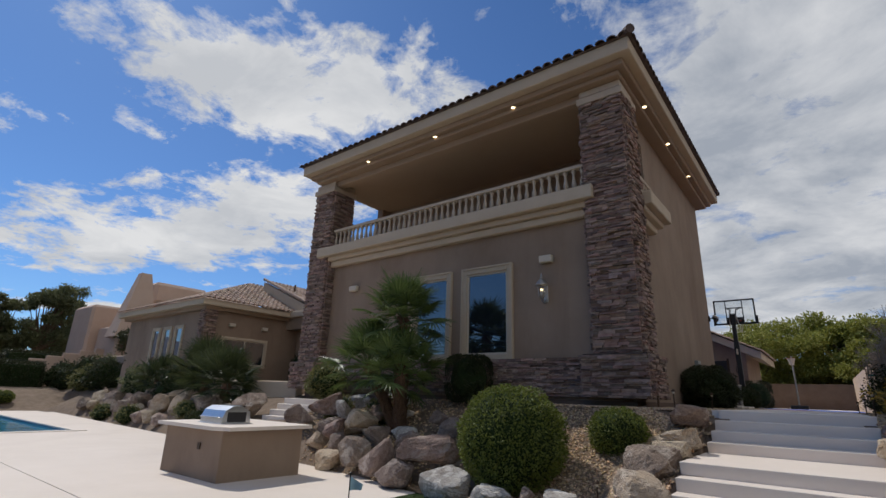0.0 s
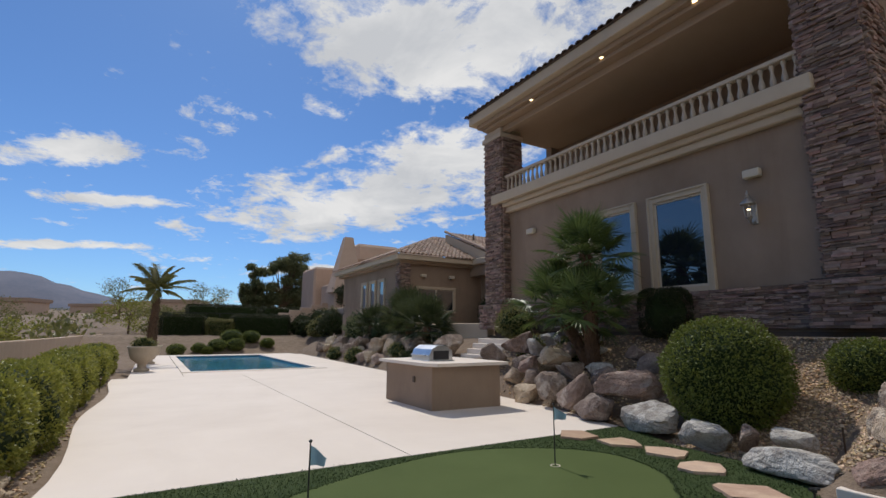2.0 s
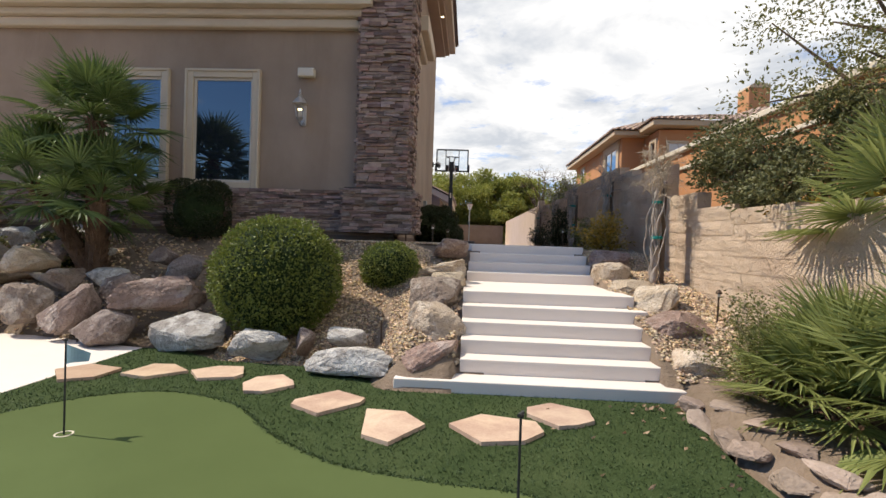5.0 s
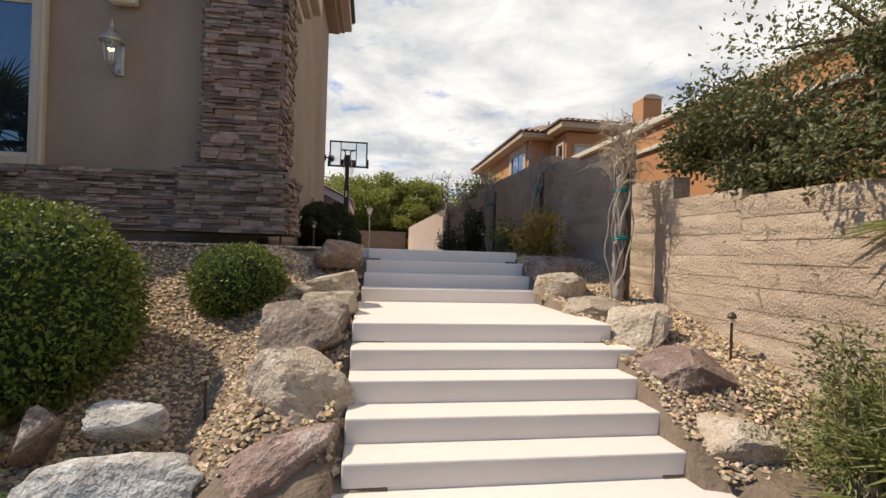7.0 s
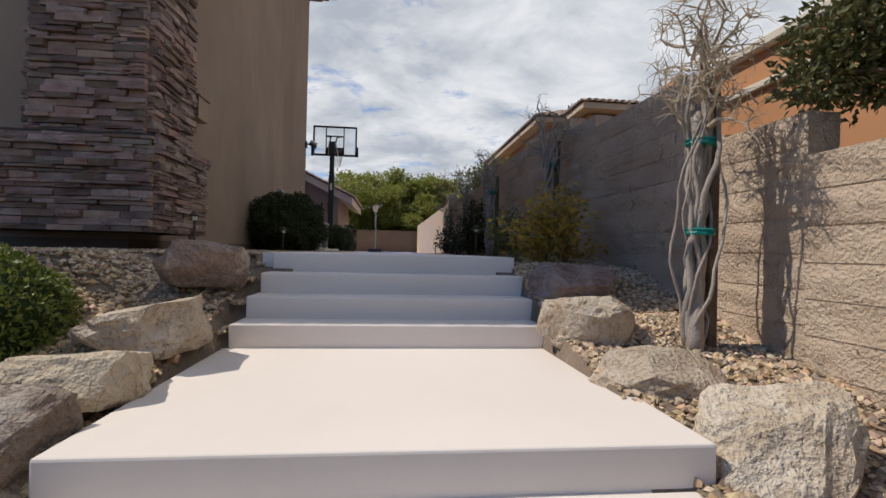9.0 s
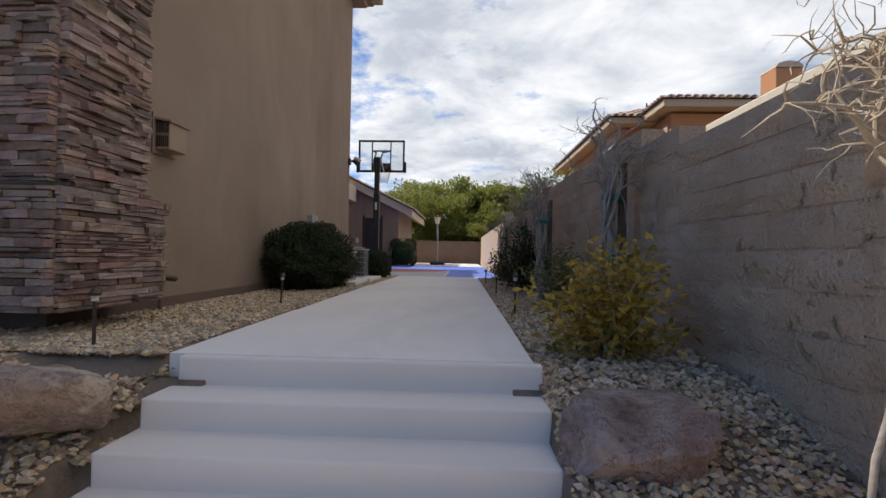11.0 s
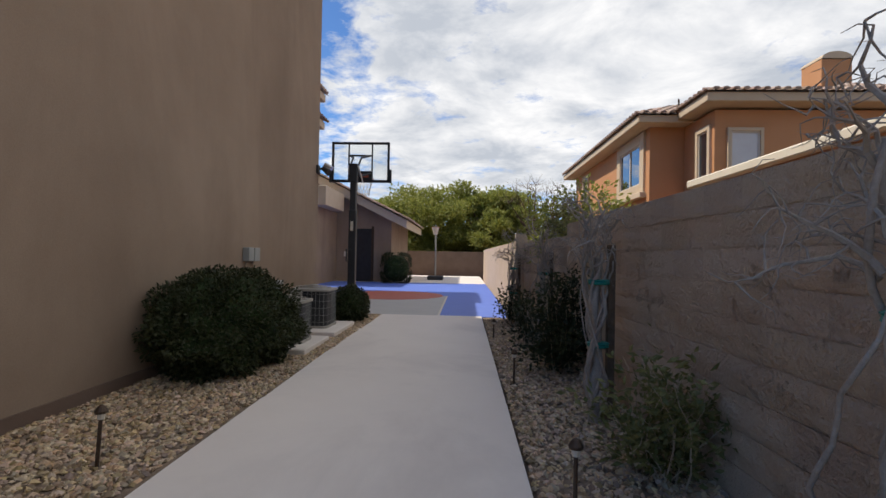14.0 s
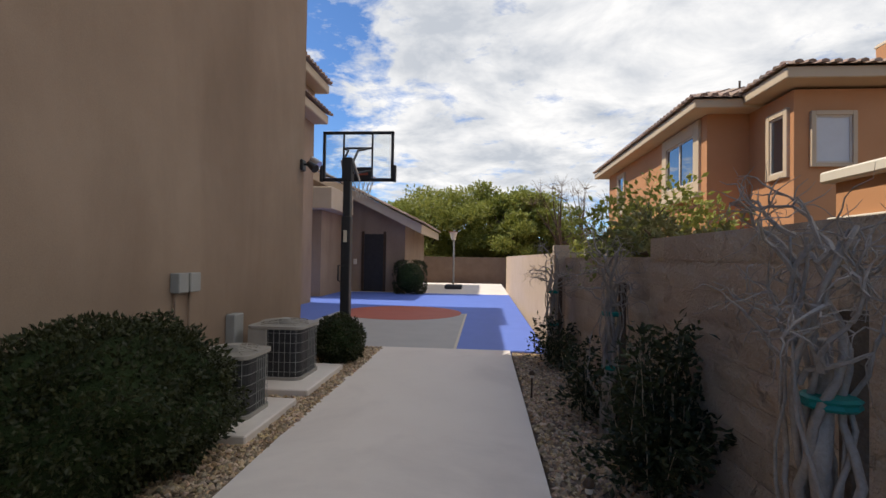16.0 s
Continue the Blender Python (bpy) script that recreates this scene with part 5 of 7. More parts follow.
fan_palm(-7.85, 8.55, 0.92, [(-0.15, 0.1, 2.45, 0.17, 36, 1.2), (-0.95, -0.2, 1.3, 0.14, 30, 1.2), (0.3, -0.35, 1.1, 0.13, 26, 1.1)], "clumping fan palm with shaggy trunks before the windows", 1, FRONDS)
fan_palm(1.45, 4.75, 0.15, [(0, 0, 0.22, 0.15, 44, 0.92), (0.2, -0.75, 0.4, 0.14, 34, 0.98), (-0.1, 0.5, 0.1, 0.12, 22, 0.72)], "low dense fan palm beside the stairs, sunlight in its leaf colour", 2, SUNFRONDS, 1.0, -35)
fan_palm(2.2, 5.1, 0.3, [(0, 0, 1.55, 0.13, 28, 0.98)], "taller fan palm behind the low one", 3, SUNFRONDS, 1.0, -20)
for k, (x, y, s) in enumerate(((-17.3, 9.5, 1.35), (-19.6, 9.9, 1.2), (-21.6, 10.8, 1.6), (-25.6, 10.6, 1.2))):
    fan_palm(x, y, ground_z(x, y), [(0, 0, 0.9, 0.2, 34, s)], "fan palm on the rock bank beside the pool, coloured as backlit", 10 + k, BACKLIT_FRONDS)
rnd = random.Random(5)
for k, (x, y) in enumerate(((-24.0, 11.0), (-28.5, 11.2))):
    clipped_bush("bank_shrub", x, y, 1.6, 1.1, (1.1, 1, 1.0), 1800, 0.16, PINELEAF if k else DARKLEAF, "dark loose shrub on the rock bank", 70 + k, 0.2)
for k, (x, y, r, m) in enumerate(((-18.6, 8.9, 0.45, OLIVELEAF), (-16.8, 8.5, 0.4, DARKLEAF), (-8.6, 8.9, 0.45, OLIVELEAF), (-10.6, 9.1, 0.4, OLIVELEAF), (-24.0, 9.0, 0.5, OLIVELEAF), (-28.0, 9.4, 0.55, OLIVELEAF))):
    clipped_bush("bank_shrub", x, y, ground_z(x, y) + 0.25, r, (1.2, 1, 0.8), 900, 0.08, m, "low grey-green shrub between the boulders", 80 + k, 0.2)


def loose_shrub(x, y, z, rx, h, n, leaf, mat, label, seed, twigs=26):
    """An open shrub: bare twigs with scattered larger leaves."""
    rng = np.random.default_rng(seed)
    rnd = random.Random(seed)
    t = thing("loose_shrub", label, "shrub", "shrubs along the garden wall", at=(x, y, z))
    b = bmesh.new()
    ends, ways = [], []
    for k in range(twigs):
        a = rnd.uniform(0, 6.28)
        p = Vector((rnd.gauss(0, 0.06), rnd.gauss(0, 0.06), 0))
        d = Vector((math.cos(a) * rnd.uniform(0.1, 1), math.sin(a) * rnd.uniform(0.1, 1), rnd.uniform(0.7, 1.3)))
        pts = [p]
        m = 6
        if k % 2:
            d *= 0.8
        for i in range(m):
            d = (d + Vector((rnd.gauss(0, 0.3), rnd.gauss(0, 0.3), rnd.gauss(-0.08, 0.2)))).normalized()
            q = pts[-1] + Vector((d.x * rx * 1.3, d.y * rx * 1.3, d.z * h)) * 0.16
            q.z = max(q.z, 0.03)
            pts.append(q)
            if i > 0:
                for _ in range(max(1, n // (twigs * (m - 1)))):
                    s = rnd.random()
                    c = pts[-2].lerp(pts[-1], s)
                    ends.append(c + Vector((rnd.gauss(0, 0.05), rnd.gauss(0, 0.05), rnd.gauss(0, 0.05))))
                    ways.append((d.x + rnd.gauss(0, 0.4), d.y + rnd.gauss(0, 0.4), 0.2 + rnd.gauss(0, 0.3)))
        tube(pts, [0.006 - 0.0007 * i for i in range(m + 1)], 4, b)
    part("twig_growth", b, TWIG, t, "bare tan twigs")
    v, f = leaves(np.array([tuple(e) for e in ends]), np.array(ways), leaf, leaf * 0.45, rng, 0.5, 0.2)
    from_arrays("foliage", v, f, mat, t)
    return t


loose_shrub(0.98, 10.12, 1.42, 0.40, 0.86, 2400, 0.075, GOLDLEAF, "open shrub with yellow and orange leaves on bare twigs", 1, 44)
loose_shrub(1.25, 12.75, 1.46, 0.36, 0.95, 1500, 0.07, OLIVELEAF, "open olive-green shrub against the wall", 2)
loose_shrub(1.15, 15.4, 1.46, 0.46, 1.35, 3600, 0.075, DARKLEAF, "dense dark green shrub against the wall", 3, 34)
loose_shrub(1.05, 16.9, 1.46, 0.36, 1.0, 1600, 0.07, DARKLEAF, "dark green shrub against the wall", 4)
loose_shrub(1.0, 19.2, 1.46, 0.36, 0.9, 1300, 0.07, DARKLEAF, "dark green shrub at the corner of the court", 5)
loose_shrub(1.15, 5.42, 0.22, 0.55, 1.05, 4200, 0.04, OLIVELEAF, "fine-leaved yellowing shrub behind the palm", 7, 40)


def dry_vine(x, y, z, h, seed, canopy=1.0, leafless=True):
    """A bare climbing vine: twisted stems round a stake, and a tangle of twigs on top."""
    rnd = random.Random(seed)
    t = thing("dry_vine", "bare twisted grey vine tied to a stake by the wall", "vine", "bare vines along the garden wall", at=(x, y, z))
    part("stake", box(0.1, 0.16, 0.02, 0.08, -0.2, h * 0.8, 0.004), BARK, t, "weathered wooden stake")
    core = [Vector((0.06 * noise.noise((i * 0.6, seed, 1)), 0.06 * noise.noise((i * 0.6, seed, 8)), h * 0.8 * i / 10 - 0.1)) for i in range(11)]
    part("trunk", tube(core, [0.05 * (1 - 0.05 * i) * (1 + 0.3 * noise.noise((i * 1.7, seed, 3))) for i in range(11)], 8), VINE, t, smooth=True)
    n = 18
    for k in range(12):
        ph, turns, r = rnd.uniform(0, 6.28), rnd.uniform(0.5, 1.3) * rnd.choice((-1, 1)), rnd.uniform(0.025, 0.055)
        bow = rnd.uniform(0.08, 0.2) if k > 8 else 0.0
        lift = rnd.uniform(0.72, 1.0)
        pts = []
        for i in range(n + 1):
            s = i / n
            rr = r * (1 + 0.8 * s) + bow * math.sin(math.pi * s) ** 1.5
            a = ph + turns * 6.28 * s * (0.4 if bow else 1)
            w = Vector((noise.noise((s * 6, k * 3.1, seed)), noise.noise((s * 6, k * 3.1, seed + 40)), 0)) * 0.06
            pts.append(Vector((rr * math.cos(a), rr * math.sin(a), h * lift * s - 0.04)) + w)
        r0 = rnd.uniform(0.013, 0.027) if k < 7 else rnd.uniform(0.007, 0.013)
        part("stem", tube(pts, [r0 * (1 - 0.5 * i / n) * (1 + 0.15 * noise.noise((i * 0.9, k, seed))) for i in range(n + 1)], 7), VINE, t, smooth=True)
    b = bmesh.new()

    def twig(p, d, m, step, r0, curl):
        pts = [p]
        for i in range(m):
            d = (d + Vector((rnd.gauss(0, curl), rnd.gauss(0, curl), rnd.gauss(-0.04, curl)))).normalized()
            pts.append(pts[-1] + d * step * rnd.uniform(0.7, 1.3))
        tube(pts, [r0 * (1 - 0.8 * i / m) for i in range(m + 1)], 5 if r0 > 0.006 else 4, b)
        return pts
    for k in range(int(12 + 10 * canopy)):
        a = rnd.uniform(0, 6.28)
        p = Vector((0.08 * math.cos(a), 0.08 * math.sin(a), h * rnd.uniform(0.66, 0.96)))
        d = Vector((math.cos(a) * 0.8, math.sin(a), rnd.uniform(0.5, 1.8))).normalized()
        limb = twig(p, d, rnd.randint(5, 7), 0.058, rnd.uniform(0.007, 0.014), 0.36)
        for q in limb[2:]:
            for _ in range(2 if canopy < 1.2 else 4):
                e = Vector((rnd.gauss(0, 1), rnd.gauss(0, 1), rnd.gauss(0.25, 0.8))).normalized()
                twig(q, e, rnd.randint(3, 5), 0.042, rnd.uniform(0.0026, 0.005), 0.5)
    part("twig_growth", b, VINE if canopy < 1.2 else TWIG, t, "gnarled bare branches and twigs")
    for zz in (0.34, 0.62):
        part("tape", lathe([(0.078, 0), (0.088, 0.01), (0.083, 0.024), (0.09, 0.034), (0.076, 0.042)], 11, at=(0.02, 0, h * zz)), TAPE, t, "green garden tape")
    return t


dry_vine(1.2, 8.2, 1.03, 1.9, 1, 1.3)
dry_vine(1.28, 11.2, 1.46, 1.85, 2, 0.8)
dry_vine(1.1, 13.75, 1.46, 1.8, 3, 0.8)
dry_vine(1.12, 16.6, 1.46, 1.75, 4, 0.9)
dry_vine(1.0, 19.5, 1.46, 1.75, 5, 0.8)


def leafy_mass(name, x, y, z, size, n, leaf, mat, label, seed, blobs=9, category="climber"):
    """Foliage in uneven clumps with gaps, on branching stems."""
    rng = np.random.default_rng(seed)
    rnd = random.Random(seed)
    t = thing(name, label, category, at=(x, y, z))
    P, D = [], []
    b = bmesh.new()
    for k in range(blobs):
        c = Vector((rnd.uniform(-0.5, 0.5) * size[0], rnd.uniform(-0.5, 0.5) * size[1], rnd.uniform(0.1, 1.0) * size[2]))
        r = min(size) * rnd.uniform(0.22, 0.5)
        p, d = shell(n // blobs, r, rng, (1.2, 1.2, 0.8), 0.45, 0.2, seed + k)
        P.append(p + np.array(c))
        D.append(d)
        mid = c * 0.5 + Vector((rnd.gauss(0, 0.1), rnd.gauss(0, 0.1), 0.1))
        tube([Vector((c.x * 0.2, c.y * 0.35, -0.4)), mid, c], [0.03, 0.02, 0.008], 5, b)
    part("stemwork", b, BARK, t)
    v, f = leaves(np.concatenate(P), np.concatenate(D), leaf, leaf * 0.55, rng, 0.7)
    from_arrays("foliage", v, f, mat, t)
    return t


leafy_mass("climber", 2.2, 7.1, 2.05, (0.9, 2.2, 1.0), 15000, 0.062, CLIMBLEAF, "dense dark-leaved climber hanging over the garden wall", 1, 26)
leafy_mass("climber", 2.5, 5.4, 2.2, (0.8, 1.9, 1.0), 8000, 0.062, CLIMBLEAF, "olive-leaved climber behind the garden wall", 2, 9)
leafy_mass("ground_cover", 2.05, 5.7, 1.9, (0.5, 2.0, 0.25), 900, 0.06, GOLDLEAF, "yellow-green ground cover on top of the wall", 3, 8)
leafy_mass("climber", 2.2, 20.0, 2.6, (1.2, 4.5, 1.2), 6000, 0.1, TREELEAF, "green shrub showing over the garden wall", 4, 14)
leafy_mass("climber", 1.9, 17.0, 2.8, (0.8, 3.0, 0.6), 1600, 0.09, OLIVELEAF, "olive shrub showing over the garden wall", 5, 8)


def tree(x, y, z, h, r, n, leaf, mat, label, seed, blobs=22, base=0.35, lean=(0, 0), bare=False):
    """A tree: tapered trunk, limbs, and a crown of many clumps."""
    rng = np.random.default_rng(seed)
    rnd = random.Random(seed)
    t = thing("tree", label, "tree", "trees round the house", at=(x, y, z))
    top = Vector((lean[0], lean[1], h * 0.62))
    b = bmesh.new()
    tube([Vector((0, 0, -0.3)), top * 0.35 + Vector((0.06, 0, 0)), top * 0.7, top], [h * 0.03, h * 0.024, h * 0.018, h * 0.008], 8, b)
    part("trunk", b, BARK, t, smooth=True)
    limbs = bmesh.new()
    P, D = [], []
    for k in range(blobs):
        a = rnd.uniform(0, 6.28)
        q = rnd.random() ** 0.6
        zz = h * (base + (0.97 - base) * rnd.random())
        wide = math.sin(math.pi * min(1, max(0.1, (zz / h - base * 0.7) / (1.05 - base * 0.7)))) ** 0.6
        c = Vector((lean[0] + r * q * wide * math.cos(a), lean[1] + r * q * wide * math.sin(a), zz))
        s = top * rnd.uniform(0.4, 0.95)
        mid = s.lerp(c, 0.55) + Vector((rnd.gauss(0, 0.1), rnd.gauss(0, 0.1), 0.12)) * r * 0.3
        tube([s, mid, c], [h * 0.01, h * 0.006, h * 0.002], 5, limbs)
        if bare:
            for _ in range(12):
                d = Vector((rnd.gauss(0, 1), rnd.gauss(0, 1), rnd.gauss(0.9, 0.6))).normalized() * r * 0.4
                tube([c, c + d * 0.5 + Vector((0, 0, 0.05)), c + d + Vector((rnd.gauss(0, 0.1), 0, 0.1))], [h * 0.0018, h * 0.0012, h * 0.0005], 3, limbs)
        else:
            p, d = shell(n // blobs, r * rnd.uniform(0.22, 0.4), rng, (1.1, 1.1, 0.75), 0.3, 0.25, seed + k)
            P.append(p + np.array(c))
            D.append(d)
    part("branchwork", limbs, BARK, t)
    if not bare:
        v, f = leaves(np.concatenate(P), np.concatenate(D), leaf, leaf * 0.5, rng, 0.8)
        from_arrays("crown", v, f, mat, t)
    return t


for k, (x, y, h, r) in enumerate(((-4.4, 48, 8.0, 3.4), (-1.2, 50, 8.6, 3.6), (1.6, 47.5, 7.6, 3.0), (4.0, 50, 7.8, 3.2), (-7.0, 51, 7.2, 3.2))):
    tree(x, y, 1.2, h * 0.86, r, 24000, 0.26, TREELEAF, "broad green tree behind the court wall", 30 + k, 44, 0.12)
for k, (x, y) in enumerate(((5.2, 46), (7.2, 49), (9.0, 47))):
    tree(x, y, 1.2, 7.4, 2.4, 0, 0.1, TWIG, "bare leafless tree beyond the wall", 50 + k, 16, 0.35, bare=True)
tree(4.1, 6.0, 1.0, 4.6, 1.9, 9000, 0.06, OLIVELEAF, "fine-leaved tree over the garden wall", 60, 24, 0.45, (-0.6, 0.4))
tree(4.0, 3.6, 0.5, 4.8, 1.9, 8000, 0.06, OLIVELEAF, "fine-leaved tree over the garden wall", 61, 22, 0.45, (-0.6, 0.4))
for k, (x, y, h, r) in enumerate(((-62, 10.9, 10.2, 2.1), (-61, 13.4, 11.2, 2.5), (-63, 15.8, 11.3, 2.3), (-60, 9.6, 7.2, 1.6))):
    tree(x, y, 0.0, h, r, 16000, 0.24, PINELEAF, "dark pine tree in the distance", 70 + k, 26, 0.42)
tree(-42, 17.5, 1.0, 5.0, 2.0, 2500, 0.18, BLOSSOM, "pink blossoming tree near the neighbouring house", 80, 14, 0.4)
for k, (x, y, h, r, m) in enumerate(((-50, 0.5, 3.0, 2.0, OLIVELEAF), (-58, -2, 3.2, 2.6, HEDGELEAF), (-70, 6, 5.0, 3.2, OLIVELEAF), (-46, -9, 2.4, 2.2, HEDGELEAF), (-64, -14, 4, 3, OLIVELEAF), (-40, -12, 2.2, 2.0, OLIVELEAF), (-80, -4, 5, 3.5, OLIVELEAF), (-34, 13.2, 4.2, 1.9, DARKLEAF), (-38, 13.5, 4.0, 1.8, DARKLEAF))):
    tree(x, y, ground_z(x, y), h, r, 1800, 0.22, m, "low desert tree beyond the pool terrace", 90 + k, 14, 0.15)


def brush():
    """Low desert scrub over the valley."""
    rng = np.random.default_rng(9)
    P, D = [], []
    for k in range(900):
        a, dist = rng.uniform(2.2, 3.75), 40 + 330 * rng.random() ** 1.6
        x, y = dist * math.cos(a), dist * math.sin(a)
        if y > -6 and x > -60:
            continue
        r = rng.uniform(0.5, 1.5)
        p, d = shell(26, r, rng, (1.2, 1.2, 0.7), 0.4, 0.2, k)
        P.append(p + np.array((x, y, ground_z(x, y) + 0.3 * r)))
        D.append(d)
    v, f = leaves(np.concatenate(P), np.concatenate(D), 0.7, 0.4, rng, 0.7)
    tagged(from_arrays("desert_scrub", v, f, OLIVELEAF), "low olive desert scrub across the valley", "scrub", kind="stuff")


brush()


# ---------- roofs and buildings beyond ----------
def clear_material():
    m = bpy.data.materials.new("acrylic")
    m.use_nodes = True
    net = Net(m.node_tree)
    g = net.add("BsdfGlossy", {"Color": (1, 1, 1, 1), "Roughness": 0.03})
    tr = net.add("BsdfTransparent", {"Color": (0.93, 0.95, 0.96, 1)})
    mx = net.add("MixShader", {0: 0.06, 1: tr.outputs[0], 2: g.outputs[0]})
    m.node_tree.links.new(mx.outputs[0], m.node_tree.nodes["Material Output"].inputs[0])
    return m


ACRYLIC = clear_material()


def tile_slope(p, along, up, length, run, hip0, hip1, mat, parent, step=0.27):
    """Barrel-tile columns on one roof slope. p: eave corner, along/up: unit ways, run: length up the slope; hips cut the ends."""
    p, a, u = Vector(p), Vector(along).normalized(), Vector(up).normalized()
    n = a.cross(u).normalized()
    if n.z < 0:
        n = -n
    b = bmesh.new()
    q = [p, p + a * length, p + a * (length - (run * hip1)) + u * run, p + a * (run * hip0) + u * run]
    b.faces.new([b.verts.new(x) for x in q])
    k = 0.0
    while k < length:
        top = run
        if hip0:
            top = min(top, k / hip0)
        if hip1:
            top = min(top, (length - k) / hip1)
        s = 0.0
        while s < top - 0.05:
            e = min(s + 0.42, top)
            rows = []
            for t, lift in ((s, 0.03), (e, 0.0)):
                o = p + a * k + u * t + n * lift
                rows.append([b.verts.new(o + a * (0.1 * math.cos(w)) + n * (0.075 * math.sin(w))) for w in (0, 0.8, 1.57, 2.34, 3.14)])
            for i in range(4):
                b.faces.new((rows[0][i], rows[0][i + 1], rows[1][i + 1], rows[1][i]))
            b.faces.new(rows[0])
            s = e
        k += step
    return part("roof_slope", b, mat, parent)


def hip_roof(parent, x0, x1, y0, y1, z, rise, mat, sides="nsew"):
    w = min(x1 - x0, y1 - y0) / 2
    run = math.hypot(w, rise)
    c = w / run
    for s in sides:
        if s == "s":
            tile_slope((x0, y0, z), (1, 0, 0), (0, w, rise), x1 - x0, run, c, c, mat, parent)
        if s == "n":
            tile_slope((x1, y1, z), (-1, 0, 0), (0, -w, rise), x1 - x0, run, c, c, mat, parent)
        if s == "e":
            tile_slope((x1, y0, z), (0, 1, 0), (-w, 0, rise), y1 - y0, run, c, c, mat, parent)
        if s == "w":
            tile_slope((x0, y1, z), (0, -1, 0), (w, 0, rise), y1 - y0, run, c, c, mat, parent)


def flat_window(parent, axis, at, a0, a1, z0, z1, out, trim_mat, lites=1, glass=None, trim=0.14, label=""):
    """A window on a wall: axis 'x' faces along x, 'y' along y; out is +1 or -1."""
    w = new("window")
    w.parent = parent
    if label:
        tagged(w, label)

    def slab(n0, n1, h0, h1, d0, d1, bev=0.0):
        lo, hi = sorted((at + out * d0, at + out * d1))
        return box(lo, hi, n0, n1, h0, h1, bev) if axis == "x" else box(n0, n1, lo, hi, h0, h1, bev)
    for n0, n1, h0, h1 in ((a0, a0 + trim, z0, z1), (a1 - trim, a1, z0, z1), (a0 + trim, a1 - trim, z1 - trim, z1), (a0 + trim, a1 - trim, z0, z0 + trim)):
        part("frame", slab(n0, n1, h0, h1, -0.02, 0.08, 0.008), trim_mat, w)
    i0, i1 = a0 + trim, a1 - trim
    for k in range(lites):
        l0, l1 = i0 + (i1 - i0) * k / lites, i0 + (i1 - i0) * (k + 1) / lites
        part("pane", slab(l0 + 0.03, l1 - 0.03, z0 + trim + 0.03, z1 - trim - 0.03, 0.0, 0.012), glass or GLASS, w)
        for n0, n1, h0, h1 in ((l0, l0 + 0.04, z0 + trim, z1 - trim), (l1 - 0.04, l1, z0 + trim, z1 - trim), (l0 + 0.04, l1 - 0.04, z0 + trim, z0 + trim + 0.04), (l0 + 0.04, l1 - 0.04, z1 - trim - 0.04, z1 - trim)):
            part("sash", slab(n0, n1, h0, h1, 0.0, 0.04), FRAME, w)
    return w


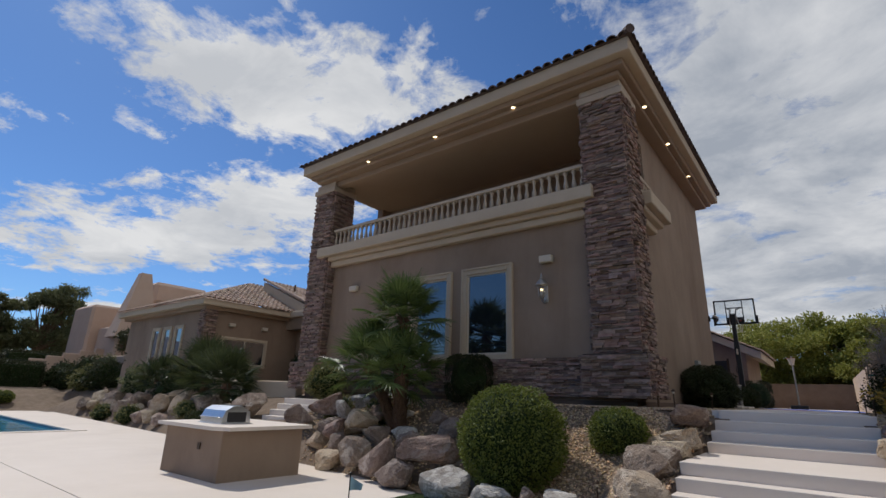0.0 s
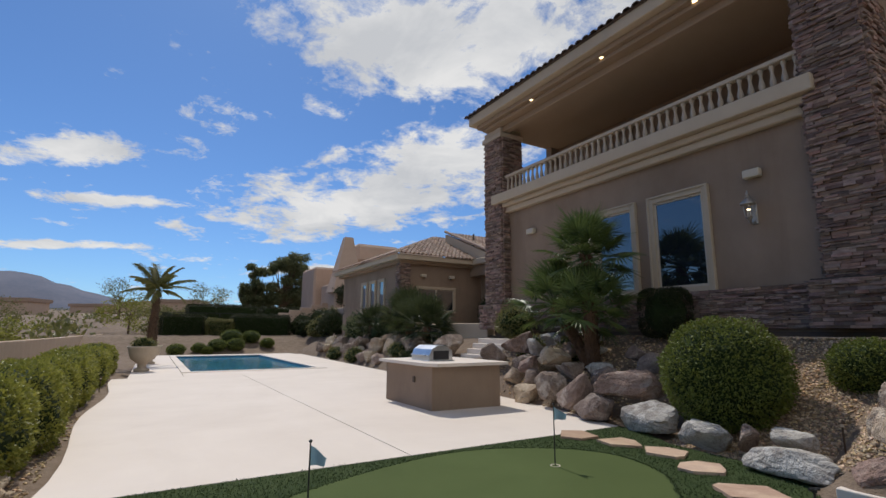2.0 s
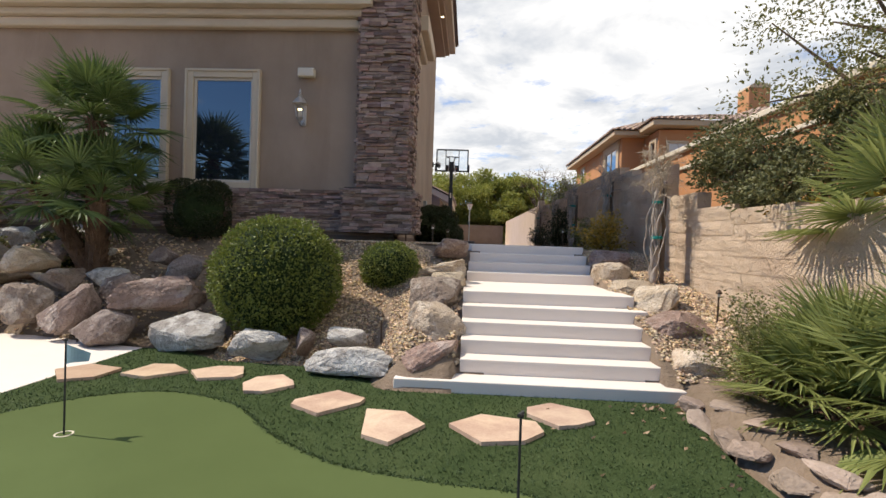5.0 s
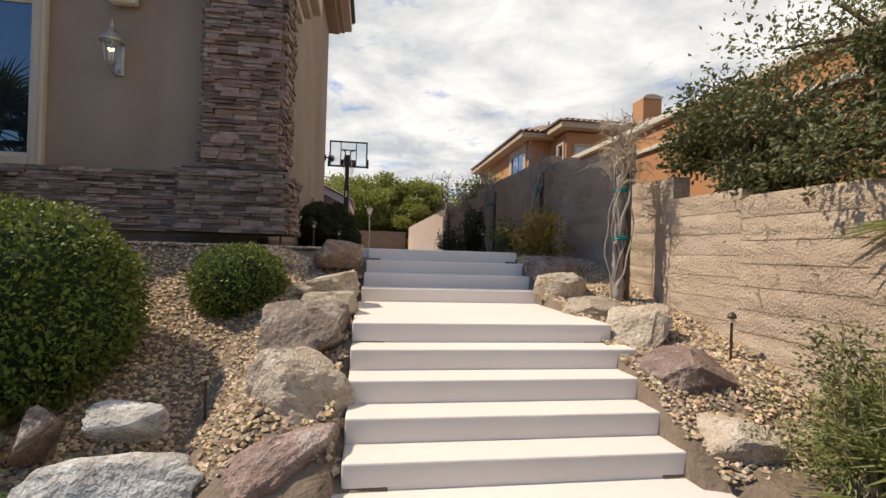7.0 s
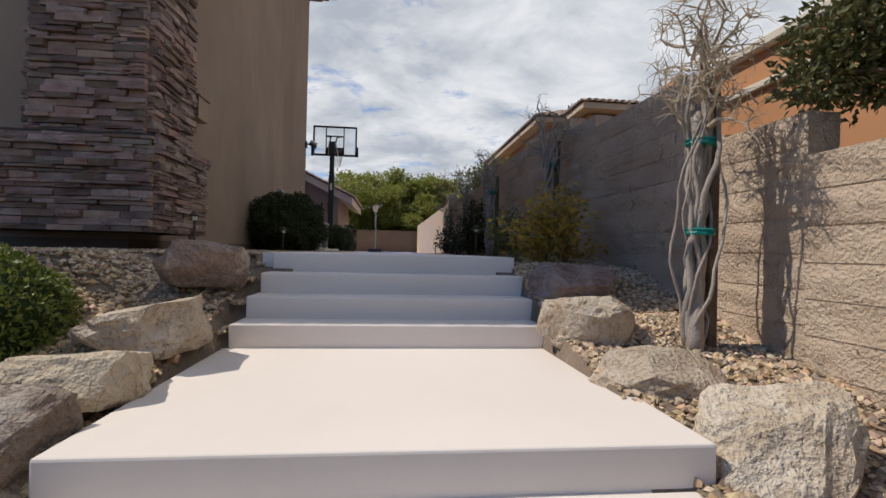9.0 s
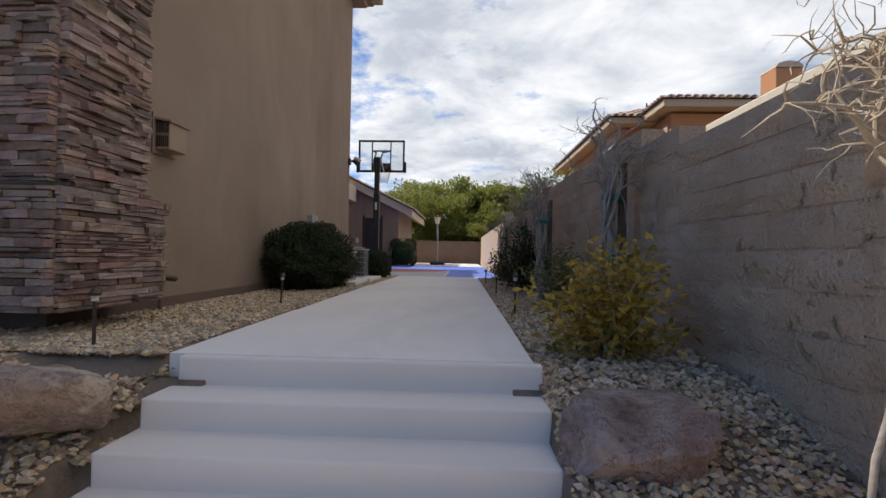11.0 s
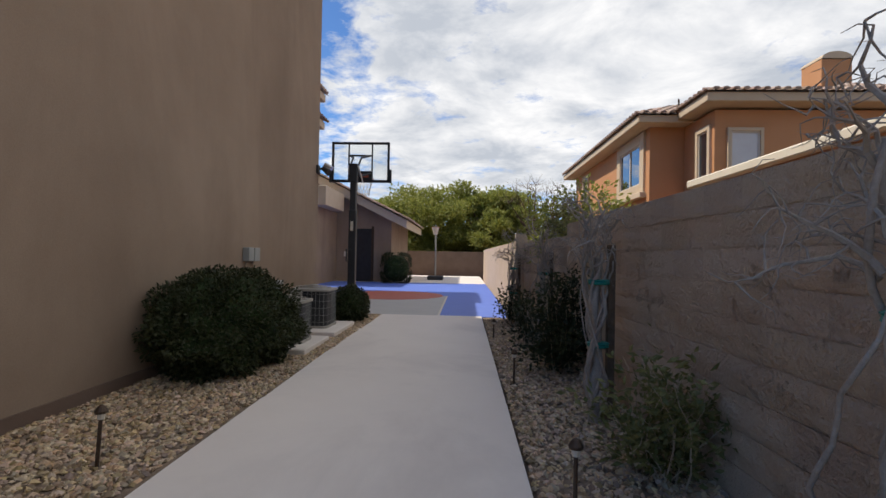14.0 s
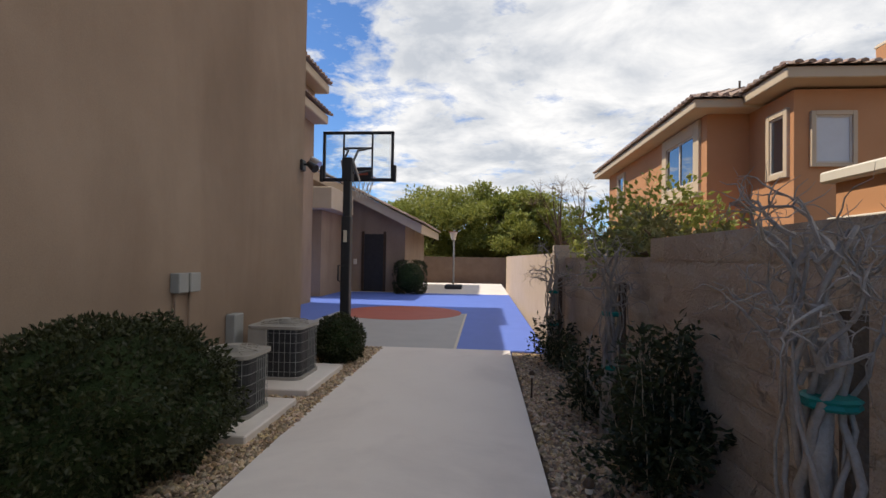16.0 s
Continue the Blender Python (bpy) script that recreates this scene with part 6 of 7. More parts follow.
def build_orange_house():
    h = thing("house", "two-storey orange stucco neighbouring house with clay-tile roof", "house")
    part("wall", box(6.0, 12.0, 25.7, 36.0, 0.5, 7.12), ORANGE, h)
    part("wall", box(7.1, 17.0, 23.8, 25.69, 0.5, 7.12), ORANGE, h)
    part("wall", box(12.0, 17.0, 25.7, 36.0, 0.5, 8.0), ORANGE, h)
    part("eave", box(5.42, 12.5, 25.1, 36.6, 7.12, 7.36, 0.02), ORANGE_TRIM, h)
    part("eave", box(6.62, 17.5, 23.25, 25.095, 7.2, 7.46, 0.02), ORANGE_TRIM, h)
    hip_roof(h, 5.34, 12.5, 25.0, 36.7, 7.37, 1.5, TILE, "sw")
    hip_roof(h, 6.54, 17.6, 23.15, 33.0, 7.47, 1.5, TILE, "sw")
    hip_roof(h, 11.2, 18.0, 25.5, 34.0, 8.2, 1.5, TILE, "sw")
    part("eave", box(11.25, 18.0, 25.55, 34, 7.95, 8.2), ORANGE_TRIM, h)
    ch = part("chimney", box(14.62, 15.85, 30.2, 31.4, 8.0, 11.25, 0.02), ORANGE, h)
    b = bmesh.new()
    ring = [(math.cos(math.pi * i / 10), math.sin(math.pi * i / 10)) for i in range(11)]
    a = [b.verts.new((15.235 + 0.63 * c, 30.15, 11.25 + 0.3 * s)) for c, s in ring]
    d = [b.verts.new((15.235 + 0.63 * c, 31.45, 11.25 + 0.3 * s)) for c, s in ring]
    for i in range(10):
        b.faces.new((a[i], a[i + 1], d[i + 1], d[i]))
    b.faces.new(a[::-1])
    b.faces.new(d)
    part("chimney_cap", b, ORANGE_TRIM, h)
    w = flat_window(h, "x", 6.0, 26.05, 28.85, 5.0, 7.08, -1, ORANGE_TRIM, 2, trim=0.36)
    part("sill", box(5.78, 6.0, 25.95, 28.95, 4.86, 5.05, 0.02), ORANGE_TRIM, w)
    flat_window(h, "x", 6.0, 33.3, 34.4, 5.1, 6.9, -1, ORANGE_TRIM, 1)
    flat_window(h, "x", 7.1, 23.95, 24.8, 5.1, 6.75, -1, ORANGE_TRIM, 1)
    flat_window(h, "y", 23.8, 7.44, 8.44, 5.3, 6.6, -1, ORANGE_TRIM, 1, BLIND, 0.1, "window with a pale blind")
    flat_window(h, "y", 23.8, 13.0, 14.4, 5.3, 6.6, -1, ORANGE_TRIM, 1)
    part("vent_pipe", rod((7.3, 26.6, 7.5), (7.3, 26.6, 8.35), 0.03), BRONZE, h)
    low = thing("wall_neighbour", "orange stucco garden wall with a double cream cap", "wall", kind="structure")
    part("panel", box(3.5, 3.75, 5.5, 17.2, 0.8, 3.88), ORANGE, low)
    part("cap", box(3.4, 3.85, 5.5, 17.3, 3.88, 4.0, 0.02), CREAM, low)
    part("cap", box(3.44, 3.5, 5.5, 17.25, 3.45, 3.53, 0.01), CREAM, low)
    part("return_panel", box(3.75, 7.4, 16.95, 17.2, 0.8, 3.88), ORANGE, low)


build_orange_house()


def build_rear():
    h = thing("rear_wing", "tan stucco rear wing with tiled gable and dark door", "house wing")
    b = bmesh.new()
    out = [(-9.5, 1.4), (-3.7, 1.4), (-3.7, 4.75), (-9.5, 7.6)]
    f = b.faces.new([b.verts.new((x, 34.0, z)) for x, z in out])
    r = bmesh.ops.extrude_face_region(b, geom=[f])
    for v in r["geom"]:
        if isinstance(v, bmesh.types.BMVert):
            v.co.y = 41.0
    bmesh.ops.recalc_face_normals(b, faces=b.faces[:])
    part("wall", b, STUCCO, h)
    sl = Vector((-6.9, 0, 3.35)).normalized()
    fascia = bmesh.new()
    p0, p1 = Vector((-2.85, 33.3, 4.55)), Vector((-9.75, 33.3, 7.9))
    vs = [fascia.verts.new(q) for q in (p0, p1, p1 + Vector((0, 0, -0.42)), p0 + Vector((0, 0, -0.42)))]
    f = fascia.faces.new(vs)
    r = bmesh.ops.extrude_face_region(fascia, geom=[f])
    for v in r["geom"]:
        if isinstance(v, bmesh.types.BMVert):
            v.co.y = 41.4
    bmesh.ops.recalc_face_normals(fascia, faces=fascia.faces[:])
    part("fascia", fascia, TRIM, h)
    tile_slope((-2.75, 33.2, 4.56), (0, 1, 0), (sl.x, 0, sl.z), 8.3, 7.6, 0, 0, TILE, h)
    d = part("door", box(-5.6, -4.7, 33.95, 34.0, 1.46, 4.12, 0.01), BLACK, h, "dark closed door")
    part("door_frame", box(-5.72, -5.6, 33.93, 34.0, 1.46, 4.24), BRONZE, d)
    part("door_frame", box(-4.7, -4.58, 33.93, 34.0, 1.46, 4.24), BRONZE, d)
    part("switch_box", box(-6.1, -5.95, 33.93, 34.0, 2.7, 2.95, 0.01), CREAM, h)
    part("block", box(-9.5, -6.5, 30.6, 33.99, 1.4, 4.9), STUCCO, h)
    part("band", box(-9.5, -5.95, 30.1, 33.2, 4.9, 5.75, 0.02), TRIM, h)
    up = thing("upper_wing", "tan stucco two-storey wing with stepped eaves", "house wing")
    part("wall", box(-12.0, -6.0, 20.05, 28.2, 1.4, 8.75), STUCCO, up)
    part("eave", box(-12.0, -5.55, 20.7, 28.4, 8.75, 9.05, 0.03), TRIM, up)
    part("eave", box(-12.0, -5.5, 20.7, 28.2, 7.62, 7.92, 0.03), TRIM, up)
    tile_slope((-5.45, 24.5, 9.06), (0, 1, 0), (-1, 0, 0.4), 4.0, 4.0, 0, 0, TILE, up)
    tile_slope((-5.4, 24.5, 7.93), (0, 1, 0), (-1, 0, 0.4), 3.8, 0.6, 0, 0, TILE, up)


build_rear()


def speaker(x, y, z, axis="y", label="cream box loudspeaker on the house wall"):
    """A small box speaker that hangs on a wall facing -y (or +x)."""
    t = thing("outdoor_speaker", label, "speaker", "wall speakers", at=(x, y, z), turn=0 if axis == "y" else 90)
    part("body", box(-0.17, 0.17, -0.17, -0.03, -0.09, 0.09, 0.025, seg=2), CREAM, t)
    part("grille", box(-0.145, 0.145, -0.178, -0.168, -0.07, 0.07, 0.003), FRAME, t)
    part("bracket", box(-0.04, 0.04, -0.04, 0.02, -0.04, 0.04, 0.004), CREAM, t)
    return t


speaker(-5.0, 10.5, 4.86)
speaker(-11.9, 10.5, 4.86)


def sconce(x, y, z):
    t = thing("wall_lantern", "ornate pewter wall lantern with glass, lit", "lantern", at=(x, y, z))
    part("backplate", box(-0.06, 0.06, -0.03, 0.01, -0.3, 0.12, 0.015), PEWTER, t)
    arm = [Vector((0, -0.02, -0.22)), Vector((0, -0.12, -0.32)), Vector((0, -0.22, -0.3)), Vector((0, -0.24, -0.2))]
    part("arm", tube(arm, [0.014] * 4, 8), PEWTER, t, smooth=True)
    part("finial", lathe([(0.005, -0.3), (0.03, -0.27), (0.015, -0.25), (0.05, -0.21), (0.07, -0.18)], 12, at=(0, -0.24, 0)), PEWTER, t)
    for k in range(6):
        a = k * math.pi / 3
        p = (0.07 * math.cos(a), -0.24 + 0.07 * math.sin(a), -0.18)
        q = (0.11 * math.cos(a), -0.24 + 0.11 * math.sin(a), 0.1)
        part("cage_bar", rod(p, q, 0.006, 0.006, 6), PEWTER, t)
    part("glass", lathe([(0.062, -0.17), (0.1, 0.09)], 12, at=(0, -0.24, 0)), ACRYLIC, t, "clear glass")
    part("roof", lathe([(0.15, 0.09), (0.14, 0.12), (0.08, 0.2), (0.04, 0.23), (0.05, 0.25), (0.02, 0.29), (0.028, 0.32), (0.004, 0.4)], 14, at=(0, -0.24, 0)), PEWTER, t)
    for k in range(3):
        a = k * 2.09
        part("candle", rod((0.028 * math.cos(a), -0.24 + 0.028 * math.sin(a), -0.16), (0.028 * math.cos(a), -0.24 + 0.028 * math.sin(a), -0.04), 0.01), CREAM, t)
        part("bulb", lathe([(0.004, 0), (0.012, 0.015), (0.003, 0.045)], 8, at=(0.028 * math.cos(a), -0.24 + 0.028 * math.sin(a), -0.04)), LAMP_GLOW, t, "glowing candle bulb")
    return t


sconce(-5.07, 10.5, 4.1)


def build_side_wall_things():
    v = thing("wall_vent", "cream louvred wall vent under a small sloping hood", "vent")
    part("plate", box(-3.15, -3.13, 11.66, 12.05, 3.08, 3.5, 0.004), STUCCO, v)
    part("body", box(-3.13, -2.98, 11.7, 12.0, 3.12, 3.4, 0.008), SOFFIT, v)
    hood = box(-3.14, -2.95, 11.68, 12.04, 3.43, 3.455, 0.004)
    bmesh.ops.rotate(hood, cent=(-3.14, 11.9, 3.47), matrix=Matrix.Rotation(radians(12), 3, "Y"), verts=hood.verts[:])
    part("hood", hood, STUCCO, v)
    for s in (0, 1):
        for k in range(6):
            part("slot", box(-3.115 + 0.022 * k, -3.103 + 0.022 * k, 11.694, 11.704, 3.15 + 0.14 * s, 3.26 + 0.14 * s), BLACK, v)
    p = thing("water_pipe", "painted brown water pipe with a valve by the wall", "pipe")
    part("riser", rod((-3.05, 11.72, 1.4), (-3.05, 11.72, 2.3), 0.022), FOOTING, p)
    part("elbow", tube([Vector((-3.05, 11.72, 2.28)), Vector((-3.05, 11.7, 2.31)), Vector((-3.05, 11.4, 2.31))], [0.024] * 3, 8), FOOTING, p)
    part("valve", rod((-3.05, 11.45, 1.85), (-2.98, 11.85, 1.8), 0.03, 0.03), BRONZE, p)
    e = thing("electrical_box", "pair of small grey outdoor outlet covers on the wall", "electrical box")
    part("cover", box(-3.15, -3.05, 16.55, 16.71, 2.66, 2.86, 0.008), GREYBOX, e)
    part("cover", box(-3.15, -3.05, 16.74, 16.92, 2.66, 2.86, 0.008), GREYBOX, e)
    part("conduit", rod((-3.12, 16.6, 1.5), (-3.12, 16.6, 2.66), 0.014), STUCCO, e)
    part("conduit", rod((-3.12, 16.83, 1.5), (-3.12, 16.83, 2.66), 0.014), STUCCO, e)
    d = thing("disconnect_box", "grey air-conditioner disconnect box on the wall", "electrical box")
    part("cover", box(-3.15, -3.03, 17.6, 17.82, 1.95, 2.33, 0.01), GREYBOX, d)
    part("conduit", rod((-3.1, 17.71, 1.5), (-3.1, 17.71, 1.95), 0.014), GREYBOX, d)
    f = thing("flood_light", "black twin floodlight at the corner of the house", "floodlight")
    part("plate", box(-3.15, -3.1, 19.82, 19.98, 4.5, 4.68, 0.01), BLACK, f)
    for s in (-1, 1):
        part("arm", rod((-3.1, 19.9, 4.6), (-2.98, 19.9 + 0.06 * s, 4.62 + 0.05 * s), 0.012), BLACK, f)
        part("head", rod((-3.0, 19.9 + 0.06 * s, 4.66 + 0.05 * s), (-2.86, 19.86 + 0.08 * s, 4.55 + 0.05 * s), 0.05, 0.075, 14), BLACK if s < 0 else STEEL, f)


build_side_wall_things()


def condenser(x, y, z, w, h, label):
    t = thing("air_conditioner", label, "air conditioner", "condenser units on pads", at=(x, y, z))
    r = w / 2

    def loop(q, n=5):
        c = 0.1
        return [(sx * (q - c) + c * math.cos(a), sy * (q - c) + c * math.sin(a)) for sx, sy, a0 in ((1, 1, 0), (-1, 1, 90), (-1, -1, 180), (1, -1, 270)) for a in [radians(a0 + 90 * i / n) for i in range(n + 1)]]

    part("coil", prism(loop(r - 0.025), 0.03, h - 0.05, 0.004), AC_COIL, t, "dark finned coil")
    part("base", prism(loop(r), 0, 0.035, 0.008), AC_CASE, t)
    part("top", prism(loop(r + 0.01), h - 0.055, h - 0.02, 0.01), AC_CASE, t)
    part("side_panel", box(-r - 0.002, -r + 0.03, -r * 0.7, r * 0.7, 0.036, h - 0.056, 0.01), AC_CASE, t)
    part("front_panel", box(-r + 0.02, -r * (0.72 if w < 0.6 else 0.25), -r - 0.006, -r + 0.03, 0.036, h - 0.056, 0.01), AC_CASE, t)
    for k in range(5):
        zz = 0.1 + (h - 0.2) * k / 4
        path = [Vector((px, py, zz)) for px, py in loop(r - 0.012)]
        part("guard_wire", tube(path + path[:1], [0.003] * (len(path) + 1), 4), GREYBOX, t)
    for k in range(6):
        xx = -r * 0.2 + (r * 1.02) * k / 5
        part("guard_wire", rod((xx, -r + 0.01, 0.03), (xx, -r + 0.01, h - 0.05), 0.003, 0.003, 4), GREYBOX, t)
        part("guard_wire", rod((r - 0.01, xx * 0.8, 0.03), (r - 0.01, xx * 0.8, h - 0.05), 0.003, 0.003, 4), GREYBOX, t)
    for k in range(4):
        rr = r * (0.25 + 0.2 * k)
        ring = [Vector((rr * math.cos(a), rr * math.sin(a), h + 0.03 - 0.008 * k)) for a in [2 * math.pi * i / 20 for i in range(21)]]
        part("fan_guard", tube(ring, [0.006] * 21, 4), AC_CASE, t)
    for k in range(8):
        a = k * math.pi / 4
        part("guard_spoke", rod((0, 0, h + 0.035), (r * 0.92 * math.cos(a), r * 0.92 * math.sin(a), h - 0.02), 0.005, 0.005, 5), AC_CASE, t)
    part("hub", lathe([(0.07, h - 0.02), (0.07, h + 0.04), (0.02, h + 0.05)], 12), AC_CASE, t)
    return t


for y0, y1 in ((15.85, 16.95), (17.25, 18.6)):
    tagged(link("concrete_pad", box(-2.95, -1.98, y0, y1, 1.38, 1.56, 0.012), PATHC), "small concrete pad on the gravel", "pad", "condenser pads")
condenser(-2.42, 16.45, 1.56, 0.54, 0.6, "small tan air-conditioner condenser on a pad")
condenser(-2.55, 17.95, 1.56, 0.68, 0.66, "larger tan air-conditioner condenser on a pad")


def path_light(x, y, z, h=0.34, lean=0):
    t = thing("path_light", "small bronze path light on a spike", "path light", "path lights", at=(x, y, z), turn=lean * 40)
    top = Vector((0.02 * lean, 0, h))
    part("spike", rod((0, 0, -0.1), top, 0.011, 0.011, 8), BRONZE, t)
    part("hat", lathe([(0.034, -0.015), (0.037, 0.0), (0.02, 0.026), (0.006, 0.036)], 12, at=top), BRONZE, t)
    part("lens", lathe([(0.02, -0.05), (0.022, -0.015)], 8, at=top), CREAM, t)
    return t


for x, y, h, ln in ((-2.15, 12.6, 0.34, 1), (-2.3, 9.9, 0.34, 0), (0.58, 12.15, 0.42, 0), (0.56, 14.8, 0.34, 0), (0.52, 17.6, 0.3, 0), (-2.7, 6.95, 0.36, 0), (1.42, 6.75, 0.36, 1), (-6.9, 7.05, 0.3, 0), (-8.6, -1.3, 0.4, 0), (-12.5, -1.2, 0.4, 0), (-16, -1.1, 0.4, 0)):
    path_light(x, y, ground_z(x, y), h, ln)


def hoop(x, y, z, facing, small=False):
    """A basketball hoop on a pole; the board faces along +y (facing 1) or -y (-1)."""
    t = thing("basketball_hoop", "black pole basketball hoop with a clear framed backboard" if not small else "small portable basketball hoop at the end of the court", "basketball hoop", at=(x, y, z), turn=0 if facing > 0 else 180)
    if small:
        part("base", box(-0.45, 0.45, -0.7, 0.2, 0, 0.22, 0.06, seg=2), BLACK, t)
        part("pole", rod((0, 0, 0.2), (0, 0, 3.1), 0.05, 0.045), GREYBOX, t)
        part("rim", tube([Vector((0.22 * math.cos(a), 0.45 + 0.22 * math.sin(a), 2.95)) for a in [2 * math.pi * i / 18 for i in range(19)]], [0.012] * 19, 5), COURT_RED, t)
        part("net", lathe([(0.21, 2.94), (0.15, 2.75), (0.11, 2.55)], 12, at=(0, 0.45, 0)), CREAM, t, "loose white net")
        return t
    part("anchor", box(-0.16, 0.16, -0.16, 0.16, -0.02, 0.02, 0.005), BLACK, t)
    part("pole", box(-0.065, 0.065, -0.065, 0.065, 0.0, 3.2, 0.012), BLACK, t)
    part("pole_pad", box(-0.08, 0.08, -0.08, 0.08, 0.45, 2.3, 0.02, seg=2), BLACK, t)
    part("crank", tube([Vector((0, -0.1, 1.45)), Vector((-0.09, -0.16, 1.45)), Vector((-0.09, -0.16, 1.2)), Vector((-0.03, -0.2, 1.18))], [0.014] * 4, 6), BLACK, t)
    part("label_plate", box(-0.03, 0.03, -0.104, -0.1, 1.85, 2.05), CREAM, t)
    part("bracket", box(-0.085, 0.085, -0.085, 0.085, 2.9, 3.3, 0.01), BLACK, t)
    for s in (-1, 1):
        part("arm", tube([Vector((s * 0.09, 0, 3.25)), Vector((s * 0.09, 0.3, 3.5)), Vector((s * 0.26, 0.62, 3.62))], [0.022] * 3, 6), BLACK, t)
        part("arm", tube([Vector((s * 0.09, 0, 3.05)), Vector((s * 0.09, 0.3, 3.1)), Vector((s * 0.26, 0.62, 3.2))], [0.022] * 3, 6), BLACK, t)
        part("spring", rod((s * 0.1, -0.05, 3.25), (s * 0.14, 0.25, 2.95), 0.018), STEEL, t)
    b0, b1, c0, c1, yb = -0.67, 0.67, 3.0, 3.93, 0.64
    for p, q, r, s in ((b0, b1, c1 - 0.05, c1), (b0, b1, c0, c0 + 0.06), (b0, b0 + 0.05, c0, c1), (b1 - 0.05, b1, c0, c1)):
        part("board_frame", box(p, q, yb - 0.03, yb + 0.03, r, s, 0.008), BLACK, t)
    for s in (-1, 1):
        part("board_frame", box(s * 0.27 - 0.016, s * 0.27 + 0.016, yb - 0.028, yb - 0.002, c0 + 0.06, c1 - 0.05), BLACK, t)
        part("corner_guard", box(s * 0.69 - 0.03, s * 0.69 + 0.03, yb - 0.04, yb + 0.04, c0 - 0.01, c0 + 0.3, 0.01), BLACK, t)
    part("target", box(-0.27, 0.27, yb - 0.02, yb + 0.012, 3.6, 3.635), BLACK, t)
    part("rim_plate", box(-0.27, 0.27, yb - 0.05, yb + 0.02, 3.04, 3.26, 0.01), BLACK, t)
    part("rim_label", box(0.02, 0.2, yb - 0.056, yb - 0.05, 3.11, 3.18), COURT_RED, t)
    part("pane", box(b0 + 0.05, b1 - 0.05, yb + 0.004, yb + 0.012, c0 + 0.06, c1 - 0.05), ACRYLIC, t, "clear acrylic board")
    part("rim", tube([Vector((0.23 * math.cos(a), yb + 0.4 + 0.23 * math.sin(a), 3.14)) for a in [2 * math.pi * i / 20 for i in range(21)]], [0.011] * 21, 6), COURT_RED, t)
    nb = bmesh.new()
    for i in range(12):
        for s in (-1, 1):
            a0, a1 = 2 * math.pi * i / 12, 2 * math.pi * (i + s * 1.5) / 12
            tube([Vector((0.22 * math.cos(a0), yb + 0.4 + 0.22 * math.sin(a0), 3.13)), Vector((0.13 * math.cos(a1), yb + 0.4 + 0.13 * math.sin(a1), 2.75))], [0.005, 0.005], 4, nb)
    part("net", nb, CREAM, t)
    return t


clipped_bush("court_shrub", -3.3, 33.2, 2.15, 0.8, (0.9, 0.7, 0.95), 2500, 0.09, DARKLEAF, "dark boxy shrub by the door at the court", 120, 0.05, 4.0)
hoop(-2.4, 20.1, 1.45, 1)
hoop(-1.62, 37.0, 1.45, -1, True)


# ---------- outdoor kitchen ----------
def build_grill():
    i = thing("barbecue_island", "tan stucco barbecue island with a pale stone counter", "barbecue island", at=(-9.75, 5.72, 0))
    lower = [(-1.15, -0.86), (1.0, -0.84), (1.08, 0.82), (-1.15, 0.82)]
    part("body", prism(lower, 0.0, 0.87, 0.01), STUCCO, i)
    part("counter", prism([(-1.26, -1.02), (0.85, -0.98), (1.18, -0.82), (1.22, 0.95), (-1.26, 0.95)], 0.87, 0.935, 0.012), DECK, i)
    part("outlet", box(0.2, 0.3, -0.872, -0.846, 0.5, 0.62, 0.005), BRONZE, i)
    g = thing("gas_grill", "stainless built-in gas grill with a domed lid", "grill", at=(-9.85, 5.5, 0.935))
    b = bmesh.new()
    prof = [(-0.3, 0.0), (-0.3, 0.12), (-0.24, 0.25), (-0.1, 0.33), (0.1, 0.33), (0.28, 0.22), (0.3, 0.0)]
    a = [b.verts.new((-0.42, y, z)) for y, z in prof]
    c = [b.verts.new((0.42, y, z)) for y, z in prof]
    for k in range(len(prof)):
        n = (k + 1) % len(prof)
        b.faces.new((a[k], a[n], c[n], c[k]))
    b.faces.new(a[::-1])
    b.faces.new(c)
    bmesh.ops.recalc_face_normals(b, faces=b.faces[:])
    part("lid", b, STEEL, g)
    part("handle", rod((-0.34, -0.36, 0.12), (0.34, -0.36, 0.12), 0.014), STEEL, g)
    for s in (-0.3, 0.3):
        part("handle_post", rod((s, -0.29, 0.12), (s, -0.36, 0.12), 0.01), STEEL, g)
        part("end_cap", box(s * 1.4 - 0.012, s * 1.4 + 0.012, -0.2, 0.2, 0.03, 0.22, 0.01), BLACK, g)
    part("vent_lip", box(-0.4, 0.4, 0.08, 0.16, 0.325, 0.345, 0.006), BLACK, g)
    part("base_tray", box(-0.46, 0.46, -0.34, 0.34, -0.02, 0.012, 0.004), STEEL, g)


build_grill()


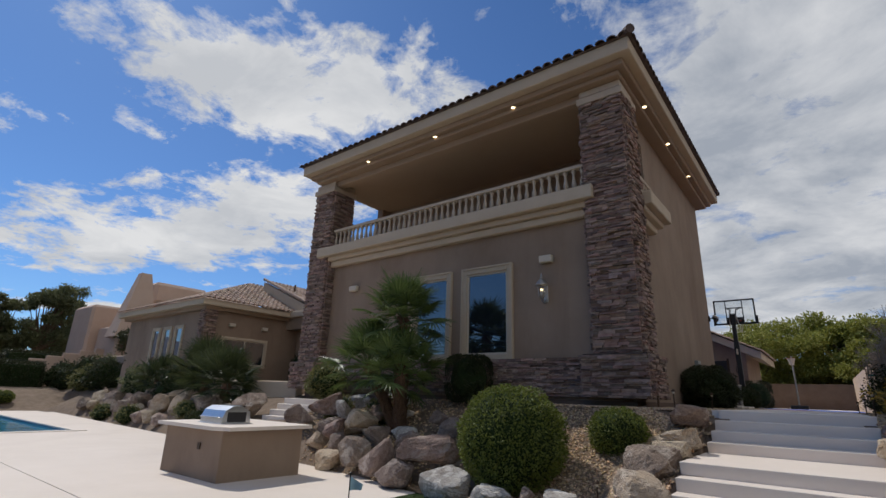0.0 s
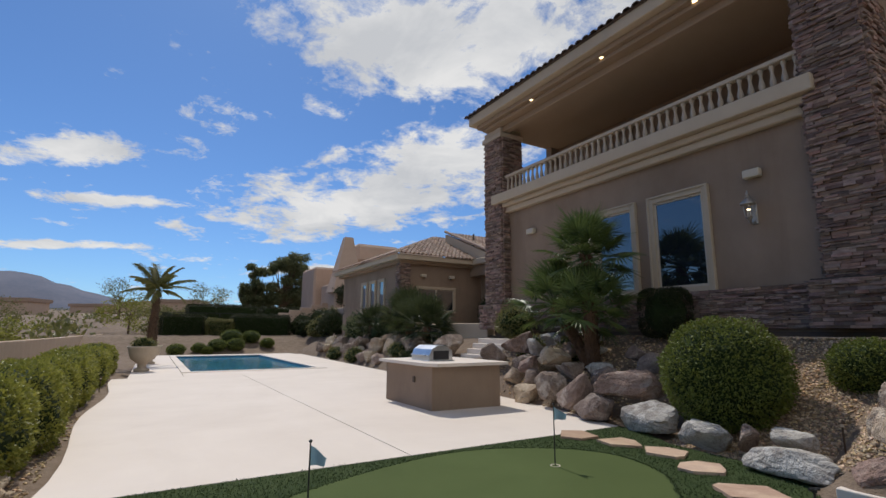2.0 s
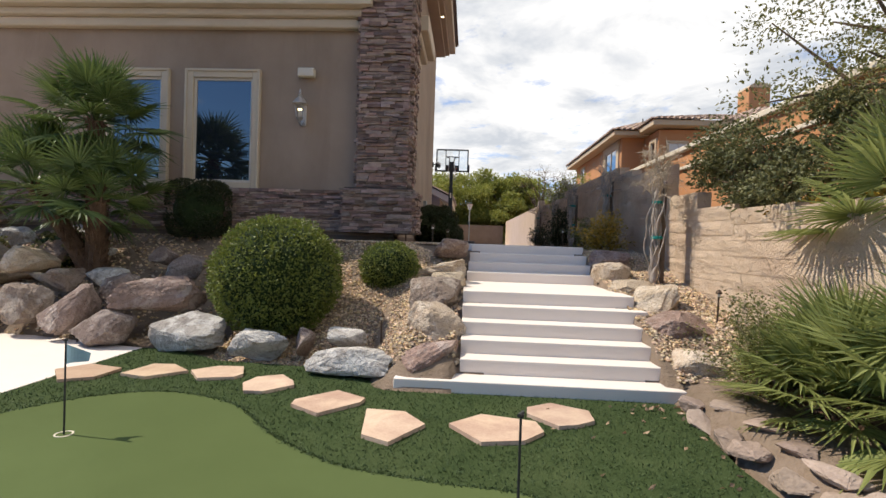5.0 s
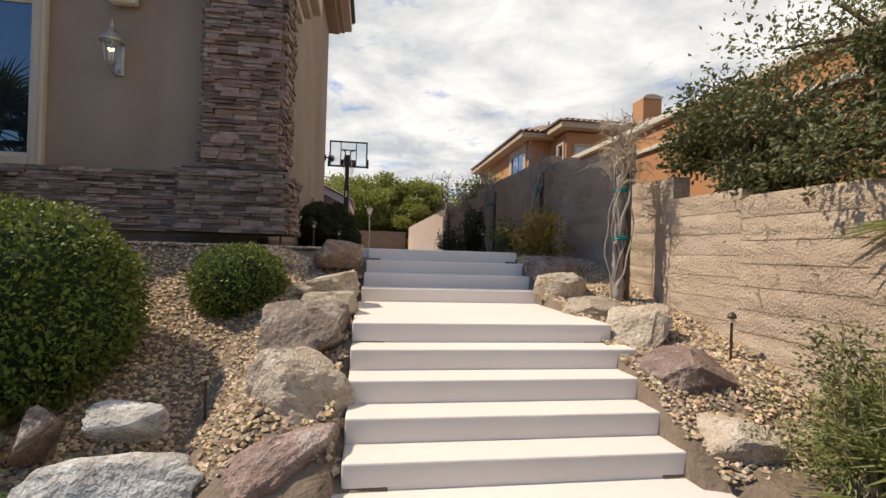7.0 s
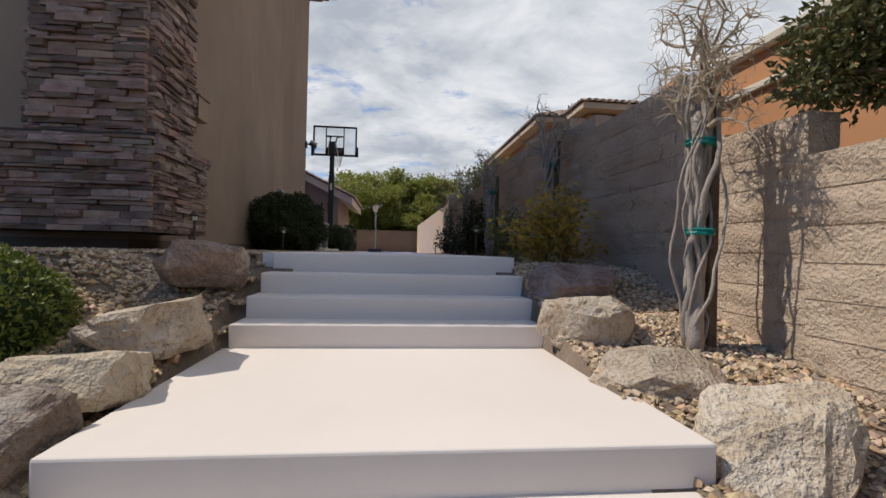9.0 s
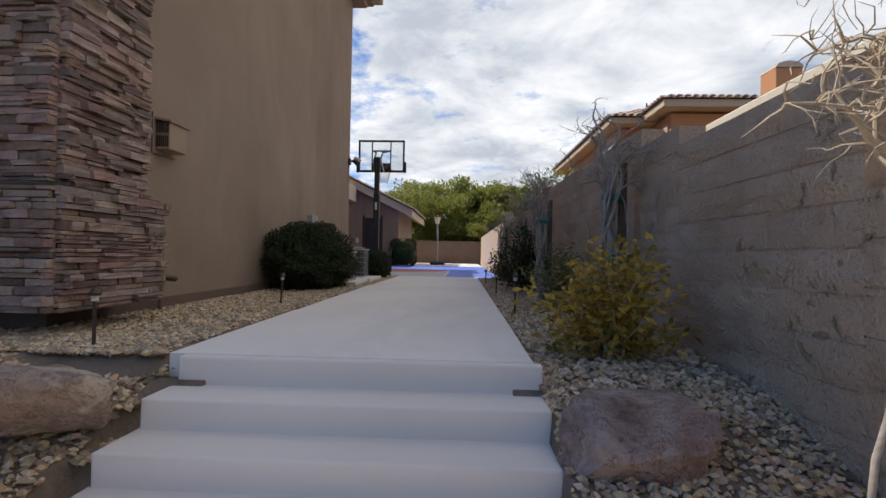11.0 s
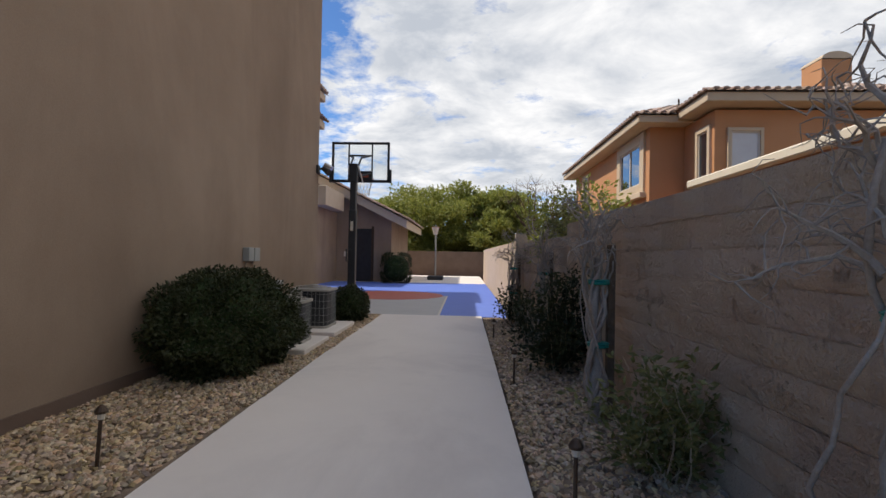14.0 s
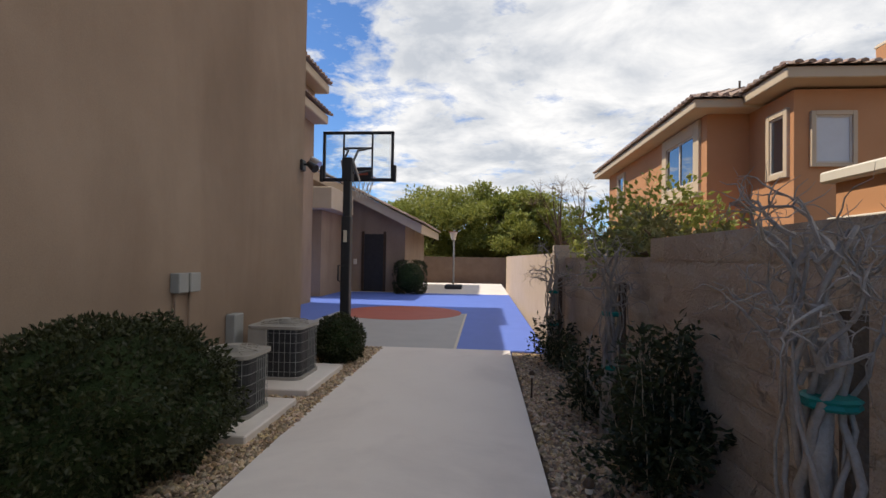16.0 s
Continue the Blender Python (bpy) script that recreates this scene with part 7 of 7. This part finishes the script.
def build_west():
    # steps up to the house beside the bank
    st = thing("stairs_terrace", "pale concrete steps between boulders up to the terrace", "stairs", kind="structure")
    for k in range(8):
        part("step", box(-13.95, -12.25, 8.0 + 0.24 * k, 10.2, 0.1 + 0.17 * k - 0.12, 0.17 + 0.17 * k, 0.012), DECK, st)
    tagged(link("wall_terrace", box(-19.0, -18.7, 9.8, 14.0, 1.3, 1.97, 0.02), TRIM), "low smooth tan terrace wall", "wall", kind="structure")
    tagged(link("wall_terrace", box(-18.7, -14.4, 10.4, 10.7, 1.3, 1.9, 0.02), TRIM), "low smooth tan terrace wall", "wall", kind="structure")
    w = thing("west_wing", "single-storey tan stucco wing with a clay-tile hip roof", "house wing")
    part("wall", box(-34.0, -24.3, 11.8, 24.0, 1.2, 5.55), STUCCO, w)
    part("eave", box(-34.6, -23.75, 11.2, 24.6, 5.55, 5.85, 0.03), TRIM, w)
    part("soffit_step", box(-34.3, -24.05, 11.5, 24.3, 5.38, 5.549), SOFFIT, w)
    hip_roof(w, -34.7, -23.65, 11.1, 24.7, 5.86, 2.35, TILE, "se")
    flat_window(w, "x", -24.3, 12.65, 15.3, 2.65, 4.15, 1, TRIM, 2)
    for k in range(3):
        flat_window(w, "y", 11.8, -30.4 + k * 1.4, -29.4 + k * 1.4, 2.6, 4.75, -1, TRIM, 1)
    pier = part("corner_pier", box(-24.6, -24.1, 11.6, 12.15, 1.2, 5.4), MORTAR, w)
    stone_face(w, 33, [((-24.62, 11.58, 0), X, -Y, 0.54, 1.4, 5.38), ((-24.08, 11.58, 0), Y, X, 0.59, 1.4, 5.38)], 0)
    part("entry_wall", box(-26.0, -22.0, 17.2, 24.0, 1.2, 5.55), STUCCO, w)
    # black slab put in for the shade of the entry recess
    part("entry_recess_dark", box(-23.6, -22.2, 17.14, 17.198, 1.5, 4.4), BLACK, w, "dark entry recess, its shade a black slab")
    part("entry_shade", box(-24.29, -20.5, 16.4, 17.1, 4.9, 5.55), STUCCO, w)
    part("entry_eave", box(-24.0, -19.5, 16.2, 24.6, 5.552, 5.9, 0.03), TRIM, w)
    tile_slope((-22.0, 16.6, 6.0), (0, 1, 0), (-5.6, 0, 2.25), 9.0, 6.03, 0, 0, TILE, w)
    gab = bmesh.new()
    f = gab.faces.new([gab.verts.new(p) for p in ((-22.05, 16.62, 5.9), (-27.6, 16.62, 8.14), (-27.6, 16.62, 5.9))])
    r = bmesh.ops.extrude_face_region(gab, geom=[f])
    for v in r["geom"]:
        if isinstance(v, bmesh.types.BMVert):
            v.co.y = 16.9
    bmesh.ops.recalc_face_normals(gab, faces=gab.faces[:])
    part("gable", gab, TRIM, w)
    part("rake", rod((-22.0, 16.6, 6.08), (-27.6, 16.6, 8.34), 0.09), TILE, w)
    part("vent_pipe", rod((-25.5, 17.5, 7.0), (-25.5, 17.5, 7.9), 0.05), BRONZE, w)
    speaker(-24.3, 13.1, 4.75, "x")
    speaker(-24.3, 15.0, 4.75, "x")
    clipped_bush("topiary", -23.7, 12.2, 2.9, 0.5, (1, 1, 1), 900, 0.08, DARKLEAF, "dark round shrub by the wing's corner", 101)
    clipped_bush("topiary", -22.6, 16.6, 2.6, 0.9, (0.8, 0.8, 1.2), 900, 0.1, DARKLEAF, "dark shrub beside the entry", 102)
    # adobe house beyond
    a = thing("adobe_house", "pinkish adobe house with stepped walls and a tapering chimney", "house")
    part("wall", box(-54, -44, 16.5, 28, 0.5, 7.7, 0.15), ADOBE, a)
    part("wall", box(-49, -44.5, 14.6, 16.49, 0.5, 6.2, 0.15), ADOBE, a)
    part("wall", box(-54, -49.2, 13.9, 17.5, 0.5, 8.2, 0.2), ADOBE, a)
    part("wall", box(-53, -48, 18.0, 23.0, 8.9, 10.9, 0.3), ADOBE, a)
    part("wall", box(-53, -48, 23.1, 29.0, 8.9, 10.4, 0.3), ADOBE, a)
    part("wall", box(-54, -46, 19, 30, 7.5, 9.0, 0.15), ADOBE, a)
    b = bmesh.new()
    lo = [b.verts.new((-44.6 + dx * 1.1, 15.6 + dy * 1.5, 5.2)) for dx, dy in ((-1, -1), (1, -1), (1, 1), (-1, 1))]
    hi = [b.verts.new((-44.6 + dx * 0.35, 15.75 + dy * 0.4, 10.65)) for dx, dy in ((-1, -1), (1, -1), (1, 1), (-1, 1))]
    for k in range(4):
        b.faces.new((lo[k], lo[(k + 1) % 4], hi[(k + 1) % 4], hi[k]))
    b.faces.new(hi)
    part("chimney", b, ADOBE, a)
    for k in range(2):
        part("opening", box(-44.52, -44.4, 14.9 + k * 0.8, 15.4 + k * 0.8, 4.2, 5.4), BRONZE, a)
    part("ramp_wall", box(-44, -38, 13.8, 14.2, 0.5, 3.6, 0.05), ADOBE, a)
    part("ramp_wall", box(-41, -36, 12.8, 13.2, 0.5, 2.6, 0.05), ADOBE, a)
    for k in range(6):
        part("stepped_wall", box(-47.0 + 0.02 * k, -46.6 + 0.02 * k, 9.0 + k, 10.0 + k - 0.002, 0.5, 3.0 + 0.27 * k, 0.04), ADOBE, a)
    for k, (bx, by, br, bmat) in enumerate(((-40.0, 12.2, 1.3, DARKLEAF), (-42.2, 14.0, 1.5, OLIVELEAF), (-38.4, 11.7, 1.0, OLIVELEAF), (-43.2, 11.6, 1.2, DARKLEAF), (-36.2, 12.0, 1.1, DARKLEAF))):
        clipped_bush("bank_shrub", bx, by, ground_z(bx, by) + 0.62 * br, br, (1.15, 1.1, 0.85), 2600, 0.15, bmat, "loose shrub on the terrace before the far house", 130 + k, 0.25)
    # edge of the plot
    tagged(link("wall_boundary", box(-60, -7.0, -4.2, -4.0, -0.6, 1.2, 0.02), BLOCK_FAR), "low tan boundary wall above the valley", "wall", kind="structure")
    rail = thing("fence", "thin dark metal fence before the hedge", "fence")
    part("rail", box(-46.8, -46.76, 0, 13, 3.08, 3.12), BLACK, rail)
    for k in range(14):
        part("post", box(-46.8, -46.76, k, k + 0.04, 0.0, 3.08), BLACK, rail)


build_west()


def urn(x, y, s, label):
    t = thing("garden_urn", label, "urn", "garden urns", at=(x, y, 0))
    wide = 0.78 * s
    prof = [(0.36, 0), (0.36, 0.1), (0.22, 0.14), (0.2, 0.28), (0.3, 0.36), (0.56, 0.5), (0.66, 0.74), (0.68, 0.9), (0.76, 0.95), (0.76, 1.02), (0.66, 1.02), (0.62, 0.95)]
    part("bowl", lathe([(r * wide, z * s) for r, z in prof], 28), CAST, t, smooth=True)
    part("soil", lathe([(0.3 * wide, 0.9 * s), (0.63 * wide, 0.95 * s), (0.2 * wide, 0.97 * s)], 20), EARTH, t)
    return t


urn(-22.6, -0.25, 0.95, "large cast-stone urn beside the pool deck")
urn(-27.5, 0.0, 0.85, "large cast-stone urn beside the pool deck")
palm = thing("feather_palm", "young feather palm with a brown trunk in the urn", "palm", at=(-27.5, 0.0, 0.75))
trunk(palm, [(0, 0, 0), (0.05, 0, 1.2), (0.02, 0.05, 2.75)], 0.24, 0.13, 50)
crown(palm, (0.02, 0.05, 2.75), 15, 0.78, FEATHERS, random.Random(8), -10, 85)
clipped_bush("urn_plant", -22.6, -0.25, 1.05, 0.4, (1, 1, 0.6), 400, 0.1, OLIVELEAF, "small plant in the urn", 110, 0.2)


def build_distance():
    b = bmesh.new()
    rows = []
    for j, (dist, k) in enumerate(((820, 0.0), (900, 0.55), (1000, 1.0), (1150, 0.5), (1400, 0.0))):
        row = []
        for i in range(90):
            a = radians(84 + 96 * i / 89)
            peak = 58 * math.exp(-((math.degrees(a) - 104) / 10.0) ** 2) + 46 * math.exp(-((math.degrees(a) - 128) / 16.0) ** 2) + 9
            h = peak * k * (1 + 0.28 * noise.noise((i * 0.23, j * 1.7, 2.0))) + 4 * noise.noise((i * 0.8, j, 5.0)) * k - 8 * (k == 0)
            row.append(b.verts.new((-math.sin(a) * dist, math.cos(a) * dist, h + 24)))
        rows.append(row)
    for r0, r1 in zip(rows, rows[1:]):
        for i in range(89):
            b.faces.new((r0[i], r0[i + 1], r1[i + 1], r1[i]))
    bmesh.ops.recalc_face_normals(b, faces=b.faces[:])
    # blue of the distance haze is put into the mountain's colour
    HAZY_ROCK = surf("far_mountain", (0.08, 0.10, 0.15), (0.15, 0.155, 0.20), 0.02, 0.95, 0.0, 0.2)
    tagged(link("backdrop_mountain", b, HAZY_ROCK, smooth=True), "hazy blue-brown desert mountain on the horizon", "mountain", kind="structure")
    rnd = random.Random(3)
    for k in range(12):
        a = radians(rnd.uniform(86, 108))
        d = rnd.uniform(170, 330)
        h = thing("far_house", "pale low house far across the valley", "house", "houses across the valley", at=(-math.sin(a) * d, math.cos(a) * d, ground_z(-math.sin(a) * d, math.cos(a) * d)), turn=rnd.uniform(0, 90))
        w, dd = rnd.uniform(9, 16), rnd.uniform(8, 12)
        part("wall", box(-w / 2, w / 2, -dd / 2, dd / 2, -2, 3.2), ADOBE, h)
        part("roof", prism([(-w / 2 - 0.5, -dd / 2 - 0.5), (w / 2 + 0.5, -dd / 2 - 0.5), (w / 2 + 0.5, dd / 2 + 0.5), (-w / 2 - 0.5, dd / 2 + 0.5)], 3.2, 4.2, 0.9), TILE, h)


build_distance()


for k in range(7):
    x, y = 2.25 + 0.16 * k, 5.45 - 0.1 * k
    tagged(link("bamboo_stake", rod((x, y, ground_z(x, y) - 0.1), (x + 0.02 * (k % 3 - 1), y, 1.62 + 0.05 * (k % 2)), 0.016, 0.014, 8), TWIG), "tan bamboo garden stake behind the palm", "stake", "bamboo stakes")


def litter():
    """Fallen dry leaves at the foot of the stairs."""
    rng = np.random.default_rng(12)
    p = np.concatenate([np.stack([rng.normal(0.25, 0.25, 26), rng.normal(5.42, 0.12, 26), np.full(26, 0.012)], 1), np.stack([rng.uniform(-1.0, 0.4, 22), rng.uniform(3.6, 5.3, 22), np.full(22, 0.012)], 1)])
    v, f = leaves(p, np.tile([1.0, 0.2, 0.1], (len(p), 1)), 0.06, 0.035, rng, 0.3)
    tagged(from_arrays("fallen_leaves", v, f, DRYLEAF), "dry fallen leaves on the turf", "leaves", kind="stuff")


litter()
